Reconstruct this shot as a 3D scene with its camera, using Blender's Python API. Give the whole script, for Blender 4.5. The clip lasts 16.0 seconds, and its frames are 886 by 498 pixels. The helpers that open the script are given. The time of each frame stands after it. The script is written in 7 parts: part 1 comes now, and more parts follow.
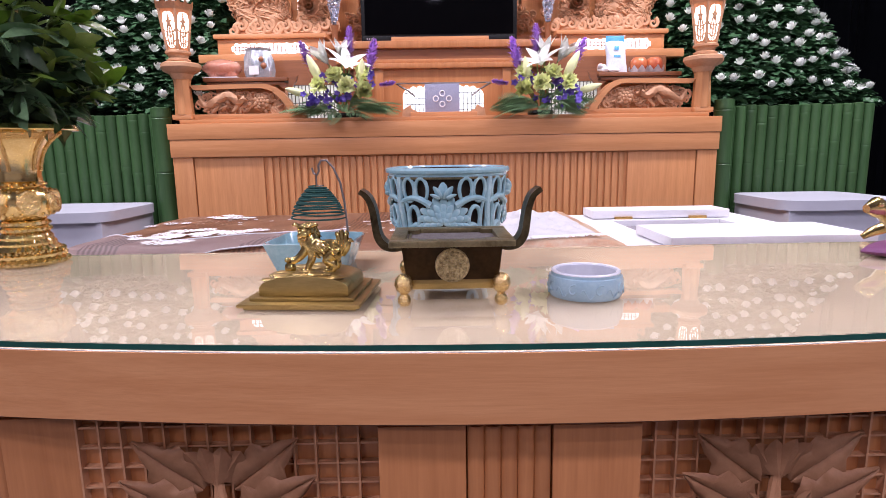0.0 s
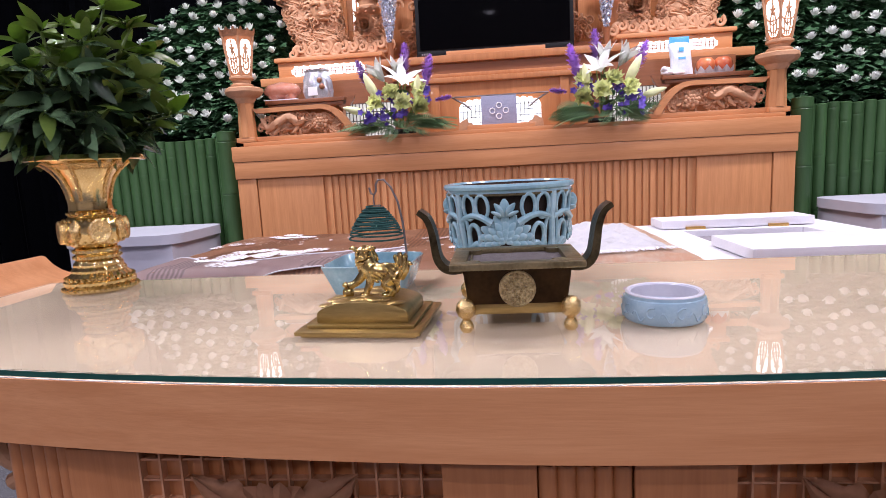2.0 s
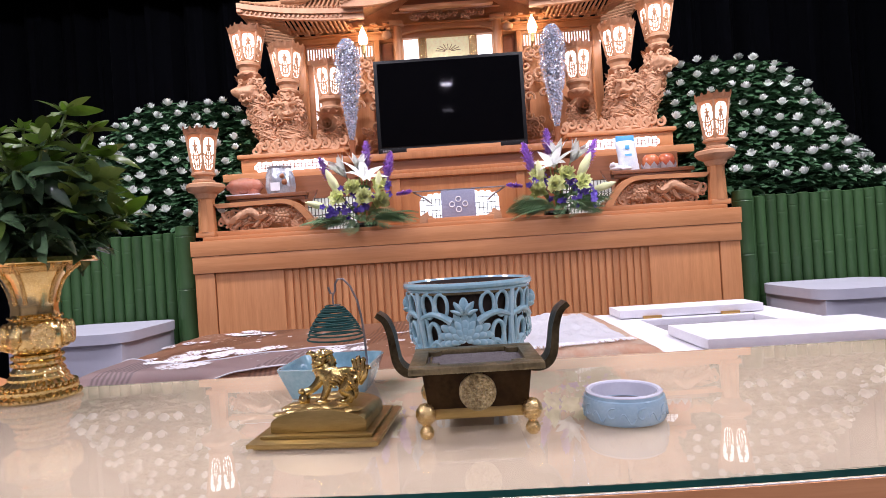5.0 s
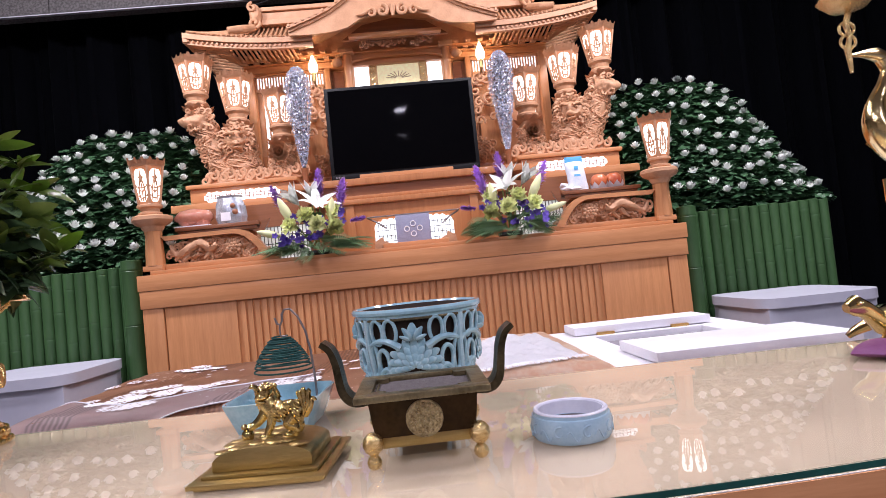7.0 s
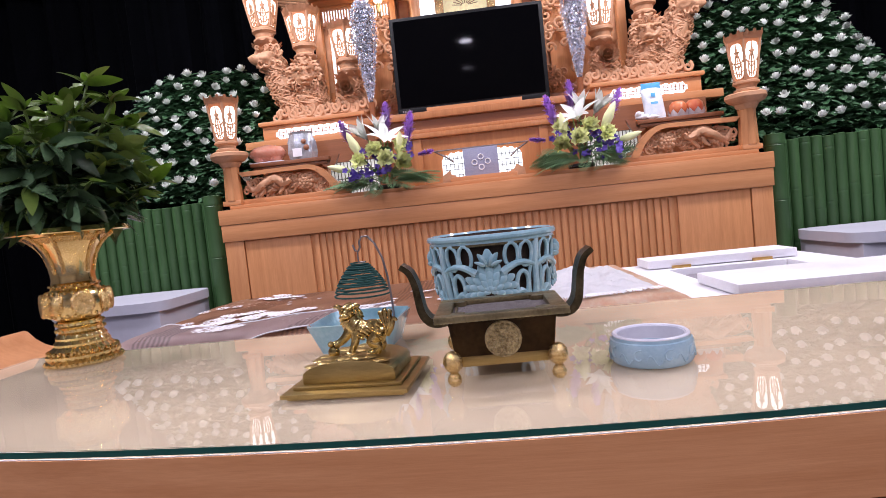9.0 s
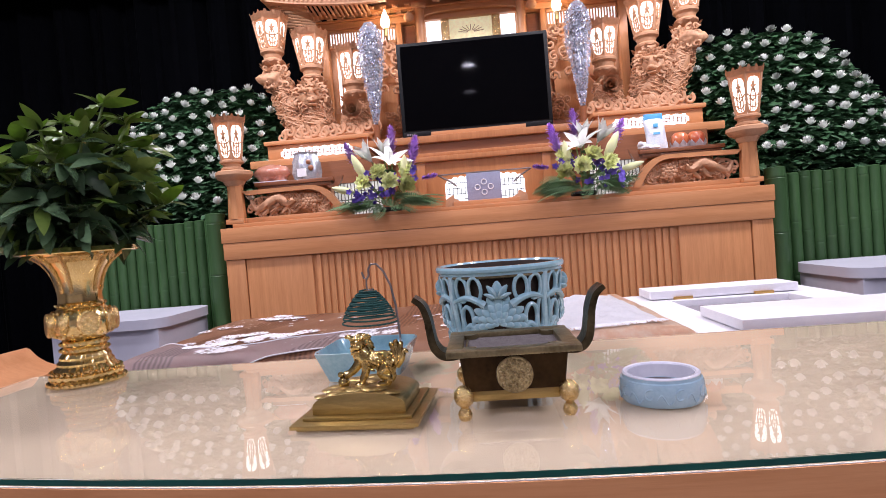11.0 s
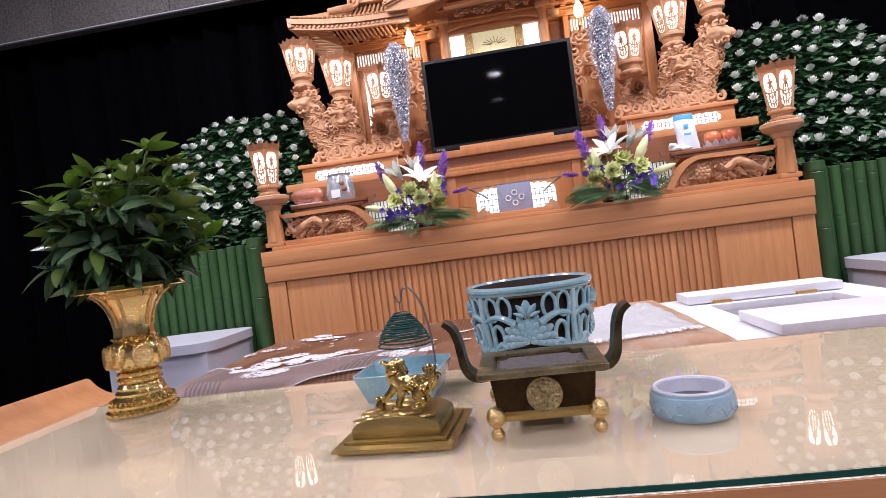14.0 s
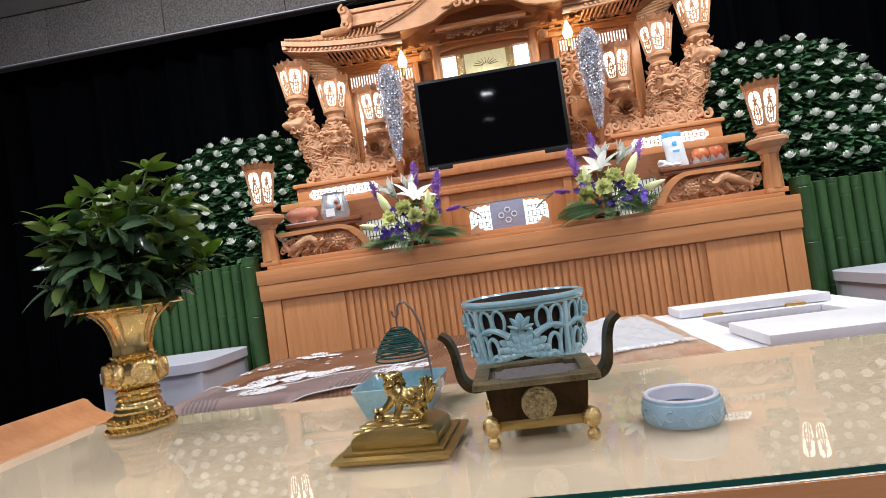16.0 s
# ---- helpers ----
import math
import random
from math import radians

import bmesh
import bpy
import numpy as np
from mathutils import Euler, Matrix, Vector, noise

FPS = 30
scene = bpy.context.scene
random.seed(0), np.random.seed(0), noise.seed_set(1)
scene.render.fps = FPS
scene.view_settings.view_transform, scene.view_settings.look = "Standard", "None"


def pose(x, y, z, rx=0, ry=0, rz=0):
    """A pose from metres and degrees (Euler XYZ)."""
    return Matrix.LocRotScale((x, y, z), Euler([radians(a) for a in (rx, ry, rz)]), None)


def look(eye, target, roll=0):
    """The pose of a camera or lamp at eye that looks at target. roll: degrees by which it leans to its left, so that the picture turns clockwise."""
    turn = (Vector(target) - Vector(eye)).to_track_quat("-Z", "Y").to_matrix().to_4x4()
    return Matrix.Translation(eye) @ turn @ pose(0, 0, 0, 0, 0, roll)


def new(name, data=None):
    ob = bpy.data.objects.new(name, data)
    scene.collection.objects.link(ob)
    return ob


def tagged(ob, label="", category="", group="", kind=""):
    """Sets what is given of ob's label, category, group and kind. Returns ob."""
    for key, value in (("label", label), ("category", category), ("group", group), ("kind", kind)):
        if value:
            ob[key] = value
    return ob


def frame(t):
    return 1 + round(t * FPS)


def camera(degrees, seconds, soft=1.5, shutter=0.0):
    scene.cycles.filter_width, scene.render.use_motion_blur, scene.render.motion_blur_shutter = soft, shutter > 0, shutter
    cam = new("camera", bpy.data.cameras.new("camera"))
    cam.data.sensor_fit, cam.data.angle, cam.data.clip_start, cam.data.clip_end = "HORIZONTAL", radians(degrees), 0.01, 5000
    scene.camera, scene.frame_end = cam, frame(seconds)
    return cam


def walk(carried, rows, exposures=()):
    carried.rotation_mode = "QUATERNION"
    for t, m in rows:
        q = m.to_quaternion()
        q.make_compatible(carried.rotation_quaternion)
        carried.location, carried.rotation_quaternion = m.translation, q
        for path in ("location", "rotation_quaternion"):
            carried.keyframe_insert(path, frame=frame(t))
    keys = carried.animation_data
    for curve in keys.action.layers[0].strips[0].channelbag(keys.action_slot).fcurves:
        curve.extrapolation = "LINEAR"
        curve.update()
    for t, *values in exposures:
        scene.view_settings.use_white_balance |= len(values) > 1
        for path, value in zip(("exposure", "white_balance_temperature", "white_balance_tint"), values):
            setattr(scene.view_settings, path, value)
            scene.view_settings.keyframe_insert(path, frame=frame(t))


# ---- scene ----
cam = camera(75.6, 16.0, soft=0.6)
PATH = [
    (0, (-0.042, -0.026, 0.919), (-0.021, 1.945, 0.58), -0.9),
    (0.5, (-0.054, -0.021, 0.922), (-0.114, 1.951, 0.595), 0.1),
    (1, (-0.074, 0.002, 0.919), (-0.249, 1.968, 0.601), 0.7),
    (1.5, (-0.059, 0.012, 0.915), (-0.263, 1.977, 0.604), -1.7),
    (2, (-0.047, 0.015, 0.925), (-0.229, 1.985, 0.634), -3.0),
    (2.5, (-0.037, 0.019, 0.921), (-0.175, 2.007, 0.754), -3.5),
    (3, (-0.023, 0.009, 0.928), (-0.107, 2.003, 0.799), -3.2),
    (5.5, (-0.042, 0.014, 0.945), (-0.047, 2.013, 1.011), -4.1),
    (6, (-0.024, 0.012, 0.949), (0.048, 2.008, 1.057), -5.2),
    (6.5, (-0.02, 0.007, 0.95), (0.086, 2.003, 1.036), -5.7),
    (7, (-0.018, 0.012, 0.942), (0.087, 2.008, 1.019), -5.8),
    (7.5, (-0.004, 0.014, 0.944), (0.039, 2.013, 1.001), -7.0),
    (8, (-0.028, 0.018, 0.929), (-0.093, 2.016, 0.888), -5.7),
    (8.5, (-0.038, 0.018, 0.921), (-0.168, 2.011, 0.808), -5.6),
    (9, (-0.036, 0.014, 0.927), (-0.176, 2.006, 0.81), -6.0),
    (11.5, (-0.056, 0.005, 0.947), (-0.177, 2.001, 0.926), -4.3),
    (12, (-0.047, -0.001, 0.95), (-0.151, 1.997, 0.948), -5.0),
    (12.5, (-0.038, -0.005, 0.956), (-0.141, 1.992, 0.955), -6.0),
    (13, (-0.039, 0.001, 0.946), (-0.165, 1.997, 0.928), -6.6),
    (13.5, (-0.026, -0.009, 0.951), (-0.205, 1.983, 0.929), -7.8),
    (14, (-0.036, -0.017, 0.967), (-0.284, 1.967, 0.961), -7.4),
    (14.5, (-0.039, -0.026, 0.972), (-0.339, 1.951, 1.004), -7.9),
    (15, (-0.033, -0.047, 0.975), (-0.309, 1.932, 1.051), -8.2),
    (15.5, (-0.042, -0.052, 0.975), (-0.282, 1.932, 1.054), -7.8),
    (16, (-0.036, -0.04, 0.962), (-0.254, 1.948, 1.017), -8.0),
]
walk(cam, [(t, look(eye, target, roll)) for t, eye, target, roll in PATH],
     exposures=[(0, 0.62, 6150, 14), (3, 0.51, 6130, 12), (9, 0.43, 6150, 12), (13.5, 0.41, 6200, 11), (14.5, 0.40, 6250, 4), (16, 0.34, 6350, -4)])

# ---- light ----
world = bpy.data.worlds.new("room")
scene.world = world
world.use_nodes = True
world.node_tree.nodes["Background"].inputs[0].default_value = (0.9, 0.92, 1.0, 1)
world.node_tree.nodes["Background"].inputs[1].default_value = 0.05


def area(name, x, y, z, sx, sy, power, color=(0.96, 0.885, 1.02), target=None):
    data = bpy.data.lights.new(name, "AREA")
    data.shape, data.size, data.size_y, data.energy, data.color = "RECTANGLE", sx, sy, power, color
    lamp = new(name, data)
    lamp.matrix_world = look((x, y, z), target or (x, y + 0.001, z - 1))
    return lamp


def point(name, x, y, z, r, power, color):
    data = bpy.data.lights.new(name, "POINT")
    data.shadow_soft_size, data.energy, data.color = r, power, color
    new(name, data).location = (x, y, z)


for lx in (-2.2, 0.0, 2.2):
    for ly in (-3.2, -1.0):
        area("ceiling_lamp", lx, ly if lx else ly - 0.75 * (ly > -2), 3.2, 0.9 if lx else 0.14, 0.25 if lx else 0.05, 37 if lx else (13 if ly > -2 else 1.2))
for lx in (-1.6, 1.6):
    area("ceiling_lamp", lx, 0.9, 3.2, 0.9, 0.25, 12.5)
    # no known fixture: added to brighten the flower bank on each side
    area("unseen_stage_spot", lx * 1.2, 1.9, 3.15, 0.25, 0.25, 34, (1, 0.95, 0.97), (lx * 1.1, 3.0, 1.4))
# presumed from the altar's glow, both out of view
area("unseen_stage_spot", -0.9, 1.9, 3.15, 0.25, 0.25, 15, (1, 0.90, 0.95), (-0.6, 3.0, 1.5))
area("unseen_stage_spot", 0.9, 1.9, 3.15, 0.25, 0.25, 15, (1, 0.90, 0.95), (0.6, 3.0, 1.5))
for lx in (-0.485, 0.485):
    point("bulb_lamp", lx, 3.24, 2.19, 0.03, 0.65, (1, 0.64, 0.36))


# ---- materials ----
def mat(name, base, other=None, rough=0.5, metal=0.0, scale=12.0, stretch=(1, 1, 1), bump=0.0, fine=6.0, coat=0.0,
        emit=None, power=0.0, vary=0.0, trans=0.0, ior=1.45, contrast=0.25, spec=0.5, edge=None):
    m = bpy.data.materials.new(name)
    m.use_nodes = True
    nt = m.node_tree
    n, link = nt.nodes, nt.links.new
    p = n["Principled BSDF"]
    p.inputs["Roughness"].default_value, p.inputs["Metallic"].default_value = rough, metal
    p.inputs["Coat Weight"].default_value, p.inputs["Coat Roughness"].default_value = coat, 0.08
    p.inputs["Transmission Weight"].default_value, p.inputs["IOR"].default_value = trans, ior
    p.inputs["Specular IOR Level"].default_value = spec
    other = other or tuple(c * 0.8 for c in base)
    tc, mp = n.new("ShaderNodeTexCoord"), n.new("ShaderNodeMapping")
    mp.inputs["Scale"].default_value = stretch
    link(tc.outputs["Object"], mp.inputs["Vector"])
    big, small = n.new("ShaderNodeTexNoise"), n.new("ShaderNodeTexNoise")
    big.inputs["Scale"].default_value, big.inputs["Detail"].default_value = scale, 5
    small.inputs["Scale"].default_value, small.inputs["Detail"].default_value = scale * fine, 4
    link(mp.outputs["Vector"], big.inputs["Vector"])
    link(mp.outputs["Vector"], small.inputs["Vector"])
    add = n.new("ShaderNodeMath")
    add.operation = "MULTIPLY_ADD"
    link(small.outputs["Fac"], add.inputs[0])
    add.inputs[1].default_value = 0.5
    link(big.outputs["Fac"], add.inputs[2])
    ramp = n.new("ShaderNodeMapRange")
    ramp.inputs["From Min"].default_value, ramp.inputs["From Max"].default_value = 0.75 - contrast, 0.75 + contrast
    link(add.outputs[0], ramp.inputs["Value"])
    mix = n.new("ShaderNodeMix")
    mix.data_type = "RGBA"
    mix.inputs["A"].default_value, mix.inputs["B"].default_value = (*other, 1), (*base, 1)
    link(ramp.outputs["Result"], mix.inputs["Factor"])
    out = mix.outputs["Result"]
    if vary:
        info, hsv, mr = n.new("ShaderNodeObjectInfo"), n.new("ShaderNodeHueSaturation"), n.new("ShaderNodeMapRange")
        mr.inputs["To Min"].default_value, mr.inputs["To Max"].default_value = 1 - vary, 1 + vary
        link(info.outputs["Random"], mr.inputs["Value"])
        link(mr.outputs["Result"], hsv.inputs["Value"])
        link(out, hsv.inputs["Color"])
        out = hsv.outputs["Color"]
    if edge:   # glaze pales on raised edges; the relief's highlights are painted in with it
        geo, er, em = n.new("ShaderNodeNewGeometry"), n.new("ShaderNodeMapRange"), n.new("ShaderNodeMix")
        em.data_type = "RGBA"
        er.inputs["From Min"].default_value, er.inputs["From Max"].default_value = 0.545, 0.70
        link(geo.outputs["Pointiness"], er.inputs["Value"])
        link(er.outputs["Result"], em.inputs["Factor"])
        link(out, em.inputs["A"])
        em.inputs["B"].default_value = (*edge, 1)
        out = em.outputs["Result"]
    link(out, p.inputs["Base Color"])
    if bump:
        b = n.new("ShaderNodeBump")
        b.inputs["Strength"].default_value, b.inputs["Distance"].default_value = bump, 0.004
        link(small.outputs["Fac"], b.inputs["Height"])
        link(b.outputs["Normal"], p.inputs["Normal"])
    if emit:
        p.inputs["Emission Color"].default_value, p.inputs["Emission Strength"].default_value = (*emit, 1), power
    return m


WOOD = mat("cypress_x", (0.62, 0.288, 0.126), (0.51, 0.214, 0.084), 0.42, scale=9, stretch=(0.35, 6, 6), bump=0.06, coat=0.12, vary=0.06)
WOODZ = mat("cypress_z", (0.60, 0.275, 0.117), (0.465, 0.196, 0.075), 0.42, scale=9, stretch=(6, 6, 0.35), bump=0.06, coat=0.12, vary=0.08)
# table panels: apron shade and warm bounce painted in; cabinet: its own darker wood
WOODT = mat("orange_cypress_shade_toned", (0.49, 0.20, 0.075), (0.39, 0.148, 0.053), 0.4, scale=9, stretch=(6, 6, 0.35), bump=0.06, coat=0.25, vary=0.08)
WOODC = mat("carved_cypress", (0.60, 0.33, 0.188), (0.46, 0.24, 0.126), 0.55, scale=20, stretch=(1, 1, 1), bump=0.12)
# carved cypress again, with the shade under the table apron put into its colour
WOODF = mat("shade_toned_carving", (0.56, 0.29, 0.16), (0.42, 0.20, 0.10), 0.5, scale=20, bump=0.12)
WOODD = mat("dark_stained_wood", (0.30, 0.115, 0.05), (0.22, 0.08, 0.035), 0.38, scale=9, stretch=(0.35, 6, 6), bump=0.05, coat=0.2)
GOLD = mat("polished_gold", (0.88, 0.71, 0.38), (0.76, 0.57, 0.25), 0.07, 1.0, scale=60, bump=0.10)
GOLDR = mat("embossed_gold", (0.90, 0.68, 0.34), (0.60, 0.41, 0.16), 0.26, 1.0, scale=190, bump=0.55, fine=2.0)
BRASS = mat("brushed_brass", (0.52, 0.39, 0.17), (0.38, 0.28, 0.11), 0.34, 1.0, scale=14, stretch=(1, 6, 6), bump=0.1)
BRONZE = mat("dark_bronze", (0.055, 0.034, 0.018), (0.02, 0.013, 0.008), 0.36, 1.0, scale=30, bump=0.15, spec=0.4)
LIONM = mat("antique_gold", (0.82, 0.65, 0.30), (0.42, 0.30, 0.11), 0.13, 1.0, scale=110, bump=0.14)
# pot liner's brown; on the fence it paints shade between the poles
LINERGAP = mat("brown_liner_and_gap_shade", (0.055, 0.035, 0.025), (0.03, 0.02, 0.015), 0.8, scale=40, bump=0.2)
BRONZEL = mat("worn_bronze", (0.37, 0.31, 0.18), (0.15, 0.12, 0.065), 0.38, 1.0, scale=40, bump=0.2)
HANDLEM = mat("blackened_bronze", (0.17, 0.135, 0.075), (0.035, 0.026, 0.014), 0.36, 1.0, scale=36, bump=0.2)
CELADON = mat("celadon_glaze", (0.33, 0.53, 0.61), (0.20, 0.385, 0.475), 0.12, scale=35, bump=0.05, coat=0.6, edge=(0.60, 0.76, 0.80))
CELADONL = mat("pale_celadon_glaze", (0.36, 0.50, 0.60), (0.27, 0.41, 0.52), 0.16, scale=40, bump=0.12, coat=0.5)
CERW = mat("white_glaze", (0.72, 0.72, 0.80), (0.62, 0.62, 0.72), 0.2, scale=30)
ASH = mat("grey_ash", (0.16, 0.14, 0.14), (0.10, 0.085, 0.085), 0.95, scale=120, bump=0.8)
WHITE = mat("white_cloth_board", (0.82, 0.81, 0.85), (0.76, 0.75, 0.80), 0.6, scale=30, bump=0.05)
LILAC = mat("pale_lilac_paint", (0.54, 0.54, 0.62), (0.49, 0.49, 0.57), 0.45, scale=6, bump=0.03)
GREYIN = mat("grey_lining", (0.30, 0.27, 0.30), (0.23, 0.21, 0.24), 0.85, scale=20, stretch=(1, 6, 1), bump=0.2)
BAMBOO = mat("green_bamboo", (0.049, 0.110, 0.037), (0.032, 0.078, 0.027), 0.42, scale=6, stretch=(8, 8, 0.6), bump=0.1, vary=0.16)
BAMBOOJ = mat("bamboo_joint", (0.09, 0.20, 0.075), (0.05, 0.13, 0.04), 0.5, scale=30)
LEAFD = mat("dark_glossy_leaf", (0.16, 0.25, 0.13), (0.08, 0.15, 0.075), 0.2, scale=14, bump=0.06, vary=0.35, spec=0.9, coat=0.8)
LEAFY = mat("young_leaf", (0.24, 0.34, 0.07), (0.15, 0.24, 0.05), 0.28, scale=20, vary=0.25)
LEAFM = mat("chrysanthemum_leaf", (0.056, 0.130, 0.056), (0.027, 0.075, 0.034), 0.42, scale=18, bump=0.1)
FERN = mat("fern_leaf", (0.21, 0.35, 0.18), (0.13, 0.25, 0.11), 0.5, scale=20, vary=0.2)
STEM = mat("green_stem", (0.17, 0.24, 0.06), (0.10, 0.16, 0.04), 0.5, scale=30)
PETW = mat("white_petal", (0.90, 0.91, 0.90), (0.85, 0.87, 0.82), 0.55, scale=30, vary=0.05)
PETG = mat("lime_petal", (0.93, 0.95, 0.58), (0.86, 0.90, 0.46), 0.6, scale=40, vary=0.12)
PETP = mat("violet_petal", (0.78, 0.52, 0.96), (0.62, 0.36, 0.90), 0.6, scale=60, vary=0.2)
PETB = mat("blue_violet_petal", (0.20, 0.13, 0.62), (0.12, 0.07, 0.42), 0.6, scale=60, vary=0.2)
BLACK = mat("black_curtain", (0.0013, 0.0017, 0.0038), (0.0006, 0.0009, 0.0022), 0.9, scale=5, stretch=(4, 4, 0.3), bump=0.1, spec=0.12)
GREYW = mat("grey_wallpaper", (0.185, 0.168, 0.175), (0.085, 0.077, 0.08), 0.9, scale=70, bump=0.6, contrast=0.14)
CEIL = mat("ceiling_board", (0.38, 0.37, 0.37), (0.33, 0.32, 0.32), 0.9, scale=60, bump=0.3)
WALLM = mat("cream_wallpaper", (0.44, 0.38, 0.32), (0.38, 0.33, 0.28), 0.9, scale=40, bump=0.3)
CARPET = mat("speckled_carpet", (0.24, 0.24, 0.26), (0.09, 0.09, 0.10), 0.95, scale=220, bump=0.8, contrast=0.12)
SCREEN = mat("tv_screen", (0.002, 0.002, 0.0025), (0.0015, 0.0015, 0.002), 0.04, scale=4, spec=0.05)
PLASTIC = mat("black_plastic", (0.005, 0.005, 0.006), (0.004, 0.004, 0.005), 0.45, scale=60, bump=0.05, spec=0.25)
CREAM = mat("cream_tabletop", (0.445, 0.355, 0.262), (0.40, 0.32, 0.236), 0.6, scale=3, bump=0.02, spec=0.0)
PAPER = mat("lit_paper", (0.85, 0.85, 0.82), rough=0.8, emit=(1, 0.97, 0.93), power=2.2)
PAPERL = mat("dim_lit_paper", (0.70, 0.70, 0.66), rough=0.8, emit=(0.95, 0.96, 0.9), power=0.32)
PAPERS = mat("lit_shoji", (0.85, 0.85, 0.88), rough=0.8, emit=(0.93, 0.96, 1.0), power=1.15)
BULB = mat("bulb_glow", (1, 0.9, 0.75), rough=0.4, emit=(1, 0.80, 0.52), power=9)
DARKBAR = mat("lattice_bar_dark", (0.10, 0.075, 0.065), (0.06, 0.045, 0.04), 0.5, scale=30)
SILVER = mat("silver_tinsel", (0.90, 0.93, 1.0), (0.72, 0.77, 0.92), 0.22, 0.75, scale=80)
TINSELB = mat("grey_tinsel", (0.42, 0.43, 0.50), (0.20, 0.21, 0.27), 0.25, 1.0, scale=160, bump=0.8)
COIL = mat("green_incense", (0.020, 0.085, 0.075), (0.012, 0.055, 0.05), 0.85, scale=90, bump=0.3)
WIRE = mat("grey_wire", (0.34, 0.30, 0.31), (0.22, 0.19, 0.19), 0.4, 0.9, scale=60)
RED = mat("apple_red", (0.52, 0.07, 0.035), (0.62, 0.22, 0.08), 0.3, scale=12, coat=0.4)
PEACH = mat("orange_pink_wrapping", (0.62, 0.20, 0.12), (0.66, 0.34, 0.24), 0.25, scale=16, bump=0.3, coat=0.6)
FOIL = mat("clear_film", (0.72, 0.74, 0.80), (0.38, 0.40, 0.46), 0.12, 0.55, scale=22, bump=0.6, coat=0.5)
BLUEP = mat("blue_plastic_film", (0.08, 0.42, 0.80), (0.20, 0.55, 0.88), 0.3, scale=20, bump=0.2, coat=0.4)
PACK = mat("white_plastic_film", (0.86, 0.88, 0.92), (0.66, 0.74, 0.86), 0.28, scale=24, bump=0.5, coat=0.4)
EMBLEM = mat("grey_brocade", (0.34, 0.35, 0.47), (0.27, 0.28, 0.40), 0.7, scale=160, bump=0.3)
LACE = mat("white_lace", (0.93, 0.92, 0.95), (0.86, 0.86, 0.90), 0.8, scale=60, bump=0.25)
PETALC = mat("woven_white", (0.90, 0.87, 0.90), (0.80, 0.76, 0.78), 0.7, scale=80, bump=0.3)
MEDAL = mat("pale_embossed_brass", (0.58, 0.48, 0.28), (0.24, 0.18, 0.09), 0.33, 1.0, scale=190, bump=0.6, fine=2.0)
HINGE = mat("brass_hinge", (0.70, 0.45, 0.16), (0.6, 0.36, 0.12), 0.3, 1.0, scale=60)
WAX = mat("white_wax", (0.80, 0.78, 0.74), (0.76, 0.73, 0.68), 0.5, scale=30)
# gilt with added glow, so that the panel looks lit
CHAN = mat("gilt_panel", (0.80, 0.70, 0.42), (0.62, 0.50, 0.26), 0.35, 0.6, scale=60, bump=0.4, emit=(1.0, 0.9, 0.55), power=0.3)


def glass_mat():
    m = bpy.data.materials.new("plate_glass")
    m.use_nodes = True
    p = m.node_tree.nodes["Principled BSDF"]
    p.inputs["Base Color"].default_value = (0.93, 0.985, 0.955, 1)
    p.inputs["Roughness"].default_value, p.inputs["Transmission Weight"].default_value, p.inputs["IOR"].default_value = 0.0, 1.0, 1.42
    return m


GLASS = glass_mat()
GLASSEDGE = mat("green_glass_edge", (0.006, 0.075, 0.055), (0.004, 0.05, 0.04), 0.1, scale=20, coat=0.4)


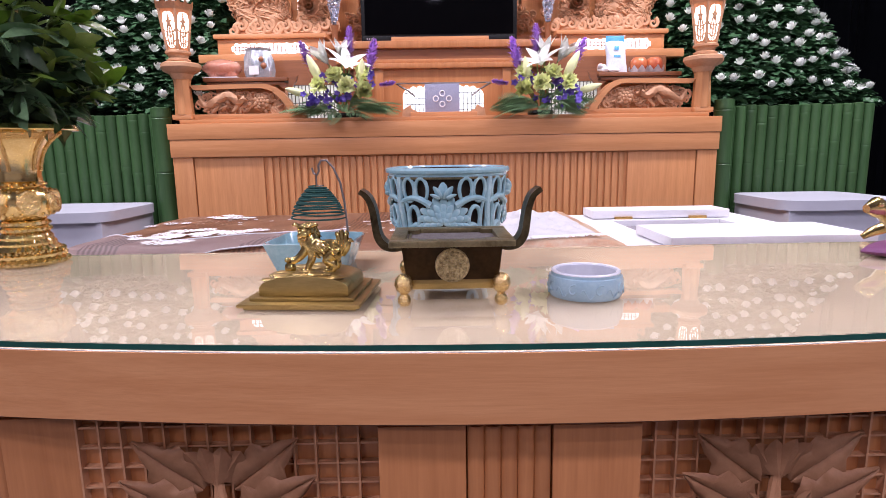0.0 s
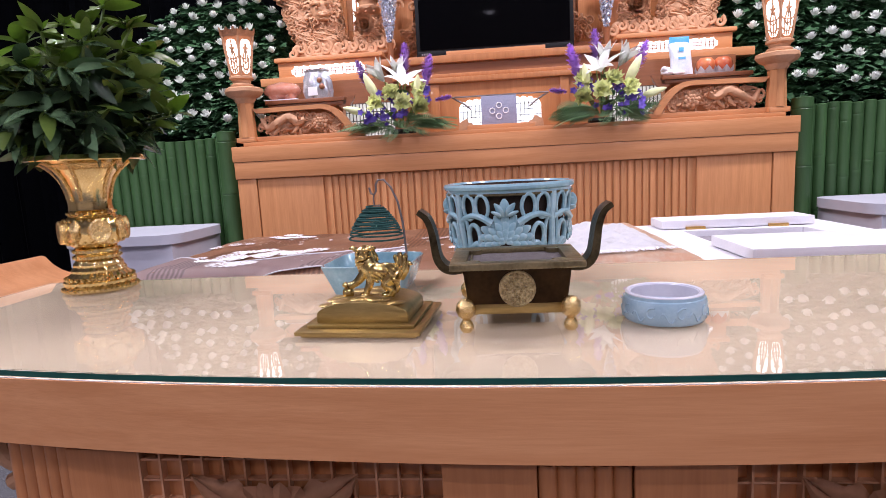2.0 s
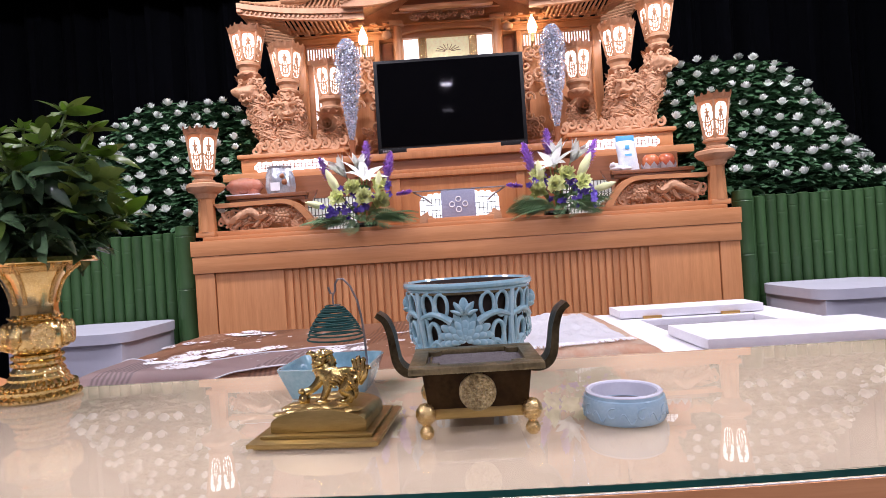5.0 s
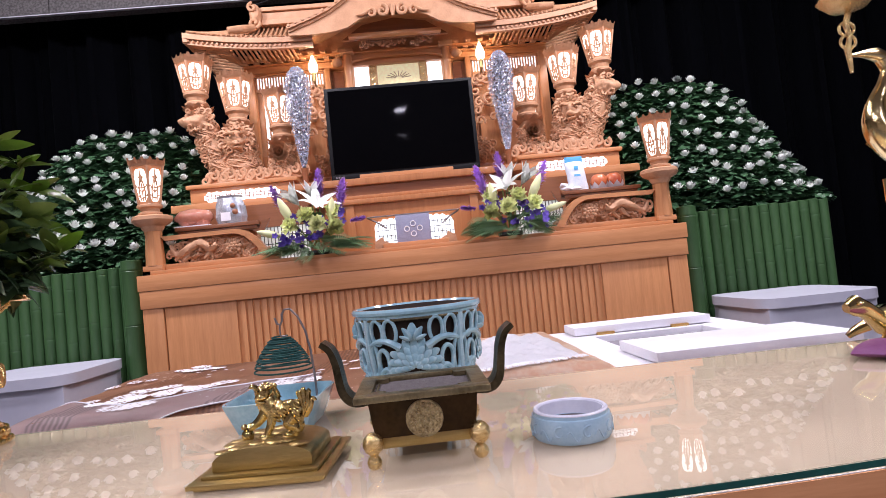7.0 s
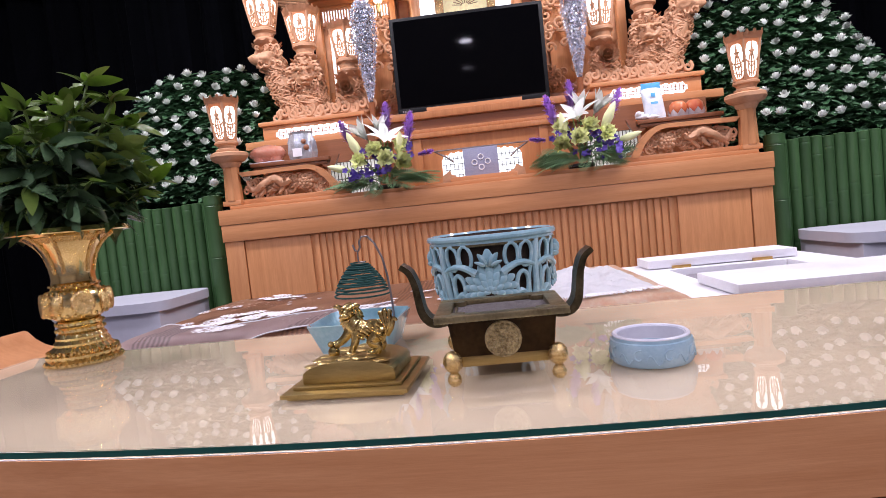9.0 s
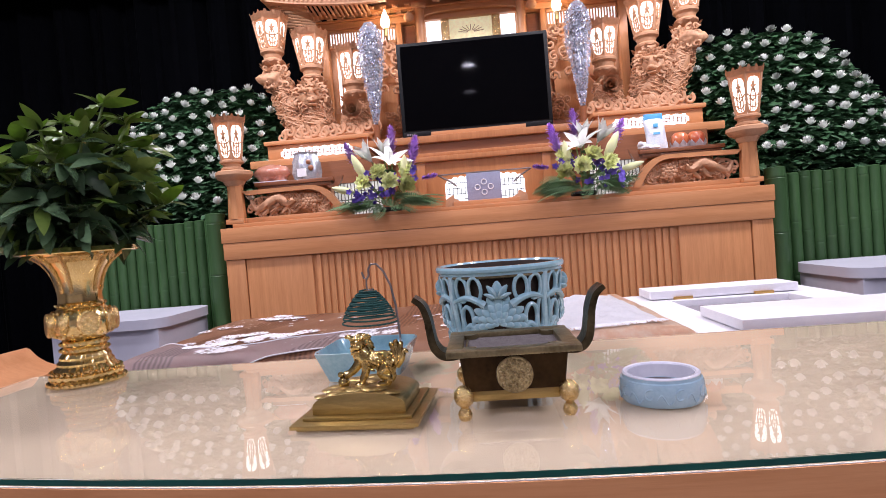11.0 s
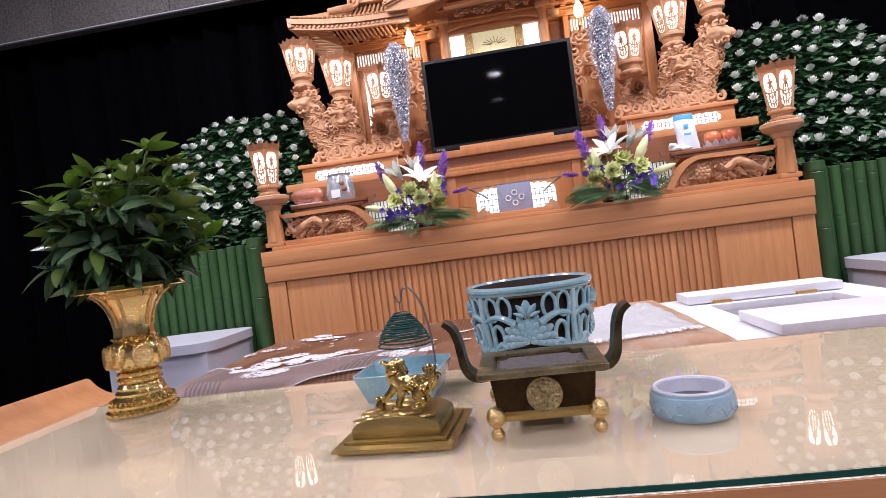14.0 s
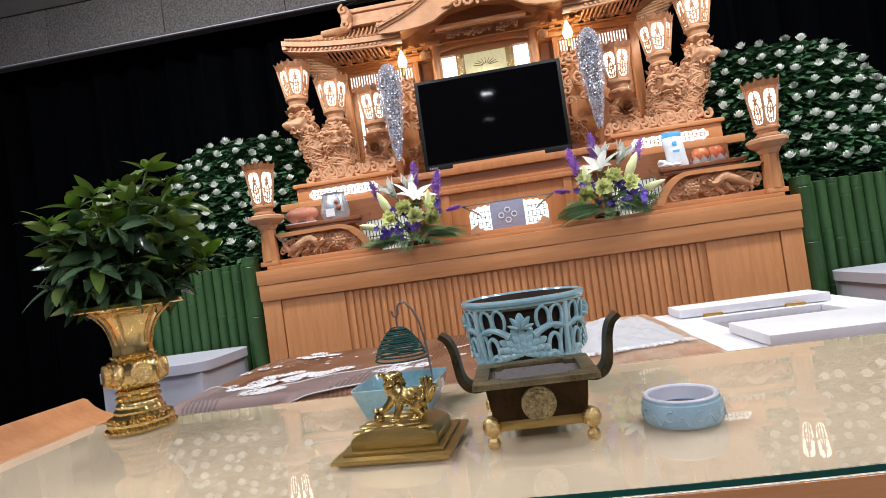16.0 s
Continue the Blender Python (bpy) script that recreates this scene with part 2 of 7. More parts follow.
def brocade_mat(name, ground, ground2, flower, band, scale):
    """Woven cloth: ground with pale blossoms and a waving band, in object space."""
    m = bpy.data.materials.new(name)
    m.use_nodes = True
    nt = m.node_tree
    n, link = nt.nodes, nt.links.new
    p = n["Principled BSDF"]
    p.inputs["Roughness"].default_value = 0.5
    tc = n.new("ShaderNodeTexCoord")
    nz = n.new("ShaderNodeTexNoise")
    nz.inputs["Scale"].default_value, nz.inputs["Detail"].default_value = 7, 6
    link(tc.outputs["Object"], nz.inputs["Vector"])
    base = n.new("ShaderNodeMix")
    base.data_type = "RGBA"
    base.inputs["A"].default_value, base.inputs["B"].default_value = (*ground, 1), (*ground2, 1)
    link(nz.outputs["Fac"], base.inputs["Factor"])
    # waving pale bands
    wv = n.new("ShaderNodeTexWave")
    wv.inputs["Scale"].default_value, wv.inputs["Distortion"].default_value, wv.inputs["Detail"].default_value = 0.75, 5.5, 1.0
    link(tc.outputs["Object"], wv.inputs["Vector"])
    thr = n.new("ShaderNodeMapRange")
    thr.inputs["From Min"].default_value, thr.inputs["From Max"].default_value = 0.80, 0.84
    link(wv.outputs["Fac"], thr.inputs["Value"])
    lines = n.new("ShaderNodeTexWave")
    lines.inputs["Scale"].default_value, lines.inputs["Distortion"].default_value = 26, 3
    link(tc.outputs["Object"], lines.inputs["Vector"])
    bandc = n.new("ShaderNodeMix")
    bandc.data_type = "RGBA"
    bandc.inputs["A"].default_value, bandc.inputs["B"].default_value = (*band, 1), tuple(c * 0.55 for c in band) + (1,)
    link(lines.outputs["Fac"], bandc.inputs["Factor"])
    m1 = n.new("ShaderNodeMix")
    m1.data_type = "RGBA"
    link(thr.outputs["Result"], m1.inputs["Factor"])
    link(base.outputs["Result"], m1.inputs["A"])
    link(bandc.outputs["Result"], m1.inputs["B"])
    # small scattered petals
    vo = n.new("ShaderNodeTexVoronoi")
    vo.inputs["Scale"].default_value = scale
    link(tc.outputs["Object"], vo.inputs["Vector"])
    big = n.new("ShaderNodeTexNoise")
    big.inputs["Scale"].default_value = 3.2
    link(tc.outputs["Object"], big.inputs["Vector"])
    lim = n.new("ShaderNodeMapRange")
    lim.inputs["From Min"].default_value, lim.inputs["From Max"].default_value = 0.48, 0.62
    lim.inputs["To Min"].default_value, lim.inputs["To Max"].default_value = 0.0, 0.24
    link(big.outputs["Fac"], lim.inputs["Value"])
    less = n.new("ShaderNodeMath")
    less.operation = "LESS_THAN"
    link(vo.outputs["Distance"], less.inputs[0])
    link(lim.outputs["Result"], less.inputs[1])
    m2 = n.new("ShaderNodeMix")
    m2.data_type = "RGBA"
    link(less.outputs[0], m2.inputs["Factor"])
    link(m1.outputs["Result"], m2.inputs["A"])
    m2.inputs["B"].default_value = (*flower, 1)
    link(m2.outputs["Result"], p.inputs["Base Color"])
    wf = n.new("ShaderNodeTexNoise")
    wf.inputs["Scale"].default_value = 400
    link(tc.outputs["Object"], wf.inputs["Vector"])
    b = n.new("ShaderNodeBump")
    b.inputs["Strength"].default_value, b.inputs["Distance"].default_value = 0.3, 0.002
    link(wf.outputs["Fac"], b.inputs["Height"])
    link(b.outputs["Normal"], p.inputs["Normal"])
    return m


BROCADE = brocade_mat("brown_brocade", (0.26, 0.095, 0.045), (0.60, 0.33, 0.195), (0.72, 0.55, 0.46), (0.42, 0.19, 0.10), 46)
BANDM = brocade_mat("mauve_brocade", (0.44, 0.28, 0.26), (0.60, 0.46, 0.45), (0.72, 0.66, 0.66), (0.52, 0.38, 0.37), 40)
BROCADEB = mat("beige_brocade", (0.84, 0.68, 0.54), (0.76, 0.49, 0.32), 0.55, scale=14, bump=0.2, contrast=0.14)
BROCADEP = brocade_mat("purple_brocade", (0.14, 0.03, 0.12), (0.26, 0.08, 0.22), (0.60, 0.42, 0.52), (0.22, 0.08, 0.20), 90)


# ---- mesh helpers ----
ORIGIN = {}


def thing(name, x, y, z, label, category, group="", kind=""):
    ob = tagged(new(name), label, category, group, kind)
    ob.location = (x, y, z)
    ob.empty_display_size = 0.05
    ORIGIN[ob.name] = Vector((x, y, z))
    return ob


def mesh_of(bm, material, name, origin=(0, 0, 0), smooth=True, bevel=0.0, angle=35):
    if bevel:
        edges = [e for e in bm.edges if len(e.link_faces) == 2 and e.calc_face_angle(0) > 0.6]
        bmesh.ops.bevel(bm, geom=edges, offset=bevel, segments=2, profile=0.6, affect="EDGES", clamp_overlap=True)
    bmesh.ops.recalc_face_normals(bm, faces=bm.faces)
    if any(origin):
        bmesh.ops.translate(bm, verts=bm.verts, vec=-Vector(origin))
    me = bpy.data.meshes.new(name)
    bm.to_mesh(me)
    bm.free()
    if smooth:
        me.shade_smooth()
        me.set_sharp_from_angle(angle=radians(angle))
    me.materials.append(material)
    return me


def part(name, bm, material, parent, label="", smooth=True, bevel=0.0, angle=35):
    o = ORIGIN[parent.name]
    ob = new(name, mesh_of(bm, material, name, o, smooth, bevel, angle))
    ob.parent = parent
    ORIGIN[ob.name] = o
    return tagged(ob, label)


def solo(name, bm, material, label, category, group="", kind="", smooth=True, bevel=0.0, angle=35):
    co = [v.co for v in bm.verts]
    o = Vector(((min(c.x for c in co) + max(c.x for c in co)) / 2, (min(c.y for c in co) + max(c.y for c in co)) / 2, min(c.z for c in co)))
    ob = new(name, mesh_of(bm, material, name, o, smooth, bevel, angle))
    ob.location = o
    ORIGIN[ob.name] = o
    return tagged(ob, label, category, group, kind)


def structure(name, bm, material, label, category, bevel=0.0):
    ob = new(name, mesh_of(bm, material, name, (0, 0, 0), True, bevel))
    ORIGIN[ob.name] = Vector((0, 0, 0))
    return tagged(ob, label, category, "", "structure")


def placed(name, me, m, parent, label=""):
    """A part that shares a mesh, at the world pose m."""
    ob = new(name, me)
    ob.parent = parent
    ob.matrix_local = Matrix.Translation(-ORIGIN[parent.name]) @ m
    return tagged(ob, label)


def bx(x0, x1, y0, y1, z0, z1, bm=None):
    bm = bm or bmesh.new()
    c = Vector(((x0 + x1) / 2, (y0 + y1) / 2, (z0 + z1) / 2))
    bmesh.ops.create_cube(bm, size=1, matrix=Matrix.Translation(c) @ Matrix.Diagonal((abs(x1 - x0), abs(y1 - y0), abs(z1 - z0), 1)))
    return bm


def lathe(prof, n=32, x=0, y=0, z=0, bm=None, lobe=None, sx=1, sy=1, turn=0.0, ring=False):
    bm = bm or bmesh.new()
    rings = []
    for r, h in prof:
        row = []
        for i in range(n):
            a = 2 * math.pi * i / n + turn
            k = r * (lobe(a, h) if lobe else 1)
            row.append(bm.verts.new((x + sx * k * math.cos(a), y + sy * k * math.sin(a), z + h)))
        rings.append(row)
    for a, b in zip(rings, rings[1:] + (rings[:1] if ring else [])):
        for i in range(n):
            bm.faces.new((a[i], a[(i + 1) % n], b[(i + 1) % n], b[i]))
    if not ring:
        bm.faces.new(rings[0][::-1])
        bm.faces.new(rings[-1])
    return bm


def tube(pts, r, n=8, bm=None, flat=1.0, up=(0, 0, 1)):
    bm = bm or bmesh.new()
    pts = [Vector(p) for p in pts]
    rs = r if isinstance(r, (list, tuple)) else [r] * len(pts)
    rings, side = [], None
    for i, p in enumerate(pts):
        d = (pts[min(i + 1, len(pts) - 1)] - pts[max(i - 1, 0)]).normalized()
        if side is not None and (side - d * side.dot(d)).length > 0.05:   # carry the frame along the line, so that bends stay round
            s = (side - d * side.dot(d)).normalized()
        else:
            u = Vector(up)
            if abs(d.dot(u)) > 0.95:
                u = Vector((0, 1, 0)) if abs(d.y) < 0.9 else Vector((1, 0, 0))
            s = d.cross(u).normalized()
        side = s
        w = s.cross(d).normalized()
        rings.append([bm.verts.new(p + rs[i] * (math.cos(2 * math.pi * k / n) * s + flat * math.sin(2 * math.pi * k / n) * w)) for k in range(n)])
    for a, b in zip(rings, rings[1:]):
        for k in range(n):
            bm.faces.new((a[k], a[(k + 1) % n], b[(k + 1) % n], b[k]))
    bm.faces.new(rings[0][::-1])
    bm.faces.new(rings[-1])
    return bm


def prism(pts, a, b, axis="y", bm=None):
    bm = bm or bmesh.new()
    put = {"y": lambda u, v, w: (u, w, v), "x": lambda u, v, w: (w, u, v), "z": lambda u, v, w: (u, v, w)}[axis]
    lo = [bm.verts.new(put(u, v, a)) for u, v in pts]
    hi = [bm.verts.new(put(u, v, b)) for u, v in pts]
    k = len(pts)
    bm.faces.new(lo)
    bm.faces.new(hi[::-1])
    for i in range(k):
        bm.faces.new((lo[i], hi[i], hi[(i + 1) % k], lo[(i + 1) % k]))
    return bm


def ball(c, r, bm=None, sub=2, rough=0.0, freq=30.0, turn=None):
    bm = bm or bmesh.new()
    r = r if isinstance(r, (tuple, list)) else (r, r, r)
    m = Matrix.Translation(c) @ (turn or Matrix.Identity(4)) @ Matrix.Diagonal((*r, 1))
    vs = bmesh.ops.create_icosphere(bm, subdivisions=sub, radius=1, matrix=m)["verts"]
    if rough:
        c = Vector(c)
        for v in vs:
            d = (v.co - c).normalized()
            v.co += d * rough * noise.noise(v.co * freq)
    return bm


def arc(cx, cz, r, a0, a1, n, y, squeeze=1.0):
    return [(cx + r * math.cos(a0 + (a1 - a0) * i / n), y, cz + squeeze * r * math.sin(a0 + (a1 - a0) * i / n)) for i in range(n + 1)]


def swirl(cx, cz, r, turns, y, a0=0.0, n=18, hand=1):
    out = []
    for i in range(n + 1):
        t = i / n
        a = a0 + hand * turns * 2 * math.pi * t
        out.append((cx + r * (1 - 0.85 * t) * math.cos(a), y, cz + r * (1 - 0.85 * t) * math.sin(a)))
    return out


def leaf_bm(length, width, bend=0.25, fold=0.25, n=6, pointed=1.0):
    """A leaf from the origin along +x, bent down, folded along its midrib, with thickness."""
    bm = bmesh.new()
    rows = []
    for i in range(n + 1):
        t = i / n
        w = width * 0.5 * math.sin(math.pi * min(1, t ** 0.85)) ** pointed + 0.0004
        x, z = length * t, -bend * length * t * t
        rows.append([bm.verts.new((x, -w, z + fold * w)), bm.verts.new((x, 0, z)), bm.verts.new((x, w, z + fold * w))])
    for a, b in zip(rows, rows[1:]):
        for k in (0, 1):
            bm.faces.new((a[k], a[k + 1], b[k + 1], b[k]))
    bmesh.ops.solidify(bm, geom=bm.faces[:], thickness=max(0.0006, width * 0.02))
    return bm


def merge(bm, b):
    me = bpy.data.meshes.new("tmp")
    b.to_mesh(me)
    b.free()
    bm.from_mesh(me)
    bpy.data.meshes.remove(me)


def aim(p, d, roll=0.0, s=1.0):
    """A pose at p whose x axis points along d."""
    q = Vector(d).to_track_quat("X", "Z").to_matrix().to_4x4()
    return Matrix.Translation(p) @ q @ pose(0, 0, 0, roll, 0, 0) @ Matrix.Diagonal((s, s, s, 1))


rnd = random.Random(7)

# ---- setting ----
structure("floor", bx(-6, 6, -5, 4.6, -0.1, 0), CARPET, "grey speckled carpet floor", "floor")
structure("ceiling", bx(-6, 6, -5, 3.88, 3.29, 3.4), CEIL, "pale grey ceiling board", "ceiling")
structure("wall_south", bx(-6, 6, -5.1, -5, 0, 3.4), WALLM, "cream papered wall", "wall")
structure("wall_west", bx(-6.1, -6, -5, 4.6, 0, 3.4), WALLM, "cream papered wall", "wall")
structure("wall_east", bx(6, 6.1, -5, 4.6, 0, 3.4), WALLM, "cream papered wall", "wall")
structure("wall_north", bx(-6, 6, 4.6, 4.7, 0, 4.2), BLACK, "black wall behind the stage curtain", "wall")
structure("stage_ceiling", bx(-6, 6, 3.99, 4.6, 4.1, 4.2), BLACK, "black ceiling over the stage", "ceiling")
header = structure("wall_header", bx(-6, 6, 3.9, 3.98, 2.915, 4.1), GREYW, "grey textured header wall above the stage", "wall")
for i in range(13):
    part("panel", bx(-6 + i * 0.93, -5.075 + i * 0.93, 3.888, 3.8995, 2.925, 3.285), GREYW, header, bevel=0.002)
part("trim", bx(-6, 6, 3.875, 3.8995, 2.909, 2.9165), LILAC, header, "white edge strip")


def curtain():
    bm = bmesh.new()
    cols = []
    for i in range(361):
        x = -6 + 12 * i / 360
        y = 4.25 + 0.06 * math.sin(x * 21) + 0.03 * math.sin(x * 47 + 1)
        cols.append((bm.verts.new((x, y, 0.002)), bm.verts.new((x, y + 0.02 * math.sin(x * 9), 4.09))))
    for a, b in zip(cols, cols[1:]):
        bm.faces.new((a[0], b[0], b[1], a[1]))
    bmesh.ops.solidify(bm, geom=bm.faces[:], thickness=0.004)
    solo("stage_curtain", bm, BLACK, "black pleated stage curtain hanging behind the altar", "curtain")


curtain()

# ---- offering table ----
TX, TL, TR, TB = 0.09, -0.942, 1.122, 1.074


def front(x, out=0.0):
    return 0.515 + 0.115 * (x - TX) ** 2 - out


def slab(z0, z1, out=0.0, left=TL, right=TR, back=TB, n=48):
    xs = [left + (right - left) * i / n for i in range(n + 1)]
    pts = [(x, front(x, out)) for x in xs] + [(right, back), (left, back)]
    return prism(pts, z0, z1, "z")


def band(z0, z1, out, depth, left, right, n=48):
    xs = [left + (right - left) * i / n for i in range(n + 1)]
    pts = [(x, front(x, out)) for x in xs] + [(x, front(x, out) + depth) for x in xs[::-1]]
    return prism(pts, z0, z1, "z")


table = thing("offering_table", TX, 0.8, 0, "orange-brown wooden offering table with a bowed front and glass top", "table")
part("tabletop", slab(0.708, 0.7226, -0.006), CREAM, table, "cream board under the glass")
part("top_edge", band(0.7205, 0.7215, 0.0005, 0.006, TL, TR), WHITE, table, "thin pale edge line")
glass = part("glass_plate", slab(0.722, 0.730, 0.001), GLASS, table, "clear plate glass with a green edge", angle=20)
part("glass_edge", band(0.7240, 0.7298, 0.003, 0.0016, TL, TR), GLASSEDGE, table, "dark green polished glass edge")
glass.visible_shadow = False
part("apron", band(0.645, 0.7204, 0.002, 0.03, TL - 0.03, TR + 0.03), WOOD, table, bevel=0.003)
part("under_rail", band(0.625, 0.6448, -0.035, 0.03, -0.64, 0.71), WOODD, table)
part("side_apron", bx(TL - 0.03, TL, 0.66, TB, 0.645, 0.7204), WOOD, table)
part("side_apron", bx(TR, TR + 0.03, 0.66, TB, 0.645, 0.7204), WOOD, table)
part("back_apron", bx(TL - 0.03, TR + 0.03, TB + 0.001, TB + 0.012, 0.645, 0.72), WOOD, table)
for s, x in ((-1, TL), (1, TR)):
    prof = [(0, 0.6440), (0, 0.7260), (0.03, 0.731), (0.055, 0.740), (0.075, 0.753), (0.09, 0.770), (0.10, 0.773), (0.108, 0.766), (0.1, 0.742), (0.085, 0.72), (0.07, 0.695), (0.06, 0.665), (0.05, 0.645)]
    pts = [(x + s * (u + 0.003), v) for u, v in prof]
    part("end_lip", prism(pts, front(x) + 0.03, TB + 0.106, "y"), WOOD, table, "upturned rounded end rail", bevel=0.002)
# front body below the apron
BX0, BX1 = -0.64, 0.71
part("body", bx(BX0 + 0.02, BX1 - 0.02, 0.68, 1.05, 0.08, 0.644), WOODZ, table)
part("plinth", bx(BX0 - 0.01, BX1 + 0.01, 0.55, 1.07, 0.0, 0.079), WOOD, table, bevel=0.004)


def panel_face(x0, x1, inset, name, z0=0.08, z1=0.6246, material=WOODT):
    y = 0.5 * (front(x0) + front(x1)) + inset
    return part(name, bx(x0, x1, y, y + 0.05, z0, z1), material, table, bevel=0.0015)


for x0, x1 in ((-0.110, -0.014), (0.081, 0.178), (-0.548, -0.460), (0.528, 0.616)):
    panel_face(x0, x1, 0.034, "stile")


def flutes(x0, x1, k):
    w = (x1 - x0) / k
    for i in range(k):
        c = x0 + (i + 0.5) * w
        y = front(c) + 0.035
        bm = lathe([(w * 0.54, 0.08), (w * 0.54, 0.6246)], 14, c, y + w * 0.3, 0, sy=0.9)
        part("flute", bm, WOODT, table)


flutes(-0.012, 0.079, 5)
flutes(-0.638, -0.550, 5)
flutes(0.618, 0.706, 5)


def toothed_leaf(ln, wd):
    """A thick carved leaf along +x with pointed teeth, a grooved midrib and side veins."""
    bm = bmesh.new()
    prof = ((0, .08), (.10, .42), (.22, .66), (.34, .98), (.40, .62), (.52, .74), (.64, .80), (.68, .46), (.82, .34), (1, .012))
    rows = []
    for t, w in prof:
        q = w * wd * 0.5
        row = []
        for u, h in ((-1, 0.0), (-0.55, 0.0045), (-0.10, 0.0035), (0, 0.0005), (0.10, 0.0035), (0.55, 0.0045), (1, 0.0)):
            row.append(bm.verts.new((ln * (t - 0.10 * abs(u) * w), u * q, h + 0.006 * math.sin(2.6 * t))))
        rows.append(row)
    for a, b in zip(rows, rows[1:]):
        for k in range(6):
            bm.faces.new((a[k], a[k + 1], b[k + 1], b[k]))
    bmesh.ops.solidify(bm, geom=bm.faces[:], thickness=0.006)
    return bm


def fretted(x0, x1):
    yc = 0.5 * (front(x0) + front(x1)) + 0.052
    part("panel_back", bx(x0 - 0.001, x1 + 0.001, yc + 0.0115, yc + 0.03, 0.3, 0.6246), WOODT, table)
    k = 14
    step = (x1 - x0) / k
    for i in range(k + 1):
        part("lattice_bar", bx(x0 + i * step - 0.0012, x0 + i * step + 0.0012, yc, yc + 0.0114, 0.3, 0.6246), WOODF, table)
    for i in range(15):
        z = 0.612 - i * step
        part("lattice_bar", bx(x0, x1, yc + 0.0025, yc + 0.0113, z - 0.0012, z + 0.0012), WOODF, table)
    # carved peony bud between toothed leaves
    cx, cz = 0.5 * (x0 + x1) - 0.012, 0.562
    for a, ln, wd, dx, dz, o in ((141, .092, .062, -.018, -.022, 0), (39, .092, .062, .018, -.022, 0), (150, .094, .060, -.024, -.056, -.004), (30, .098, .060, .024, -.056, -.004), (166, .092, .056, -.02, -.088, .002), (14, .092, .056, .02, -.088, .002), (205, .10, .058, -.02, -.105, -.003), (-25, .10, .058, .02, -.105, -.003), (118, .05, .04, -.012, -.075, -.006), (62, .05, .04, .012, -.075, -.006)):
        bm = toothed_leaf(ln * 1.06, wd * 1.2)
        bmesh.ops.transform(bm, verts=bm.verts, matrix=Matrix.Translation((cx + dx, yc - 0.006 + o, cz + dz)) @ pose(0, 0, 0, 0, -a, 0) @ pose(0, 0, 0, 90, 0, 0))
        part("carved_leaf", bm, WOODF, table, angle=65)
    for j, (a, ln, wd, dx, o) in enumerate(((150, .050, .036, -.004, 0), (30, .050, .036, .004, 0), (124, .050, .032, -.004, -.004), (56, .050, .032, .004, -.004), (101, .050, .026, -.002, -.008), (79, .050, .026, .002, -.008))):
        bm = leaf_bm(ln, wd, -0.10, -0.45, 10, 0.8)
        bmesh.ops.transform(bm, verts=bm.verts, matrix=Matrix.Translation((cx + dx, yc - 0.010 + o, cz - 0.012)) @ pose(0, 0, 0, 0, -a, 0) @ pose(0, 0, 0, 90, 0, 0))
        part("carved_petal", bm, WOODF, table)
    for dx in (-0.006, 0.008):
        part("carved_stem", tube([(cx, yc - 0.008, cz - 0.01), (cx + dx * 0.6, yc - 0.008, cz - 0.05), (cx + dx * 2, yc - 0.004, cz - 0.15)], 0.005, 8), WOODF, table)


fretted(-0.458, -0.112)
fretted(0.180, 0.526)
bm = tube(swirl(-0.705, 0.572, 0.042, 1.4, 0.7, 0.6, 22, 1), [0.015 - 0.0004 * q for q in range(23)], 10)
tube(swirl(-0.700, 0.498, 0.034, 1.3, 0.7, 2.4, 22, -1), [0.013 - 0.0003 * q for q in range(23)], 10, bm)
part("scroll_bracket", tube([(-0.61, 0.7, 0.40), (-0.675, 0.7, 0.43), (-0.695, 0.7, 0.465), (-0.675, 0.7, 0.54), (-0.612, 0.7, 0.61)], 0.013, 10, bm), WOODC, table, "carved scroll bracket")

# ---- coffin and its covers ----
coffin = thing("coffin", 0, 1.58, 0, "long white cloth-covered coffin with open window flaps", "coffin")
part("body", bx(-0.93, 0.97, 1.27, 1.93, 0.30, 0.668), WHITE, coffin, bevel=0.01)
CZ = 0.692
part("lid_strip", bx(0.405, 0.515, 1.255, 1.945, 0.669, CZ), WHITE, coffin, bevel=0.003)
part("lid_back", bx(0.5155, 0.86, 1.772, 1.945, 0.669, CZ), WHITE, coffin, bevel=0.002)
part("lid_front", bx(0.5155, 0.86, 1.255, 1.545, 0.669, CZ), WHITE, coffin, bevel=0.002)
part("lid_end", bx(0.8605, 0.985, 1.255, 1.945, 0.669, CZ), WHITE, coffin, bevel=0.003)
part("lid_cover_side", bx(-0.945, 0.4045, 1.255, 1.945, 0.669, 0.684), WHITE, coffin, bevel=0.003)
# shallow grey lining; its darker tone paints in the depth of the opening
part("lining", bx(0.5156, 0.8599, 1.546, 1.771, 0.6685, 0.6735), GREYIN, coffin, "grey lining inside the window")
part("window_flap", bx(0.462, 0.905, 1.80, 1.925, CZ + 0.003, CZ + 0.028), WHITE, coffin, "opened white window flap", bevel=0.002)
part("window_flap", bx(0.485, 0.955, 1.235, 1.465, CZ + 0.003, CZ + 0.027), WHITE, coffin, "opened white window flap", bevel=0.002)
for x in (0.56, 0.80):
    part("hinge", bx(x - 0.028, x + 0.028, 1.792, 1.802, CZ + 0.0005, CZ + 0.009), HINGE, coffin, "brass hinge")
bier = thing("coffin_stand", 0, 1.58, 0, "draped low stand under the coffin", "stand")
part("top", bx(-0.85, 0.9, 1.32, 1.88, 0.27, 0.2995), LILAC, bier)
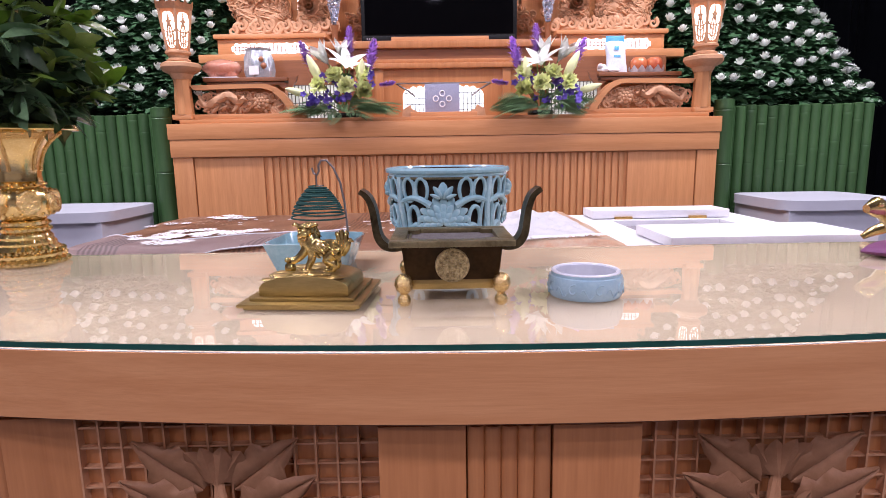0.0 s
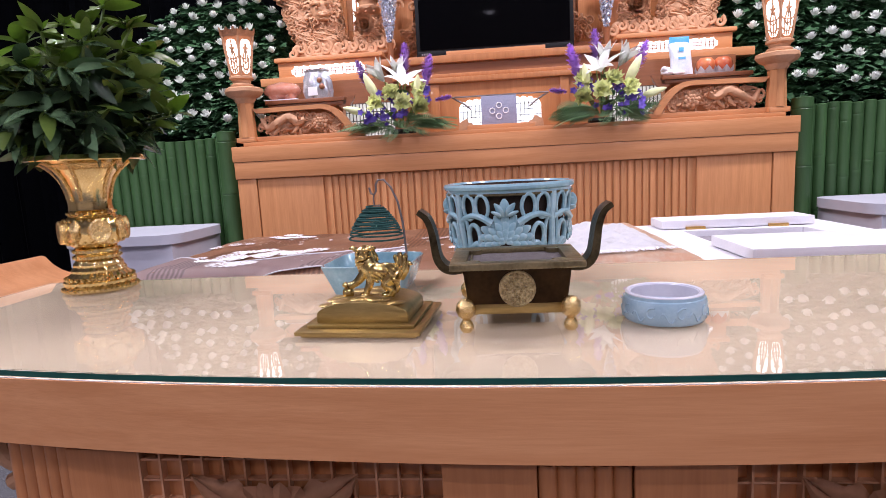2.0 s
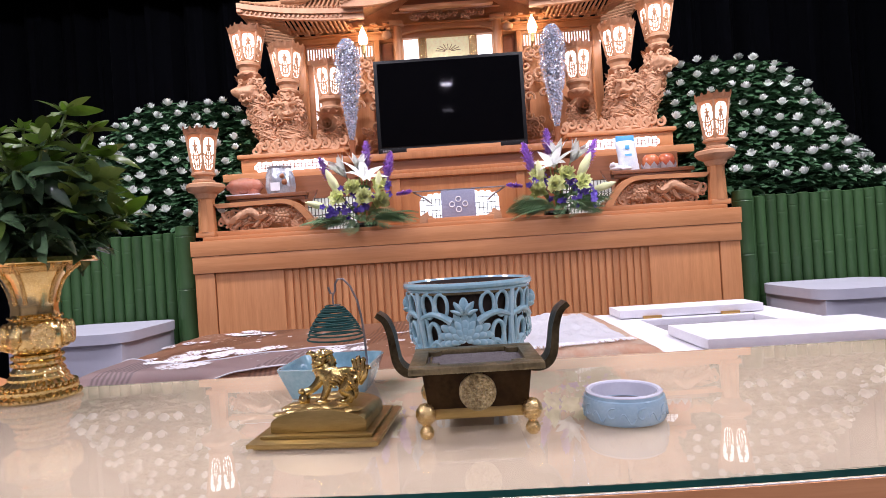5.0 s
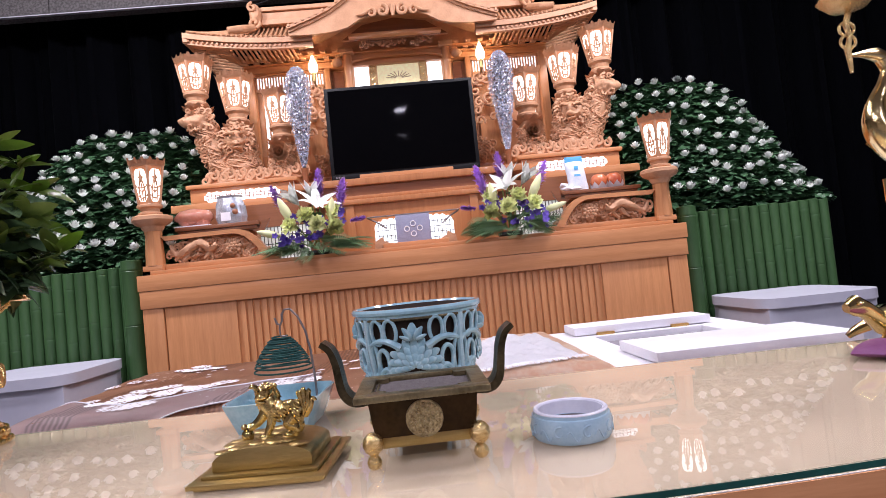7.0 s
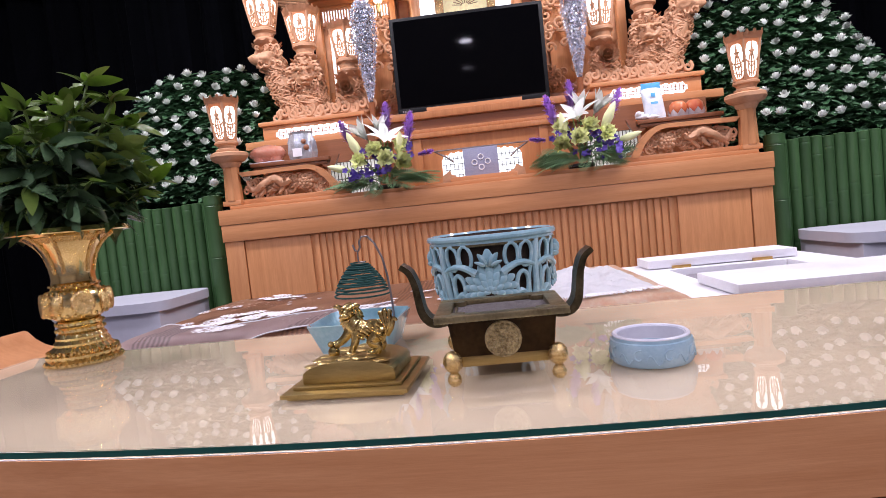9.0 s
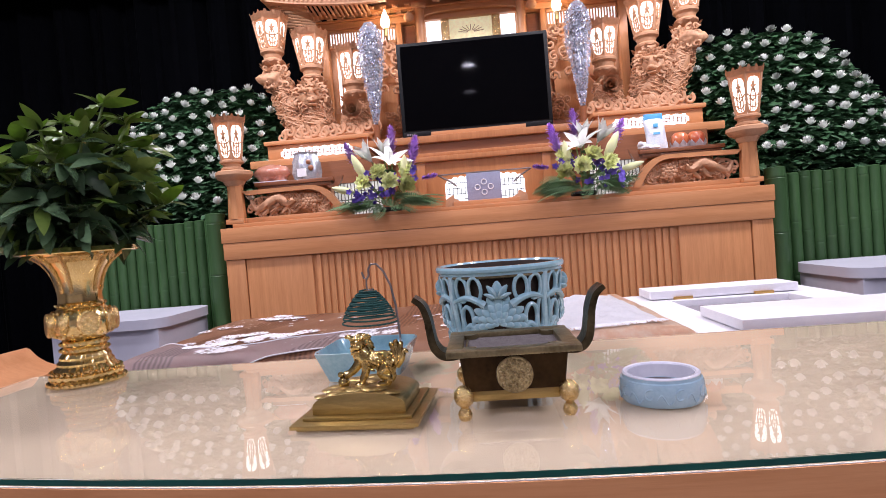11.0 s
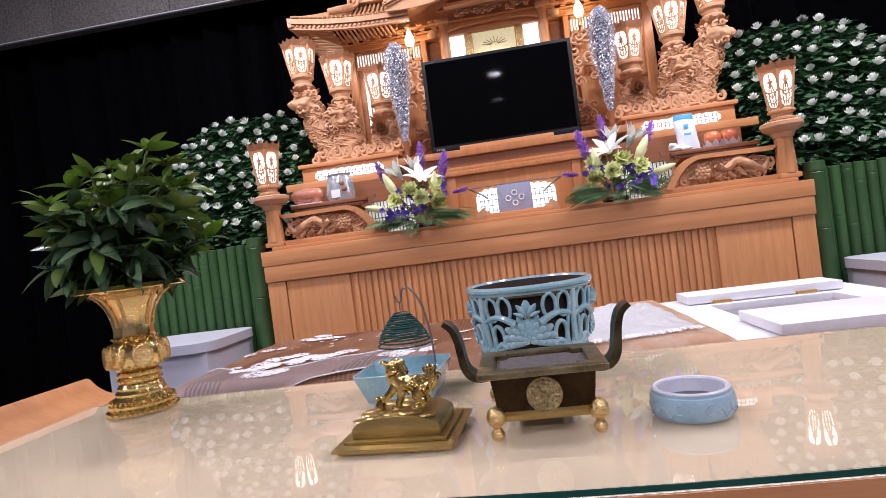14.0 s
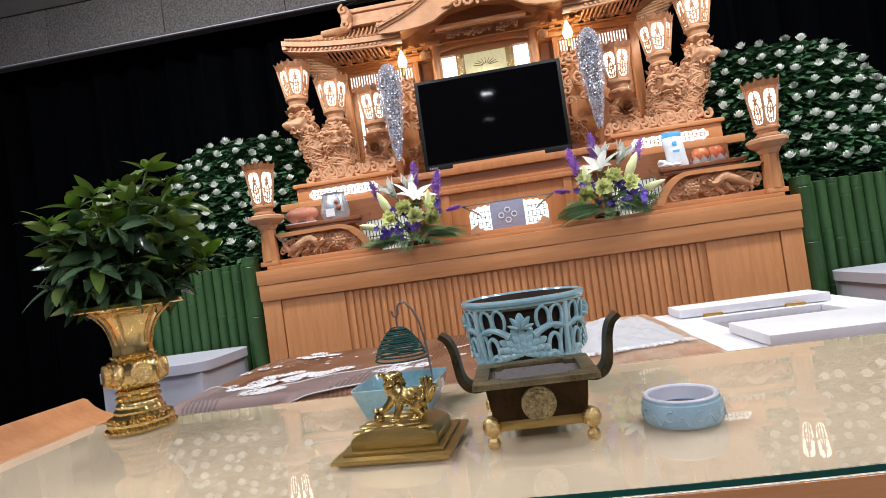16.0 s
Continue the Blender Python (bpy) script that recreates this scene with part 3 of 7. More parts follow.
for x in (-0.78, 0.83):
    for y in (1.36, 1.84):
        part("leg", bx(x - 0.03, x + 0.03, y - 0.03, y + 0.03, 0, 0.2699), LILAC, bier)


def cover_z(x, y, x0, x1, drop0, drop1, z):
    zz = z + 0.006 * noise.noise((x * 4, y * 5, 1)) + 0.003 * noise.noise((x * 14, y * 12, 3))
    e = min(y - 1.235, 1.97 - y)
    if e < 0.045:
        zz -= 0.06 * (1 - max(e, 0) / 0.045) ** 2
    if drop0 and x - x0 < 0.16:
        zz -= 0.13 * (1 - (x - x0) / 0.16) ** 2
    if drop1 and x1 - x < 0.03:
        zz -= 0.012 * (1 - (x1 - x) / 0.03) ** 2
    return zz


def sheet(rows, thick):
    bm = bmesh.new()
    vs = [[bm.verts.new(p) for p in row] for row in rows]
    for a, b in zip(vs, vs[1:]):
        for j in range(len(a) - 1):
            bm.faces.new((a[j], b[j], b[j + 1], a[j + 1]))
    bmesh.ops.solidify(bm, geom=bm.faces[:], thickness=thick)
    return bm


def cover(x0, x1, material, label, drop0, drop1, z):
    """A padded cloth over the lid that rolls over its edges."""
    ob = thing("coffin_cover", (x0 + x1) / 2, 1.6, z - 0.01, label, "cloth")
    rows = [[(x0 + (x1 - x0) * i / 60, 1.235 + 0.735 * j / 40, cover_z(x0 + (x1 - x0) * i / 60, 1.235 + 0.735 * j / 40, x0, x1, drop0, drop1, z)) for j in range(41)] for i in range(61)]
    part("cloth", sheet(rows, 0.006), material, ob, angle=60)
    return ob


C0 = (-1.03, -0.02, True, False, 0.712)
brown = cover(C0[0], C0[1], BROCADE, "brown brocade coffin cover woven with white blossoms", *C0[2:])
beige = cover(-0.018, 0.402, BROCADEB, "beige and gold brocade cover on the coffin", False, True, 0.708)


def cz(x, y):
    return cover_z(x, y, *C0)


rows = []
for i in range(49):
    x = -1.0 + 0.72 * i / 48
    yb = float(np.interp(x, (-1.0, -0.87, -0.78, -0.70, -0.60, -0.53, -0.44, -0.28), (1.50, 1.455, 1.375, 1.345, 1.37, 1.43, 1.462, 1.49)))
    yf = float(np.interp(x, (-1.0, -0.615, -0.585, -0.54, -0.39, -0.28), (1.237, 1.237, 1.252, 1.262, 1.278, 1.33)))
    rows.append([(x, yf + (yb - yf) * j / 8, cz(x, yf + (yb - yf) * j / 8) + 0.0035) for j in range(9)])
part("woven_band", sheet(rows, 0.001), BANDM, brown, "pale mauve waving band", angle=60)
for edge in (0, 8):
    part("band_outline", tube([(r[edge][0], r[edge][1], r[edge][2] + 0.001) for r in rows], 0.002, 5), WHITE, brown)


def blossom(x, y, r, k=11):
    bm = bmesh.new()
    for i in range(k):
        a = 2 * math.pi * i / k + x * 9
        px, py = x + r * 0.62 * math.cos(a), y + r * 0.62 * math.sin(a)
        ball((px, py, cz(px, py) + 0.0047), (r * 0.36, r * 0.165, 0.0005), bm, 1, turn=pose(0, 0, 0, 0, 0, math.degrees(a)))
    ball((x, y, cz(x, y) + 0.0050), (r * 0.2, r * 0.2, 0.0005), bm, 1)
    return bm


rb = random.Random(12)
spots = []
for cx, cy, sp, n, r0 in ((-0.655, 1.445, 0.085, 20, 0.036), (-0.76, 1.385, 0.06, 8, 0.028), (-0.68, 1.275, 0.05, 9, 0.042), (-0.72, 1.84, 0.06, 7, 0.036), (-0.84, 1.66, 0.05, 3, 0.022), (-0.34, 1.44, 0.05, 8, 0.030), (-0.42, 1.275, 0.03, 5, 0.032), (-0.22, 1.62, 0.09, 9, 0.014), (-0.12, 1.50, 0.08, 8, 0.014), (-0.70, 1.70, 0.10, 5, 0.010), (-0.45, 1.72, 0.10, 5, 0.009)):
    for i in range(n):
        x, y = cx + rb.gauss(0, sp * 0.6), cy + rb.gauss(0, sp * 0.5)
        if -0.95 < x < -0.05 and 1.29 < y < 1.92:
            part("blossom", blossom(x, y, r0 * rb.uniform(0.6, 1.05)), PETALC, brown)


def lace():
    """A limp gathered cloth with soft folds and a fringe along its front."""
    rows = []
    for i in range(57):
        u = i / 56
        row = []
        for j in range(41):
            v = j / 40
            x = 0.105 + 0.245 * u + 0.010 * noise.noise((v * 5, 3, 1)) * (1 if 0 < i < 56 else 1.5)
            y = 1.315 + 0.46 * v + 0.05 * (u - 0.5) + 0.012 * noise.noise((u * 6, 7, 2))
            edge = min(1, 6 * min(u, 1 - u, v, 1 - v))
            fold = abs(noise.noise((x * 9 + y * 5, y * 13, 4))) + 0.5 * abs(noise.noise((x * 26, y * 34, 9)))
            row.append((x, y, 0.7145 + edge * (0.004 + 0.030 * fold)))
        rows.append(row)
    cloth = thing("lace_cloth", 0.19, 1.6, 0.713, "white gathered lace cloth lying on the coffin cover", "cloth")
    part("cloth", sheet(rows, 0.0012), LACE, cloth, angle=70)
    rf = random.Random(5)
    bm = bmesh.new()
    for i in range(150):
        p = rows[int(rf.uniform(0, 56))][0]
        q = rf.uniform(-0.012, 0.012)
        tube([(p[0] + q, p[1] + 0.004, 0.7160), (p[0] + q + rf.uniform(-0.006, 0.006), p[1] - rf.uniform(0.015, 0.032), 0.7150)], 0.0011, 4, bm)
    tagged(part("fringe", bm, LACE, cloth, "short white fringe"), kind="stuff")


lace()


# ---- white side platforms ----
def platform(s):
    x0, x1, y0, y1 = sorted((s * 1.30, s * 1.80)) + [2.14, 2.60]
    ob = thing("side_platform", s * 1.55, 2.37, 0, "pale lilac painted side platform with rounded top corners", "platform", "side platforms")
    part("body", bx(x0 + 0.03, x1 - 0.03, y0 + 0.03, y1 - 0.02, 0, 0.669), LILAC, ob, bevel=0.004)
    r, pts = 0.09, []
    for cx, cy, a0 in ((x1 - r, y1 - r, 0), (x0 + r, y1 - r, 90), (x0 + r, y0 + r, 180), (x1 - r, y0 + r, 270)):
        pts += [(cx + r * math.cos(radians(a0 + a)), cy + r * math.sin(radians(a0 + a))) for a in range(0, 91, 15)]
    part("top", prism(pts, 0.6692, 0.708, "z"), LILAC, ob, bevel=0.004)


platform(-1)
platform(1)


# ---- bamboo fences ----
def bamboo_bm(x, y, z0, z1, r, off):
    prof, z = [], z0
    k = int((z1 - z0) / 0.24) + 1
    prof.append((r, z0))
    for i in range(k):
        j = z0 + off + i * 0.24
        if z0 + 0.02 < j < z1 - 0.02:
            prof += [(r, j - 0.012), (r * 1.035, j - 0.003), (r * 0.985, j), (r * 1.03, j + 0.004), (r, j + 0.012)]
    prof += [(r, z1 - 0.003), (r * 0.8, z1)]
    return lathe(prof, 14, x, y)


def fence(s):
    ob = thing("bamboo_fence", s * 1.55, 2.68, 0, "fence of green bamboo poles beside the altar", "fence", "bamboo fences")
    part("post", bamboo_bm(s * 1.262, 2.60, 0, 1.128, 0.042, 0.12), BAMBOO, ob)
    # dark board stands in for the shade in the gaps between poles
    part("gap_shade_board", bx(s * 1.22, s * (1.96 if s > 0 else 1.92), 2.70, 2.715, 0.05, 1.06), LINERGAP, ob)
    for i in range(14 if s > 0 else 13):
        x = s * (1.325 + i * 0.0498)
        part("bamboo_pole", bamboo_bm(x, 2.672, 0, 1.104 + rnd.uniform(-0.004, 0.006), 0.0245, 0.05 + rnd.random() * 0.19), BAMBOO, ob)


fence(-1)
fence(1)

# ---- altar: lower body ----
AY = 2.5
altar = thing("altar", 0, 2.85, 0, "long orange-brown wooden altar base with a slatted front", "altar")
part("ledge_board", bx(-1.21, 1.21, AY, 3.5, 0.983, 1.05), WOOD, altar, bevel=0.003)
part("rail", bx(-1.205, 1.205, AY + 0.003, 3.45, 0.907, 0.9818), WOOD, altar, bevel=0.003)
part("back_panel", bx(-1.17, 1.17, AY + 0.026, 3.4, 0.05, 0.9065), WOODZ, altar)
for s in (-1, 1):
    part("stile", bx(*sorted((s * 1.20, s * 1.113)), AY + 0.010, AY + 0.07, 0.0, 0.9064), WOODZ, altar, bevel=0.002)
    part("side_panel", bx(*sorted((s * 1.109, s * 0.806)), AY + 0.016, AY + 0.06, 0.02, 0.9064), WOODZ, altar, bevel=0.002)
k = 52
for i in range(k):
    x = -0.795 + 1.59 * (i + 0.5) / k
    part("slat", bx(x - 0.0113, x + 0.0113, AY + 0.018, AY + 0.055, 0.02, 0.9064), WOODZ, altar, bevel=0.004)
part("skirting", bx(-1.215, 1.215, AY - 0.002, AY + 0.012, 0.0, 0.06), WOOD, altar)
part("step_strip", bx(-1.16, 1.16, AY + 0.02, AY + 0.10, 1.0502, 1.068), WOOD, altar, bevel=0.002)

altar.scale.x, altar.location.x = 0.994, 0.006

# ---- altar: tiers ----
tiers = thing("altar_cabinet", 0, 3.0, 1.05, "tiered upper altar cabinet of orange cypress with lit lattice windows", "altar")
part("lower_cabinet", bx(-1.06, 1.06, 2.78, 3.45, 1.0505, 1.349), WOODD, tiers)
for s in (-1, 1):
    part("tier_board", bx(*sorted((s * 0.60, s * 1.165)), 2.83, 3.3, 1.3495, 1.388), WOOD, tiers, bevel=0.004)
    part("plinth", bx(*sorted((s * 0.585, s * 1.105)), 2.93, 3.35, 1.3885, 1.475), WOOD, tiers, bevel=0.004)
    part("plinth_cap", bx(*sorted((s * 0.565, s * 1.12)), 2.915, 3.35, 1.4752, 1.497), WOOD, tiers, bevel=0.006)
    # lit window with a cloud outline and fine bars
    x0, x1 = sorted((s * 1.035, s * 0.66))
    pts = []
    m = 40
    for i in range(m + 1):
        u = i / m
        pts.append((x0 + (x1 - x0) * u, 1.449 + 0.006 * abs(math.sin(u * 9 * math.pi)) - 0.012 * (1 if u < 0.04 or u > 0.96 else 0)))
    for i in range(m + 1):
        u = 1 - i / m
        pts.append((x0 + (x1 - x0) * u, 1.407 - 0.004 * abs(math.sin(u * 7 * math.pi)) + 0.010 * (1 if u < 0.04 or u > 0.96 else 0)))
    win = part("lit_window", prism(pts, 2.9255, 2.9295), PAPERS, tiers, "white lit paper window")
    for i in range(1, 20):
        x = x0 + (x1 - x0) * i / 20
        part("window_bar", bx(x - 0.0016, x + 0.0016, 2.9235, 2.9253, 1.408, 1.4485), WOODD, win)
    for z in (1.421, 1.435):
        part("window_bar", bx(x0 + 0.006, x1 - 0.006, 2.9238, 2.9254, z - 0.0014, z + 0.0014), WOODD, win)
    # lattice light beside the flowers
    x0, x1 = sorted((s * 0.50, s * 0.80))
    low = part("lit_window", bx(x0, x1, 2.774, 2.7795, 1.07, 1.235), PAPERL, tiers, "white lit lattice window")
    for i in range(19):
        x = x0 + (x1 - x0) * i / 18
        part("window_bar", bx(x - 0.0016, x + 0.0016, 2.769, 2.7735, 1.07, 1.235), DARKBAR, low)
    for i in range(5):
        z = 1.07 + 0.041 * i
        part("window_bar", bx(x0, x1, 2.7692, 2.7737, z - 0.0016, z + 0.0016), DARKBAR, low)
# centre
part("centre_cabinet", bx(-0.42, 0.42, 2.765, 3.3, 1.0506, 1.30), WOODT, tiers)
part("centre_moulding", bx(-0.47, 0.47, 2.745, 3.3, 1.3005, 1.325), WOODT, tiers, bevel=0.005)
part("centre_moulding", bx(-0.50, 0.50, 2.765, 3.3, 1.3255, 1.345), WOODT, tiers, bevel=0.004)
part("centre_frieze", bx(-0.46, 0.46, 2.79, 3.3, 1.3455, 1.395), WOODD, tiers)
part("centre_shelf", bx(-0.56, 0.56, 2.77, 3.3, 1.3955, 1.43), WOODT, tiers, bevel=0.005)
part("screen_shelf", bx(-0.24, 0.22, 2.80, 3.12, 1.4305, 1.452), WOOD, tiers, "pale new wooden board", bevel=0.002)
for x in (-0.30, 0.30):
    part("pilaster", bx(x - 0.02, x + 0.02, 2.755, 2.7648, 1.0506, 1.30), WOODT, tiers, bevel=0.002)
# scalloped lit screen in the centre
pts = [(-0.19, 1.075)]
for i in range(61):
    u = i / 60
    pts.append((-0.19 + 0.38 * u, 1.213 + 0.009 * abs(math.sin(u * 12 * math.pi)) - 0.03 * (abs(2 * u - 1) ** 8)))
pts.append((0.19, 1.075))
scr = part("lit_window", prism(pts, 2.757, 2.7645), PAPERS, tiers, "white lit scalloped lattice window")
for i in range(1, 20):
    x = -0.19 + 0.38 * i / 20
    part("window_bar", bx(x - 0.0013, x + 0.0013, 2.754, 2.7568, 1.076, 1.20), DARKBAR, scr)
for i in range(5):
    z = 1.085 + 0.026 * i
    part("window_bar", bx(-0.188, 0.188, 2.7542, 2.7569, z - 0.0013, z + 0.0013), DARKBAR, scr)

# boat-shaped offering rack with a folded brocade cloth
rack = thing("offering_rack", 0, 2.66, 1.068, "boat-shaped wooden offering rack with a grey emblem cloth", "rack")
for s in (-1, 1):
    part("end_arm", tube([(s * 0.215, 2.66, 1.222), (s * 0.16, 2.66, 1.19), (s * 0.13, 2.66, 1.165)], 0.004, 8), WIRE, rack)
    part("foot", prism([(s * 0.19, 1.0685), (s * 0.185, 1.105), (s * 0.15, 1.125), (s * 0.145, 1.108), (s * 0.12, 1.095), (s * 0.12, 1.0685)], 2.62, 2.66), WOODC, rack, bevel=0.002)
part("rim_rail", tube([(-0.215, 2.655, 1.222), (0.215, 2.655, 1.222)], 0.0035, 8), WIRE, rack)
part("base_rail", bx(-0.15, 0.15, 2.60, 2.68, 1.0685, 1.092), WOOD, rack, bevel=0.003)
cl = part("emblem_cloth", bx(-0.085, 0.072, 2.640, 2.6445, 1.0925, 1.218), EMBLEM, rack, "grey brocade cloth with a white flower crest", bevel=0.001)
bm = bmesh.new()
for dx, dz in ((0, 0.035), (-0.03, 0.012), (0.03, 0.012), (0, -0.012)):
    tube([(-0.006 + dx + 0.012 * math.cos(a * 0.5236), 2.6385, 1.14 + dz + 0.012 * math.sin(a * 0.5236)) for a in range(13)], 0.0022, 6, bm)
part("crest", bm, WHITE, cl, "white flower crest")


# ---- lanterns ----
def hexa(r0, z0, r1, z1, x, y, turn, bm=None):
    return lathe([(r0, z0), (r1, z1)], 6, x, y, 0, bm, turn=turn)


def lantern(name, x, y, z, h, r, turn, parent=None, label="six-sided carved wooden lantern with lit fretwork panels", short=False):
    """z: the underside of its collar; h: whole height; r: radius at the crown."""
    ob = thing(name, x, y, z, label, "lantern", "altar lanterns")
    t = radians(turn)
    neck = 1.0 if short else 1.5
    zb, zt = z + 0.20 * h * neck, z + 0.86 * h
    rb, rt = r * 0.60, r * 0.90
    part("collar", lathe([(r * .50, 0), (r * .62, 0.02 * h * neck), (r * .62, .05 * h * neck), (r * .48, .075 * h * neck), (r * .52, .12 * h * neck), (r * .66, .15 * h * neck), (r * .66, .18 * h * neck), (r * .60, .1995 * h * neck)], 24, x, y, z), WOODC, ob)
    glow = part("paper_core", hexa(rb * 0.93, zb + 0.001, rt * 0.93, zt, x, y, t), PAPER, ob, "lit white paper panels", smooth=False)
    for i in range(6):
        a = t + i * math.pi / 3
        p0 = (x + rb * math.cos(a), y + rb * math.sin(a), zb)
        p1 = (x + rt * math.cos(a), y + rt * math.sin(a), zt)
        part("corner_post", tube([p0, p1], r * 0.075, 6), WOODC, ob)
        b = a + math.pi / 6
        inn = math.cos(math.pi / 6)
        n = Vector((math.cos(b), math.sin(b), 0))
        side = Vector((-math.sin(b), math.cos(b), 0))

        def at(u, v, o=0.004):
            rr = (rb + (rt - rb) * v) * 0.93 * inn
            w = (rb + (rt - rb) * v) * 0.93 * 0.5
            return Vector((x, y, zb + (zt - zb) * v)) + n * (rr + o) + side * (u * w)
        bm = bmesh.new()
        # arched head, sill, and a star with hanging petals
        inner, outer = [], []
        for q in range(32):
            c = 2 * math.pi * q / 32
            cu, sv = math.cos(c), math.sin(c)
            inner.append(at(0.88 * math.copysign(abs(cu) ** 0.6, cu), 0.487 + 0.438 * math.copysign(abs(sv) ** 0.6, sv), 0.005))
            big = 1 / max(abs(cu), abs(sv))
            outer.append(at(cu * big, 0.5 + 0.5 * sv * big, 0.005))
        iv, ov = [bm.verts.new(p) for p in inner], [bm.verts.new(p) for p in outer]
        for q in range(32):
            bm.faces.new((iv[q], iv[(q + 1) % 32], ov[(q + 1) % 32], ov[q]))
        bmesh.ops.solidify(bm, geom=bm.faces[:], thickness=0.003)
        tube([at(0, .06), at(0, .92)], r * 0.034, 6, bm)
        for k in range(5):
            c = math.pi / 2 + k * 2 * math.pi / 5
            tube([at(0, .66), at(0.36 * math.cos(c), .68 + .12 * math.sin(c))], r * 0.060, 5, bm)
        for q in (-0.44, 0.44):
            tube([at(q * 0.5, .60), at(q * 0.75, .50), at(q * 1.1, .42), at(q * 1.15, .30), at(q * 0.9, .18), at(q * 0.9, .08)], r * 0.038, 5, bm)
            tube([at(q * 2, .50), at(q * 1.6, .46), at(q * 1.1, .42), at(q * 0.5, .34), at(0, .30)], r * 0.036, 5, bm)
            tube([at(q * 2, .24), at(q * 1.5, .22), at(q * 0.95, .18), at(q * 0.4, .16), at(0, .14)], r * 0.036, 5, bm)
        tube([at(-0.9, .47), at(-0.3, .43), at(0.3, .43), at(0.9, .47)], r * 0.04, 5, bm)
        part("fretwork", bm, WOODC, ob, angle=30)
    part("crown_plate", hexa(rt * 1.02, zt, rt * 1.12, zt + 0.035 * h, x, y, t), WOODC, ob, smooth=False)
    bm = bmesh.new()
    m = 120
    lo, hi = [], []
    for i in range(m):
        a = 2 * math.pi * i / m
        q = (a - t) % (math.pi / 3) - math.pi / 6
        rr = r * 1.02 * math.cos(math.pi / 6) / math.cos(q)
        up = 0.10 * h * (0.55 + 0.50 * max(0.0, math.cos(15 * (a - t))) ** 0.5)
        for lst, f, zz in ((lo, 0.97, zt + 0.035 * h), (hi, 1.06, zt + 0.045 * h + up)):
            lst.append(bm.verts.new((x + rr * f * math.cos(a), y + rr * f * math.sin(a), zz)))
    for i in range(m):
        bm.faces.new((lo[i], lo[(i + 1) % m], hi[(i + 1) % m], hi[i]))
    bmesh.ops.solidify(bm, geom=bm.faces[:], thickness=r * 0.09)
    part("crown", bm, WOODC, ob, "scalloped carved crown", angle=50)
    return ob


def corner_post(s):
    x, y = s * 1.135, 2.555
    ob = thing("lantern_post", x, y, 1.05, "carved wooden post at the corner of the altar ledge", "post", "lantern posts")
    part("base", bx(x - 0.042, x + 0.042, y - 0.035, y + 0.042, 1.0683, 1.09), WOOD, ob, bevel=0.003)
    part("shaft", lathe([(0.040, 1.0902), (0.034, 1.22), (0.036, 1.24)], 8, x, y, turn=math.pi / 8), WOODZ, ob)
    part("capital", lathe([(0.037, 1.2402), (0.045, 1.252), (0.049, 1.262), (0.073, 1.274), (0.083, 1.288), (0.082, 1.302), (0.066, 1.309)], 40, x, y, lobe=lambda a, h: 1 + 0.05 * math.cos(6 * a)), WOODC, ob, "lotus-shaped capital")
    lantern("lantern", x + s * 0.006, y, 1.3095, 0.245, 0.079, 90 - s * 24, short=True)


corner_post(-1)
corner_post(1)


# ---- carved wings on the ledge ----
def smooth_path(pts, k=6):
    out = []
    for i in range(len(pts) - 1):
        p0, p1, p2, p3 = (Vector(pts[max(0, min(len(pts) - 1, i + d))]) for d in (-1, 0, 1, 2))
        for j in range(k):
            t = j / k
            out.append(0.5 * (2 * p1 + (p2 - p0) * t + (2 * p0 - 5 * p1 + 4 * p2 - p3) * t * t + (3 * p1 - 3 * p2 + p3 - p0) * t ** 3))
    return out + [Vector(pts[-1])]


def limb(pts, radii, n, bm):
    path = smooth_path(pts)
    rs = np.interp(np.linspace(0, 1, len(path)), np.linspace(0, 1, len(radii)), radii)
    return tube(path, [float(r) for r in rs], n, bm)


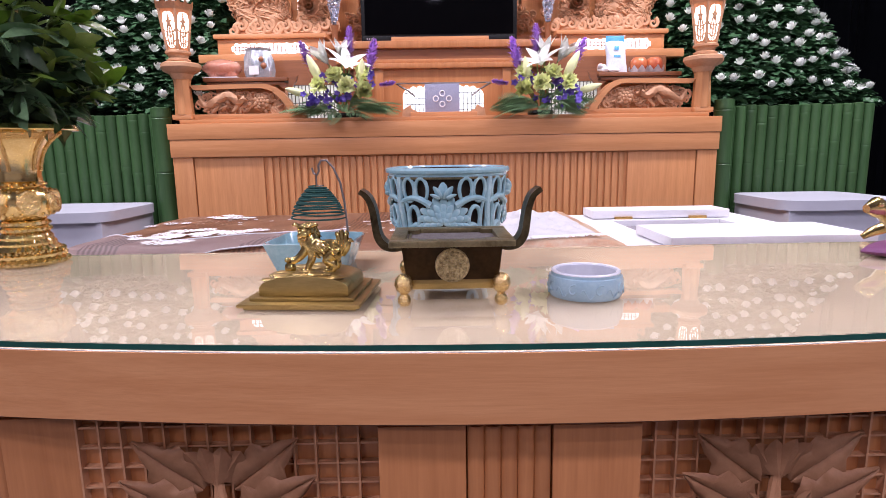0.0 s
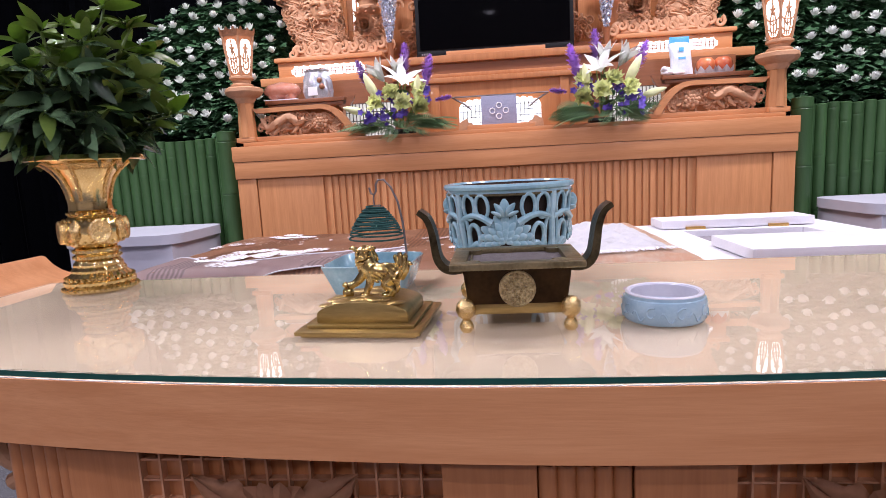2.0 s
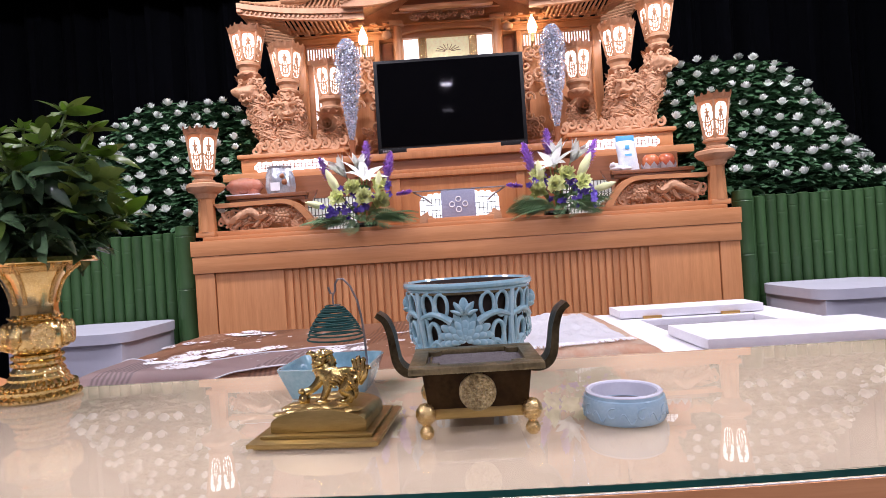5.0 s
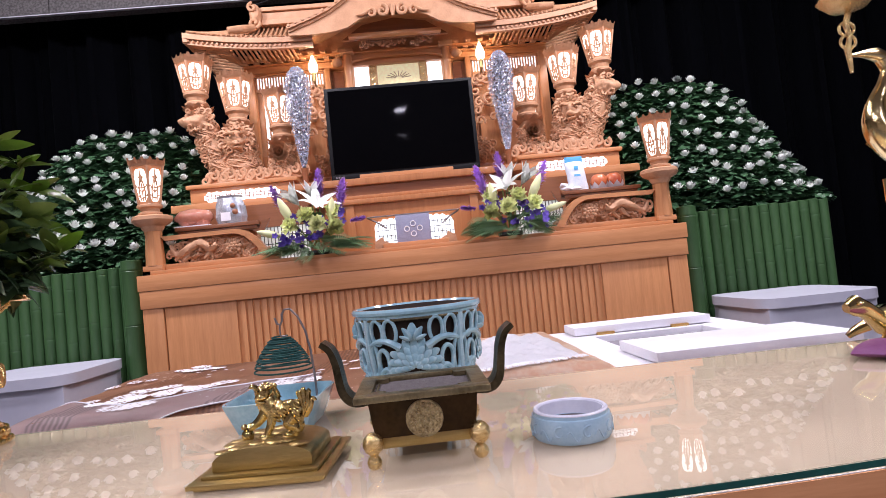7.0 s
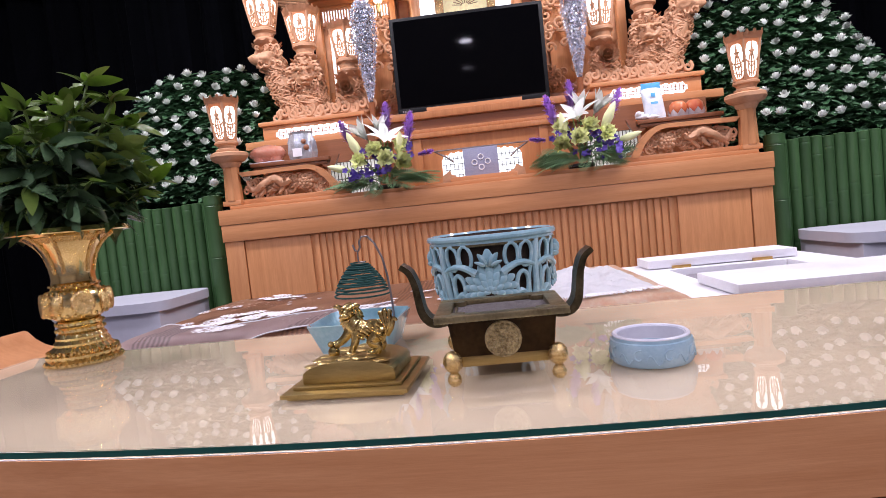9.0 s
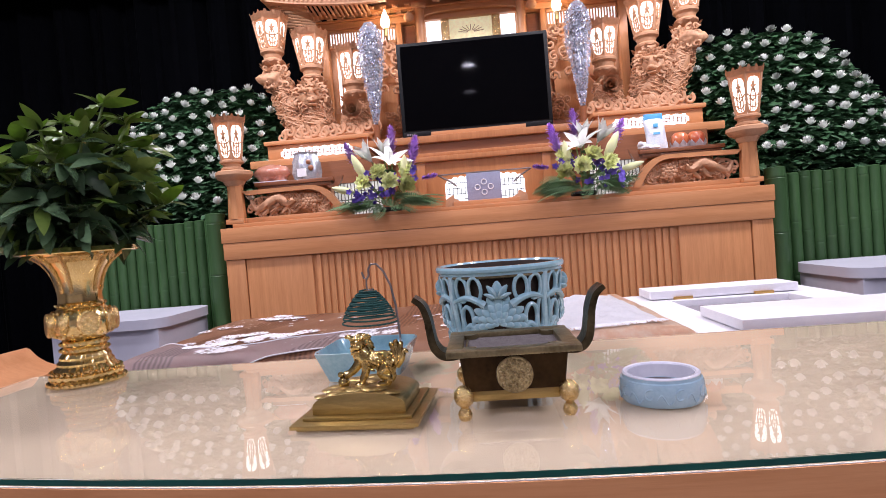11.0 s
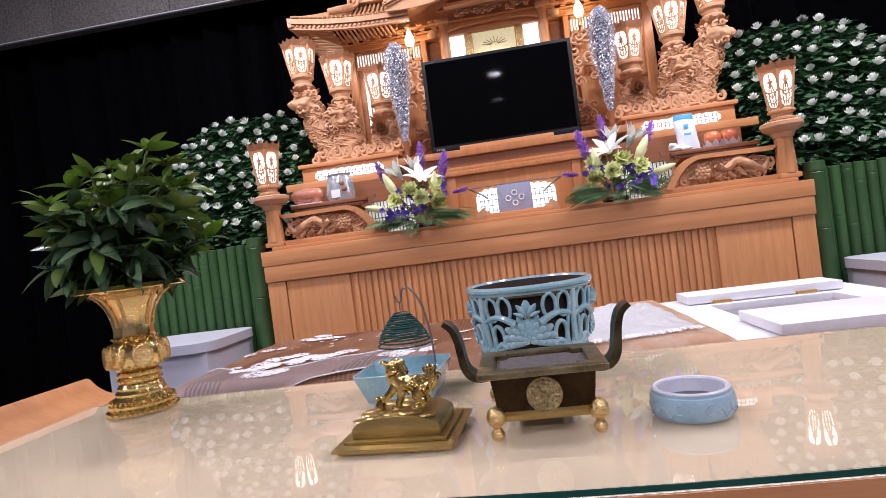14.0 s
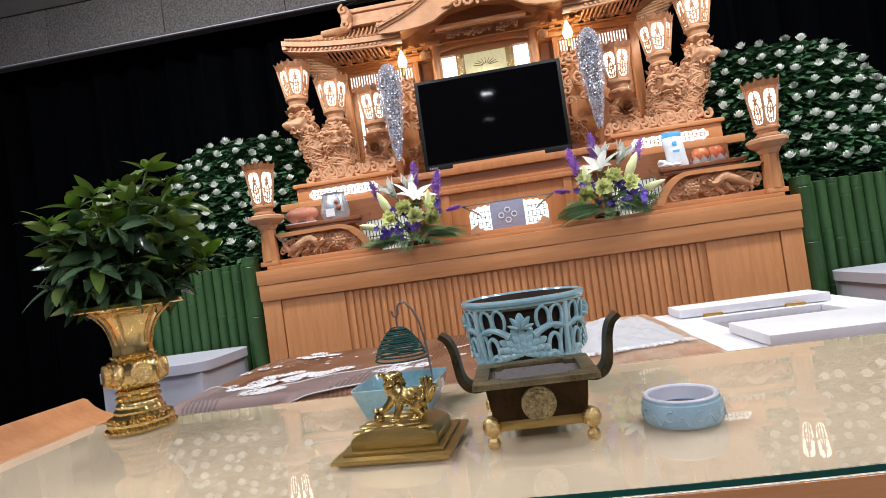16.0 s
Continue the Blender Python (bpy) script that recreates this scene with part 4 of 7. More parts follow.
def wing(s):
    ob = thing("carved_wing", s * 0.87, 2.56, 1.068, "carved openwork wooden wing panel with a beast among clouds", "carving", "carved wings")
    out = [(1.105, 1.0685), (1.105, 1.215)]
    ins = [(1.085, 1.092), (1.085, 1.195)]
    for i in range(13):
        u = i / 12
        out.append((0.80 - 0.165 * u, 1.218 - 0.13 * u ** 2.4))
        ins.append((0.812 - 0.145 * u, 1.200 - 0.117 * u ** 2.4))
    out += [(0.615, 1.0685)]
    bm = bmesh.new()
    ring = []
    for (ox, oz), (ix, iz) in zip(out[1:-1], ins[1:]):
        ring.append([bm.verts.new((s * x, y, z)) for x, z, y in ((ox, oz, 2.545), (ix, iz, 2.545), (ix, iz, 2.580), (ox, oz, 2.580))])
    for a, b in zip(ring, ring[1:]):
        for k in range(4):
            bm.faces.new((a[k], a[(k + 1) % 4], b[(k + 1) % 4], b[k]))
    bm.faces.new(ring[0])
    bm.faces.new(ring[-1])
    part("top_rail", bm, WOOD, ob, "flat frame with a sloping curved end", bevel=0.002)
    part("bottom_rail", bx(*sorted((s * 1.105, s * 0.60)), 2.548, 2.582, 1.0684, 1.092), WOOD, ob, bevel=0.003)
    part("curl", tube(swirl(s * 0.640, 1.100, 0.024, 1.3, 2.562, math.pi / 2, hand=-s), 0.008, 8), WOODC, ob)
    r2 = random.Random(3)
    bm = bmesh.new()
    # beast
    limb([(s * 1.072, 2.566, 1.170), (s * 1.045, 2.566, 1.128), (s * 0.995, 2.564, 1.150), (s * 0.945, 2.564, 1.172), (s * 0.90, 2.562, 1.148), (s * 0.868, 2.562, 1.162)], [0.006, 0.013, 0.020, 0.021, 0.018, 0.013], 14, bm)
    for dx, dz in ((1.035, 1.105), (0.995, 1.102), (0.955, 1.108), (0.91, 1.104)):
        tube([(s * (dx - 0.012), 2.568, 1.145), (s * dx, 2.565, dz + 0.018), (s * (dx + 0.020), 2.563, dz)], [0.012, 0.009, 0.006], 8, bm)
    for v in bm.verts:
        v.co.z += 0.006 * noise.noise(v.co * 70)
        v.co.y += 0.005 * noise.noise(v.co * 90)
    part("beast_carving", bm, WOODC, ob, "carved beast")
    bm = bmesh.new()
    for i in range(84):
        cx = r2.uniform(0.68, 1.085)
        top = 1.195 if cx > 0.79 else 1.195 - 0.10 * ((0.80 - cx) / 0.14) ** 2
        cz = r2.uniform(1.10, max(1.105, top - 0.01))
        tube(swirl(s * cx, cz, r2.uniform(0.014, 0.026), 1.0, 2.573 + r2.uniform(-0.004, 0.004), r2.uniform(0, 6), 12, r2.choice((-1, 1))), [0.0062 - 0.0002 * q for q in range(13)], 6, bm)
    for i in range(18):
        a = r2.uniform(0, 6.3)
        cx = r2.uniform(0.72, 1.06)
        b = leaf_bm(r2.uniform(0.030, 0.050), 0.022, 0.3, 0.5, 6, 0.8)
        bmesh.ops.transform(b, verts=b.verts, matrix=aim((s * cx, 2.562, r2.uniform(1.11, 1.175)), (math.cos(a), -0.25, 0.6 * math.sin(a)), r2.uniform(60, 120)))
        merge(bm, b)
    part("cloud_carving", bm, WOODC, ob)
    for ring, k, rr in ((0.026, 9, 0.012), (0.013, 6, 0.010)):
        for i in range(k):
            a = 2 * math.pi * i / k
            part("peony_petal", ball((s * 0.80 + ring * math.cos(a), 2.563 - (0.03 - ring) * 0.3, 1.145 + ring * math.sin(a)), (rr * 0.9, 0.006, rr * 0.9), sub=2), WOODC, ob)
    part("peony_heart", ball((s * 0.80, 2.556, 1.145), 0.008, sub=2), WOODC, ob)


wing(-1)
wing(1)


# ---- carved figures that carry the upper lanterns ----
def figure(s, kind, x, top, base):
    """A carved lantern bearer: a body on swirling waves, locks that flow along it, and a leaf collar under the lantern."""
    r2 = random.Random(kind * 5 + 2)
    y = 3.08
    h = top - base
    lean, r0, r1 = ((0.15, 0.070, 0.056), (0.03, 0.085, 0.060), (0.0, 0.070, 0.050))[kind]

    def axis(u):
        return Vector((x - s * lean * (1 - u) ** 1.25, y - 0.012 * math.sin(3 * u), base + 0.015 + (h - 0.03) * u))

    def skin(u, a, o=0.0):
        """A point on the body, a from its front."""
        r = r0 + (r1 - r0) * u + o
        return axis(u) + Vector((r * math.sin(a), -0.85 * r * math.cos(a), 0))
    bm = bmesh.new()
    tube([axis(i / 24) for i in range(25)], [r0 + (r1 - r0) * i / 24 for i in range(25)], 32, bm)
    if kind == 0:      # beast with a raised snout that looks outward
        head = axis(0.80)
        ball(head + Vector((s * 0.020, -0.045, 0)), (0.066, 0.052, 0.050), bm, 4)
        for k in range(16):   # curls of the mane
            c = head + Vector((s * (0.035 - 0.030 * (k % 4)), -0.088 + 0.010 * (k % 4), 0.045 - 0.028 * (k // 4)))
            tube(swirl(c.x, c.z, 0.019, 1.2, c.y, k, 13, s), [0.0080 - 0.0004 * q for q in range(14)], 6, bm, 0.8, (0, 1, 0))
        limb([head + Vector((s * 0.03, -0.06, 0.0)), head + Vector((s * 0.062, -0.068, -0.006)), head + Vector((s * 0.080, -0.066, 0.016))], [0.036, 0.030, 0.014], 14, bm)
        limb([head + Vector((s * 0.03, -0.06, -0.03)), head + Vector((s * 0.068, -0.064, -0.040))], [0.022, 0.010], 12, bm)
    elif kind == 1:    # guardian lion
        head = axis(0.66)
        ball(head + Vector((0, -0.055, 0.01)), (0.064, 0.050, 0.056), bm, 4)
        ball(head + Vector((-s * 0.012, -0.106, -0.014)), (0.028, 0.018, 0.014), bm, 3)
        ball(head + Vector((-s * 0.012, -0.100, -0.038)), (0.026, 0.016, 0.008), bm, 3)
        for d in (-1, 1):
            ball(head + Vector((d * 0.030 - s * 0.01, -0.104, 0.020)), (0.009, 0.007, 0.008), bm, 2)
            limb([head + Vector((d * 0.012 - s * 0.01, -0.108, 0.030)), head + Vector((d * 0.040 - s * 0.01, -0.100, 0.042)), head + Vector((d * 0.062, -0.08, 0.034))], [0.010, 0.009, 0.004], 8, bm)
            for k in range(9):   # curls of the mane round the face
                b = 0.5 * math.pi - d * (0.25 + 0.30 * k)
                c = head + Vector((0.070 * math.cos(b), -0.082 + 0.004 * (k % 3), 0.012 + 0.066 * math.sin(b)))
                tube(swirl(c.x, c.z, 0.021, 1.2, c.y, b, 13, d), [0.0085 - 0.0004 * q for q in range(14)], 6, bm, 0.8, (0, 1, 0))
    for v in bm.verts:
        n = noise.noise(v.co * 28) + 0.5 * noise.noise(v.co * 70)
        d = Vector((v.co.x - x, v.co.y - y, 0))
        if d.length > 1e-4:
            v.co += d.normalized() * 0.015 * n
    if kind == 2:      # full peony
        c = axis(0.62) + Vector((0, -0.062, 0))
        for k, ln, tilt in ((9, 0.066, 12), (9, 0.058, 32), (7, 0.048, 54), (5, 0.036, 74)):
            for i in range(k):
                b = leaf_bm(ln, 0.050, -0.45, 0.5, 6, 0.55)
                for v in b.verts:
                    v.co.z += 0.004 * math.sin(v.co.y * 260 + i)
                bmesh.ops.transform(b, verts=b.verts, matrix=Matrix.Translation(c) @ pose(0, 0, 0, 90, 0, 0) @ pose(0, 0, 0, 0, 0, 360 * i / k + tilt) @ pose(0, 0, 0, 0, -tilt, 0))
                merge(bm, b)
    lo, hi = (0.12, 0.86) if kind != 1 else (0.30, 0.92)
    for i in range(105):   # locks, each ending in a curl
        u, a = r2.uniform(lo, hi), r2.uniform(-1.5, 1.5)
        turn, ln = r2.choice((-1, 1)), r2.uniform(0.025, 0.05)
        pts = [skin(u - ln * 2.2 * q / 8, a + turn * 0.40 * (q / 8) ** 2 + 0.10 * math.sin(q), 0.004 + 0.010 * math.sin(math.pi * q / 9)) for q in range(9)]
        tip = pts[-1]
        for q in range(1, 7):
            b = q * 0.85
            pts.append(tip + Vector((turn * 0.015 * math.sin(b), -0.001 * q, -0.013 * (1 - math.cos(b)) * 0.7)))
        tube(pts, [0.0032 + 0.0042 * math.sin(math.pi * min(1, q / 11)) for q in range(15)], 6, bm, 0.8)
    foot = axis(0.0)
    for i in range(11):   # waves and leaves at the foot
        cx = foot.x + (-0.115 + 0.023 * i)
        hand = 1 if i % 2 else -1
        tube(swirl(cx, base + 0.030 + 0.012 * (i % 3), 0.026, 1.25, y - 0.085 + 0.010 * (i % 2), 1.2, 14, hand), [0.0105 - 0.0004 * q for q in range(15)], 7, bm, 0.8, (0, 1, 0))
    ball((foot.x, y - 0.03, base + 0.022), (0.125, 0.060, 0.026), bm, 3, 0.006, 50)
    for ring, k, z, ln in ((0, 10, -0.052, 0.066), (1, 8, -0.040, 0.052)):   # leaf collar
        for i in range(k):
            a = 2 * math.pi * (i + 0.5 * ring) / k
            b = leaf_bm(ln, 0.046, -0.45, 0.35, 6, 0.7)
            bmesh.ops.transform(b, verts=b.verts, matrix=aim((x + 0.030 * math.cos(a), y + 0.030 * math.sin(a), top + z), (math.cos(a), math.sin(a), 0.28 + 0.35 * ring)))
            merge(bm, b)
    names = ("carved_beast", "carved_lion", "carved_peony")
    labels = ("carved wooden long-snouted beast bearing a lantern on the plinth", "carved wooden guardian lion bearing a lantern on the plinth", "carved wooden peony clump bearing a lantern on the plinth")
    solo(names[kind], bm, WOODC, labels[kind], "carving", "carved lantern bearers", angle=45)


for s in (-1, 1):
    for kind, x, zb, turn in ((0, 1.115, 1.94, 90), (1, 0.905, 1.833, 108), (2, 0.68, 1.728, 75)):
        x -= 0.025 if s < 0 else 0
        figure(s, kind, s * (x - (0.01 if kind == 0 else 0)), zb + 0.006, 1.497)
        lantern("lantern", s * x, 3.09, zb, 0.27, 0.096, 90 + s * (turn - 90) + s * 6)

# ---- television ----
tv = thing("television", 0, 3.03, 1.452, "flat black television standing switched off on the altar shelf", "television")
part("case", bx(-0.398, 0.392, 3.02, 3.065, 1.463, 1.963), PLASTIC, tv, bevel=0.006)
part("screen", bx(-0.378, 0.372, 3.0165, 3.0195, 1.505, 1.945), SCREEN, tv, "glossy dark screen")
part("bezel_bar", bx(-0.39, 0.384, 3.0155, 3.0197, 1.469, 1.497), PLASTIC, tv, bevel=0.002)
# grey bars in place of small unreadable marks at the lower left
for q in range(4):
    part("bezel_mark", bx(-0.372 + 0.012 * q, -0.366 + 0.012 * q, 3.0140, 3.0152, 1.478, 1.488), GREYIN, tv)
part("foot", bx(-0.16, 0.15, 2.96, 3.10, 1.4522, 1.4605), PLASTIC, tv, bevel=0.002)
part("neck", bx(-0.05, 0.04, 3.022, 3.05, 1.4606, 1.4629), PLASTIC, tv)


tv.location.x -= 0.008


# ---- silver tinsel cones ----
def tinsel(s):
    x, y = s * 0.535, 2.99
    ob = thing("tinsel_ornament", x, y, 1.43, "tall silver tinsel cone in a slim wooden holder", "ornament", "tinsel ornaments")
    part("holder", lathe([(0.03, 1.4302), (0.032, 1.445), (0.016, 1.46), (0.018, 1.52), (0.024, 1.545)], 16, x, y), WOODD, ob)
    part("core", lathe([(0.010, 1.5455), (0.030, 1.68), (0.052, 1.90), (0.050, 2.0), (0.02, 2.05)], 14, x, y), TINSELB, ob)
    r2 = random.Random(11)
    bm = bmesh.new()
    for i in range(4200):
        t = r2.random() ** 0.8
        z = 1.55 + 0.525 * t
        rr = 0.014 + 0.056 * min(1, t / 0.62) if t < 0.8 else 0.07 - 0.045 * ((t - 0.8) / 0.2) ** 2
        rr *= r2.choice((r2.uniform(0.80, 1.0), r2.uniform(0.95, 1.16)))
        a = r2.uniform(0, 2 * math.pi)
        c = Vector((x + rr * math.cos(a), y + rr * math.sin(a), z))
        u = Vector((r2.uniform(-1, 1), r2.uniform(-1, 1), r2.uniform(-1, 1))).normalized() * r2.uniform(0.004, 0.008)
        v = u.cross(Vector((r2.uniform(-1, 1), r2.uniform(-1, 1), r2.uniform(-1, 1)))).normalized() * 0.0035
        bm.faces.new([bm.verts.new(c + p) for p in (u, v, -u, -v)])
    tagged(part("tinsel_foil", bm, SILVER, ob, "shredded silver foil", smooth=False), kind="stuff")
    ob.scale = (0.86, 0.86, 1.0)


tinsel(-1)
tinsel(1)

# ---- shrine ----
shrine = thing("shrine", 0, 3.4, 1.4, "carved cypress shrine with a sweeping roof behind the television", "shrine")
WY = 3.40
part("core", bx(-0.87, 0.87, WY + 0.03, 3.75, 1.40, 2.24), WOODC, shrine)
part("plinth", bx(-0.93, 0.93, 3.34, 3.8, 1.3955, 1.52), WOOD, shrine, bevel=0.005)
part("sill_moulding", bx(-0.90, 0.90, 3.36, 3.8, 1.5205, 1.56), WOOD, shrine, bevel=0.006)
part("top_beam", bx(-0.90, 0.90, 3.37, 3.8, 2.205, 2.24), WOOD, shrine, bevel=0.003)
for s in (-1, 1):
    for x, r in ((0.87, 0.024), (0.42, 0.016)):
        part("column", bx(s * x - r, s * x + r, 3.37, 3.42, 1.5605, 2.2045), WOODZ, shrine, bevel=0.003)
    part("column", lathe([(0.03, 1.5605), (0.026, 1.8), (0.026, 2.255)], 16, s * 0.29, 3.33), WOODZ, shrine)
    part("column_cap", bx(s * 0.29 - 0.04, s * 0.29 + 0.04, 3.29, 3.37, 2.2555, 2.285), WOODC, shrine, bevel=0.004)
    part("nosing", ball((s * 0.29 + s * 0.06, 3.31, 2.21), (0.032, 0.02, 0.028), sub=2, rough=0.006), WOODC, shrine)
    # solid dark strip drawn in place of the shade between column and door
    part("gap_shade_strip", bx(*sorted((s * 0.33, s * 0.385)), 3.405, 3.428, 1.58, 2.19), WOODD, shrine)
    # upper transom light and the door leaf below it
    x0, x1 = sorted((s * 0.84, s * 0.445))
    tr = part("transom_light", bx(x0, x1, 3.402, 3.41, 2.118, 2.185), PAPERS, shrine, "white lit slatted transom")
    for i in range(25):
        x = x0 + (x1 - x0) * i / 24
        part("transom_slat", bx(x - 0.004, x + 0.004, 3.392, 3.4015, 2.118, 2.185), WOODZ, tr)
    part("transom_frame", bx(x0 - 0.004, x1 + 0.004, 3.385, 3.40, 2.095, 2.1175), WOOD, shrine, bevel=0.002)
    part("transom_frame", bx(x0 - 0.004, x1 + 0.004, 3.385, 3.40, 2.1852, 2.2045), WOOD, shrine, bevel=0.002)
    ds = part("door_light", bx(*sorted((s * 0.81, s * 0.70)), 3.402, 3.41, 1.72, 2.05), PAPERS, shrine, "white lit door panel")
    for i in range(5):
        x = s * (0.70 + 0.0275 * i)
        part("door_bar", bx(x - 0.004, x + 0.004, 3.392, 3.4015, 1.72, 2.05), WOODZ, ds)
    part("door_leaf", bx(*sorted((s * 0.69, s * 0.46)), 3.395, 3.42, 1.565, 2.09), WOODZ, shrine, bevel=0.004)
    part("door_leaf", bx(*sorted((s * 0.835, s * 0.695)), 3.398, 3.401, 1.565, 1.715), WOODZ, shrine)
    # carved leaf panel beside the screen
    r2 = random.Random(21)
    for i in range(40):
        path = swirl(s * r2.uniform(0.43, 0.60), r2.uniform(1.54, 2.08), r2.uniform(0.018, 0.035), 1.1, 3.33 + r2.uniform(-0.02, 0.02), r2.uniform(0, 6.3), 12, r2.choice((-1, 1)))
        part("carved_curl", tube(path, 0.008, 6), WOODC, shrine)
    # flame-shaped bulb
    bl = part("candle_bulb", lathe([(0.006, 2.148), (0.020, 2.155), (0.028, 2.178), (0.023, 2.205), (0.010, 2.235), (0.002, 2.255)], 16, s * 0.485, 3.28), BULB, shrine, "glowing flame-shaped bulb")
    part("bulb_socket", lathe([(0.012, 2.10), (0.012, 2.1475)], 12, s * 0.485, 3.28), BRASS, bl)
    part("bulb_arm", tube([(s * 0.485, 3.28, 2.105), (s * 0.485, 3.32, 2.09), (s * 0.485, 3.372, 2.10)], 0.006, 8), BRASS, bl)
# centre doorway
for s in (-1, 1):
    part("side_light", bx(*sorted((s * 0.175, s * 0.262)), 3.40, 3.41, 1.7, 2.205), PAPERS, shrine, "white lit side panel")
    part("brocade_strip", bx(*sorted((s * 0.128, s * 0.170)), 3.385, 3.40, 1.7, 2.21), GOLDR, shrine, "gold brocade hanging")
part("gilt_panel", bx(-0.125, 0.125, 3.398, 3.41, 1.9, 2.205), CHAN, shrine, "gilt panel with engraved rays")
for i in range(9):
    a = math.pi * (i + 0.5) / 9
    part("ray", tube([(0.02 * math.cos(a), 3.3965, 2.12 + 0.01 * math.sin(a)), (0.075 * math.cos(a), 3.3965, 2.12 + 0.045 * math.sin(a))], 0.002, 6), WOODD, shrine)
part("lintel", prism([(-0.29, 2.205), (-0.25, 2.225), (-0.18, 2.235), (0, 2.24), (0.18, 2.235), (0.25, 2.225), (0.29, 2.205), (0.29, 2.265), (-0.29, 2.265)], 3.335, 3.38), WOOD, shrine, bevel=0.003)
part("porch_beam", bx(-0.26, 0.26, 3.16, 3.20, 2.29, 2.31), WOOD, shrine, bevel=0.004)
bm = bmesh.new()
r2 = random.Random(5)
for i in range(36):
    tube(swirl(r2.uniform(-0.22, 0.22), r2.uniform(2.266, 2.30), r2.uniform(0.012, 0.02), 1.1, 3.25 + r2.uniform(-0.01, 0.01), r2.uniform(0, 6.3), 10, r2.choice((-1, 1))), 0.006, 6, bm)
part("transom_carving", bm, WOODC, shrine)
# bracket rows under the eaves
for row, (z, y, d) in enumerate(((2.2405, 3.35, 0.0), (2.262, 3.31, 0.03))):
    part("bracket_rail", bx(-0.90 - d, 0.90 + d, y, y + 0.05, z, z + 0.0085), WOOD, shrine)
    for i in range(27):
        x = -0.89 - d + (1.78 + 2 * d) * i / 26
        if abs(x) > 0.30:
            part("bracket", prism([(x - 0.018, z + 0.0205), (x - 0.013, z + 0.009), (x + 0.013, z + 0.009), (x + 0.018, z + 0.0205)], y - 0.02, y + 0.03), WOODC, shrine)


def eave(x):
    """Height of the eave's upper edge."""
    return 2.292 + 0.066 * max(0, (abs(x) - 0.45) / 0.68) ** 2.3


EY = 3.10
for s in (-1, 1):
    for i in range(22):
        x = s * (0.575 + (1.115 - 0.575) * i / 21)
        z = eave(x)
        part("rafter", tube([(x, EY + 0.004, z - 0.038), (s * min(abs(x), 0.92), 3.34, 2.262)], 0.0075, 6), WOODC, shrine)
    for i in range(14):
        y = EY + 0.02 + 0.62 * i / 13
        z = eave(1.12) - 0.045 - 0.02 * i / 13
        part("rafter", tube([(s * 1.12, y, z), (s * 0.90, y + 0.02, 2.262)], 0.0075, 6), WOODC, shrine)
    # eave edge boards
    m = 24
    for z0, z1, yy, name in ((-0.028, 0.0, EY - 0.004, "eave_board"), (-0.056, -0.030, EY + 0.012, "eave_board")):
        xs = [0.45 + 0.69 * i / m for i in range(m + 1)]
        pts = [(s * x, eave(x) + z1) for x in xs] + [(s * x, eave(x) + z0) for x in xs[::-1]]
        part(name, prism(pts, yy, yy + 0.025), WOODC, shrine)
    pts = [(EY, eave(1.135)), (3.8, eave(1.135)), (3.8, eave(1.135) - 0.05), (EY, eave(1.135) - 0.05)]
    part("eave_board", prism(pts, *sorted((s * 1.118, s * 1.14)), "x"), WOODC, shrine)
    # roof slope with ribs
    bm = bmesh.new()
    grid = []
    for i in range(13):
        x = 0.40 + 0.735 * i / 12
        row = []
        for j in range(11):
            t = j / 10
            xx = x + (min(x, 0.80) - x) * t
            row.append(bm.verts.new((s * xx, EY + 0.01 + 0.25 * t, eave(x) + (2.47 - eave(x)) * t ** 1.5 + 0.004)))
        grid.append(row)
    for a, b in zip(grid, grid[1:]):
        for j in range(10):
            bm.faces.new((a[j], b[j], b[j + 1], a[j + 1]))
    bmesh.ops.solidify(bm, geom=bm.faces[:], thickness=0.008)
    part("roof_slope", bm, WOODC, shrine)
    for i in range(26):
        x = 0.46 + 0.66 * i / 25
        pts = []
        for j in range(8):
            t = j / 7
            pts.append((s * (x + (min(x, 0.80) - x) * t), EY + 0.006 + 0.25 * t, eave(x) + (2.47 - eave(x)) * t ** 1.5 + 0.012))
        part("roof_rib", tube(pts, 0.006, 6), WOODC, shrine)
    # ridge-end tile and hip ridge
    part("hip_ridge", tube([(s * 0.79, 3.33, 2.47), (s * 0.80, 3.22, 2.41), (s * 0.84, 3.14, 2.372), (s * 0.90, 3.11, 2.36)], [0.022, 0.022, 0.024, 0.018], 10), WOODC, shrine)
    bm = ball((s * 0.785, 3.27, 2.50), (0.035, 0.03, 0.07), sub=3, rough=0.012, freq=40)
    tube(swirl(s * 0.785, 2.45, 0.035, 1.2, 3.24, 0, 14, s), 0.010, 8, bm)
    tube(swirl(s * 0.79, 2.54, 0.028, 1.1, 3.24, 1.5, 14, -s), 0.009, 8, bm)
    part("ridge_end", bm, WOODC, shrine, "carved ridge-end tile")
for z0, z1, y0 in ((2.455, 2.485, 3.285), (2.487, 2.53, 3.295), (2.532, 2.556, 3.28)):
    part("ridge_course", bx(-0.765, 0.765, y0, 3.46, z0, z1), WOODC, shrine, bevel=0.004)
part("roof_back", bx(-0.79, 0.79, 3.36, 3.8, 2.28, 2.454), WOODC, shrine)
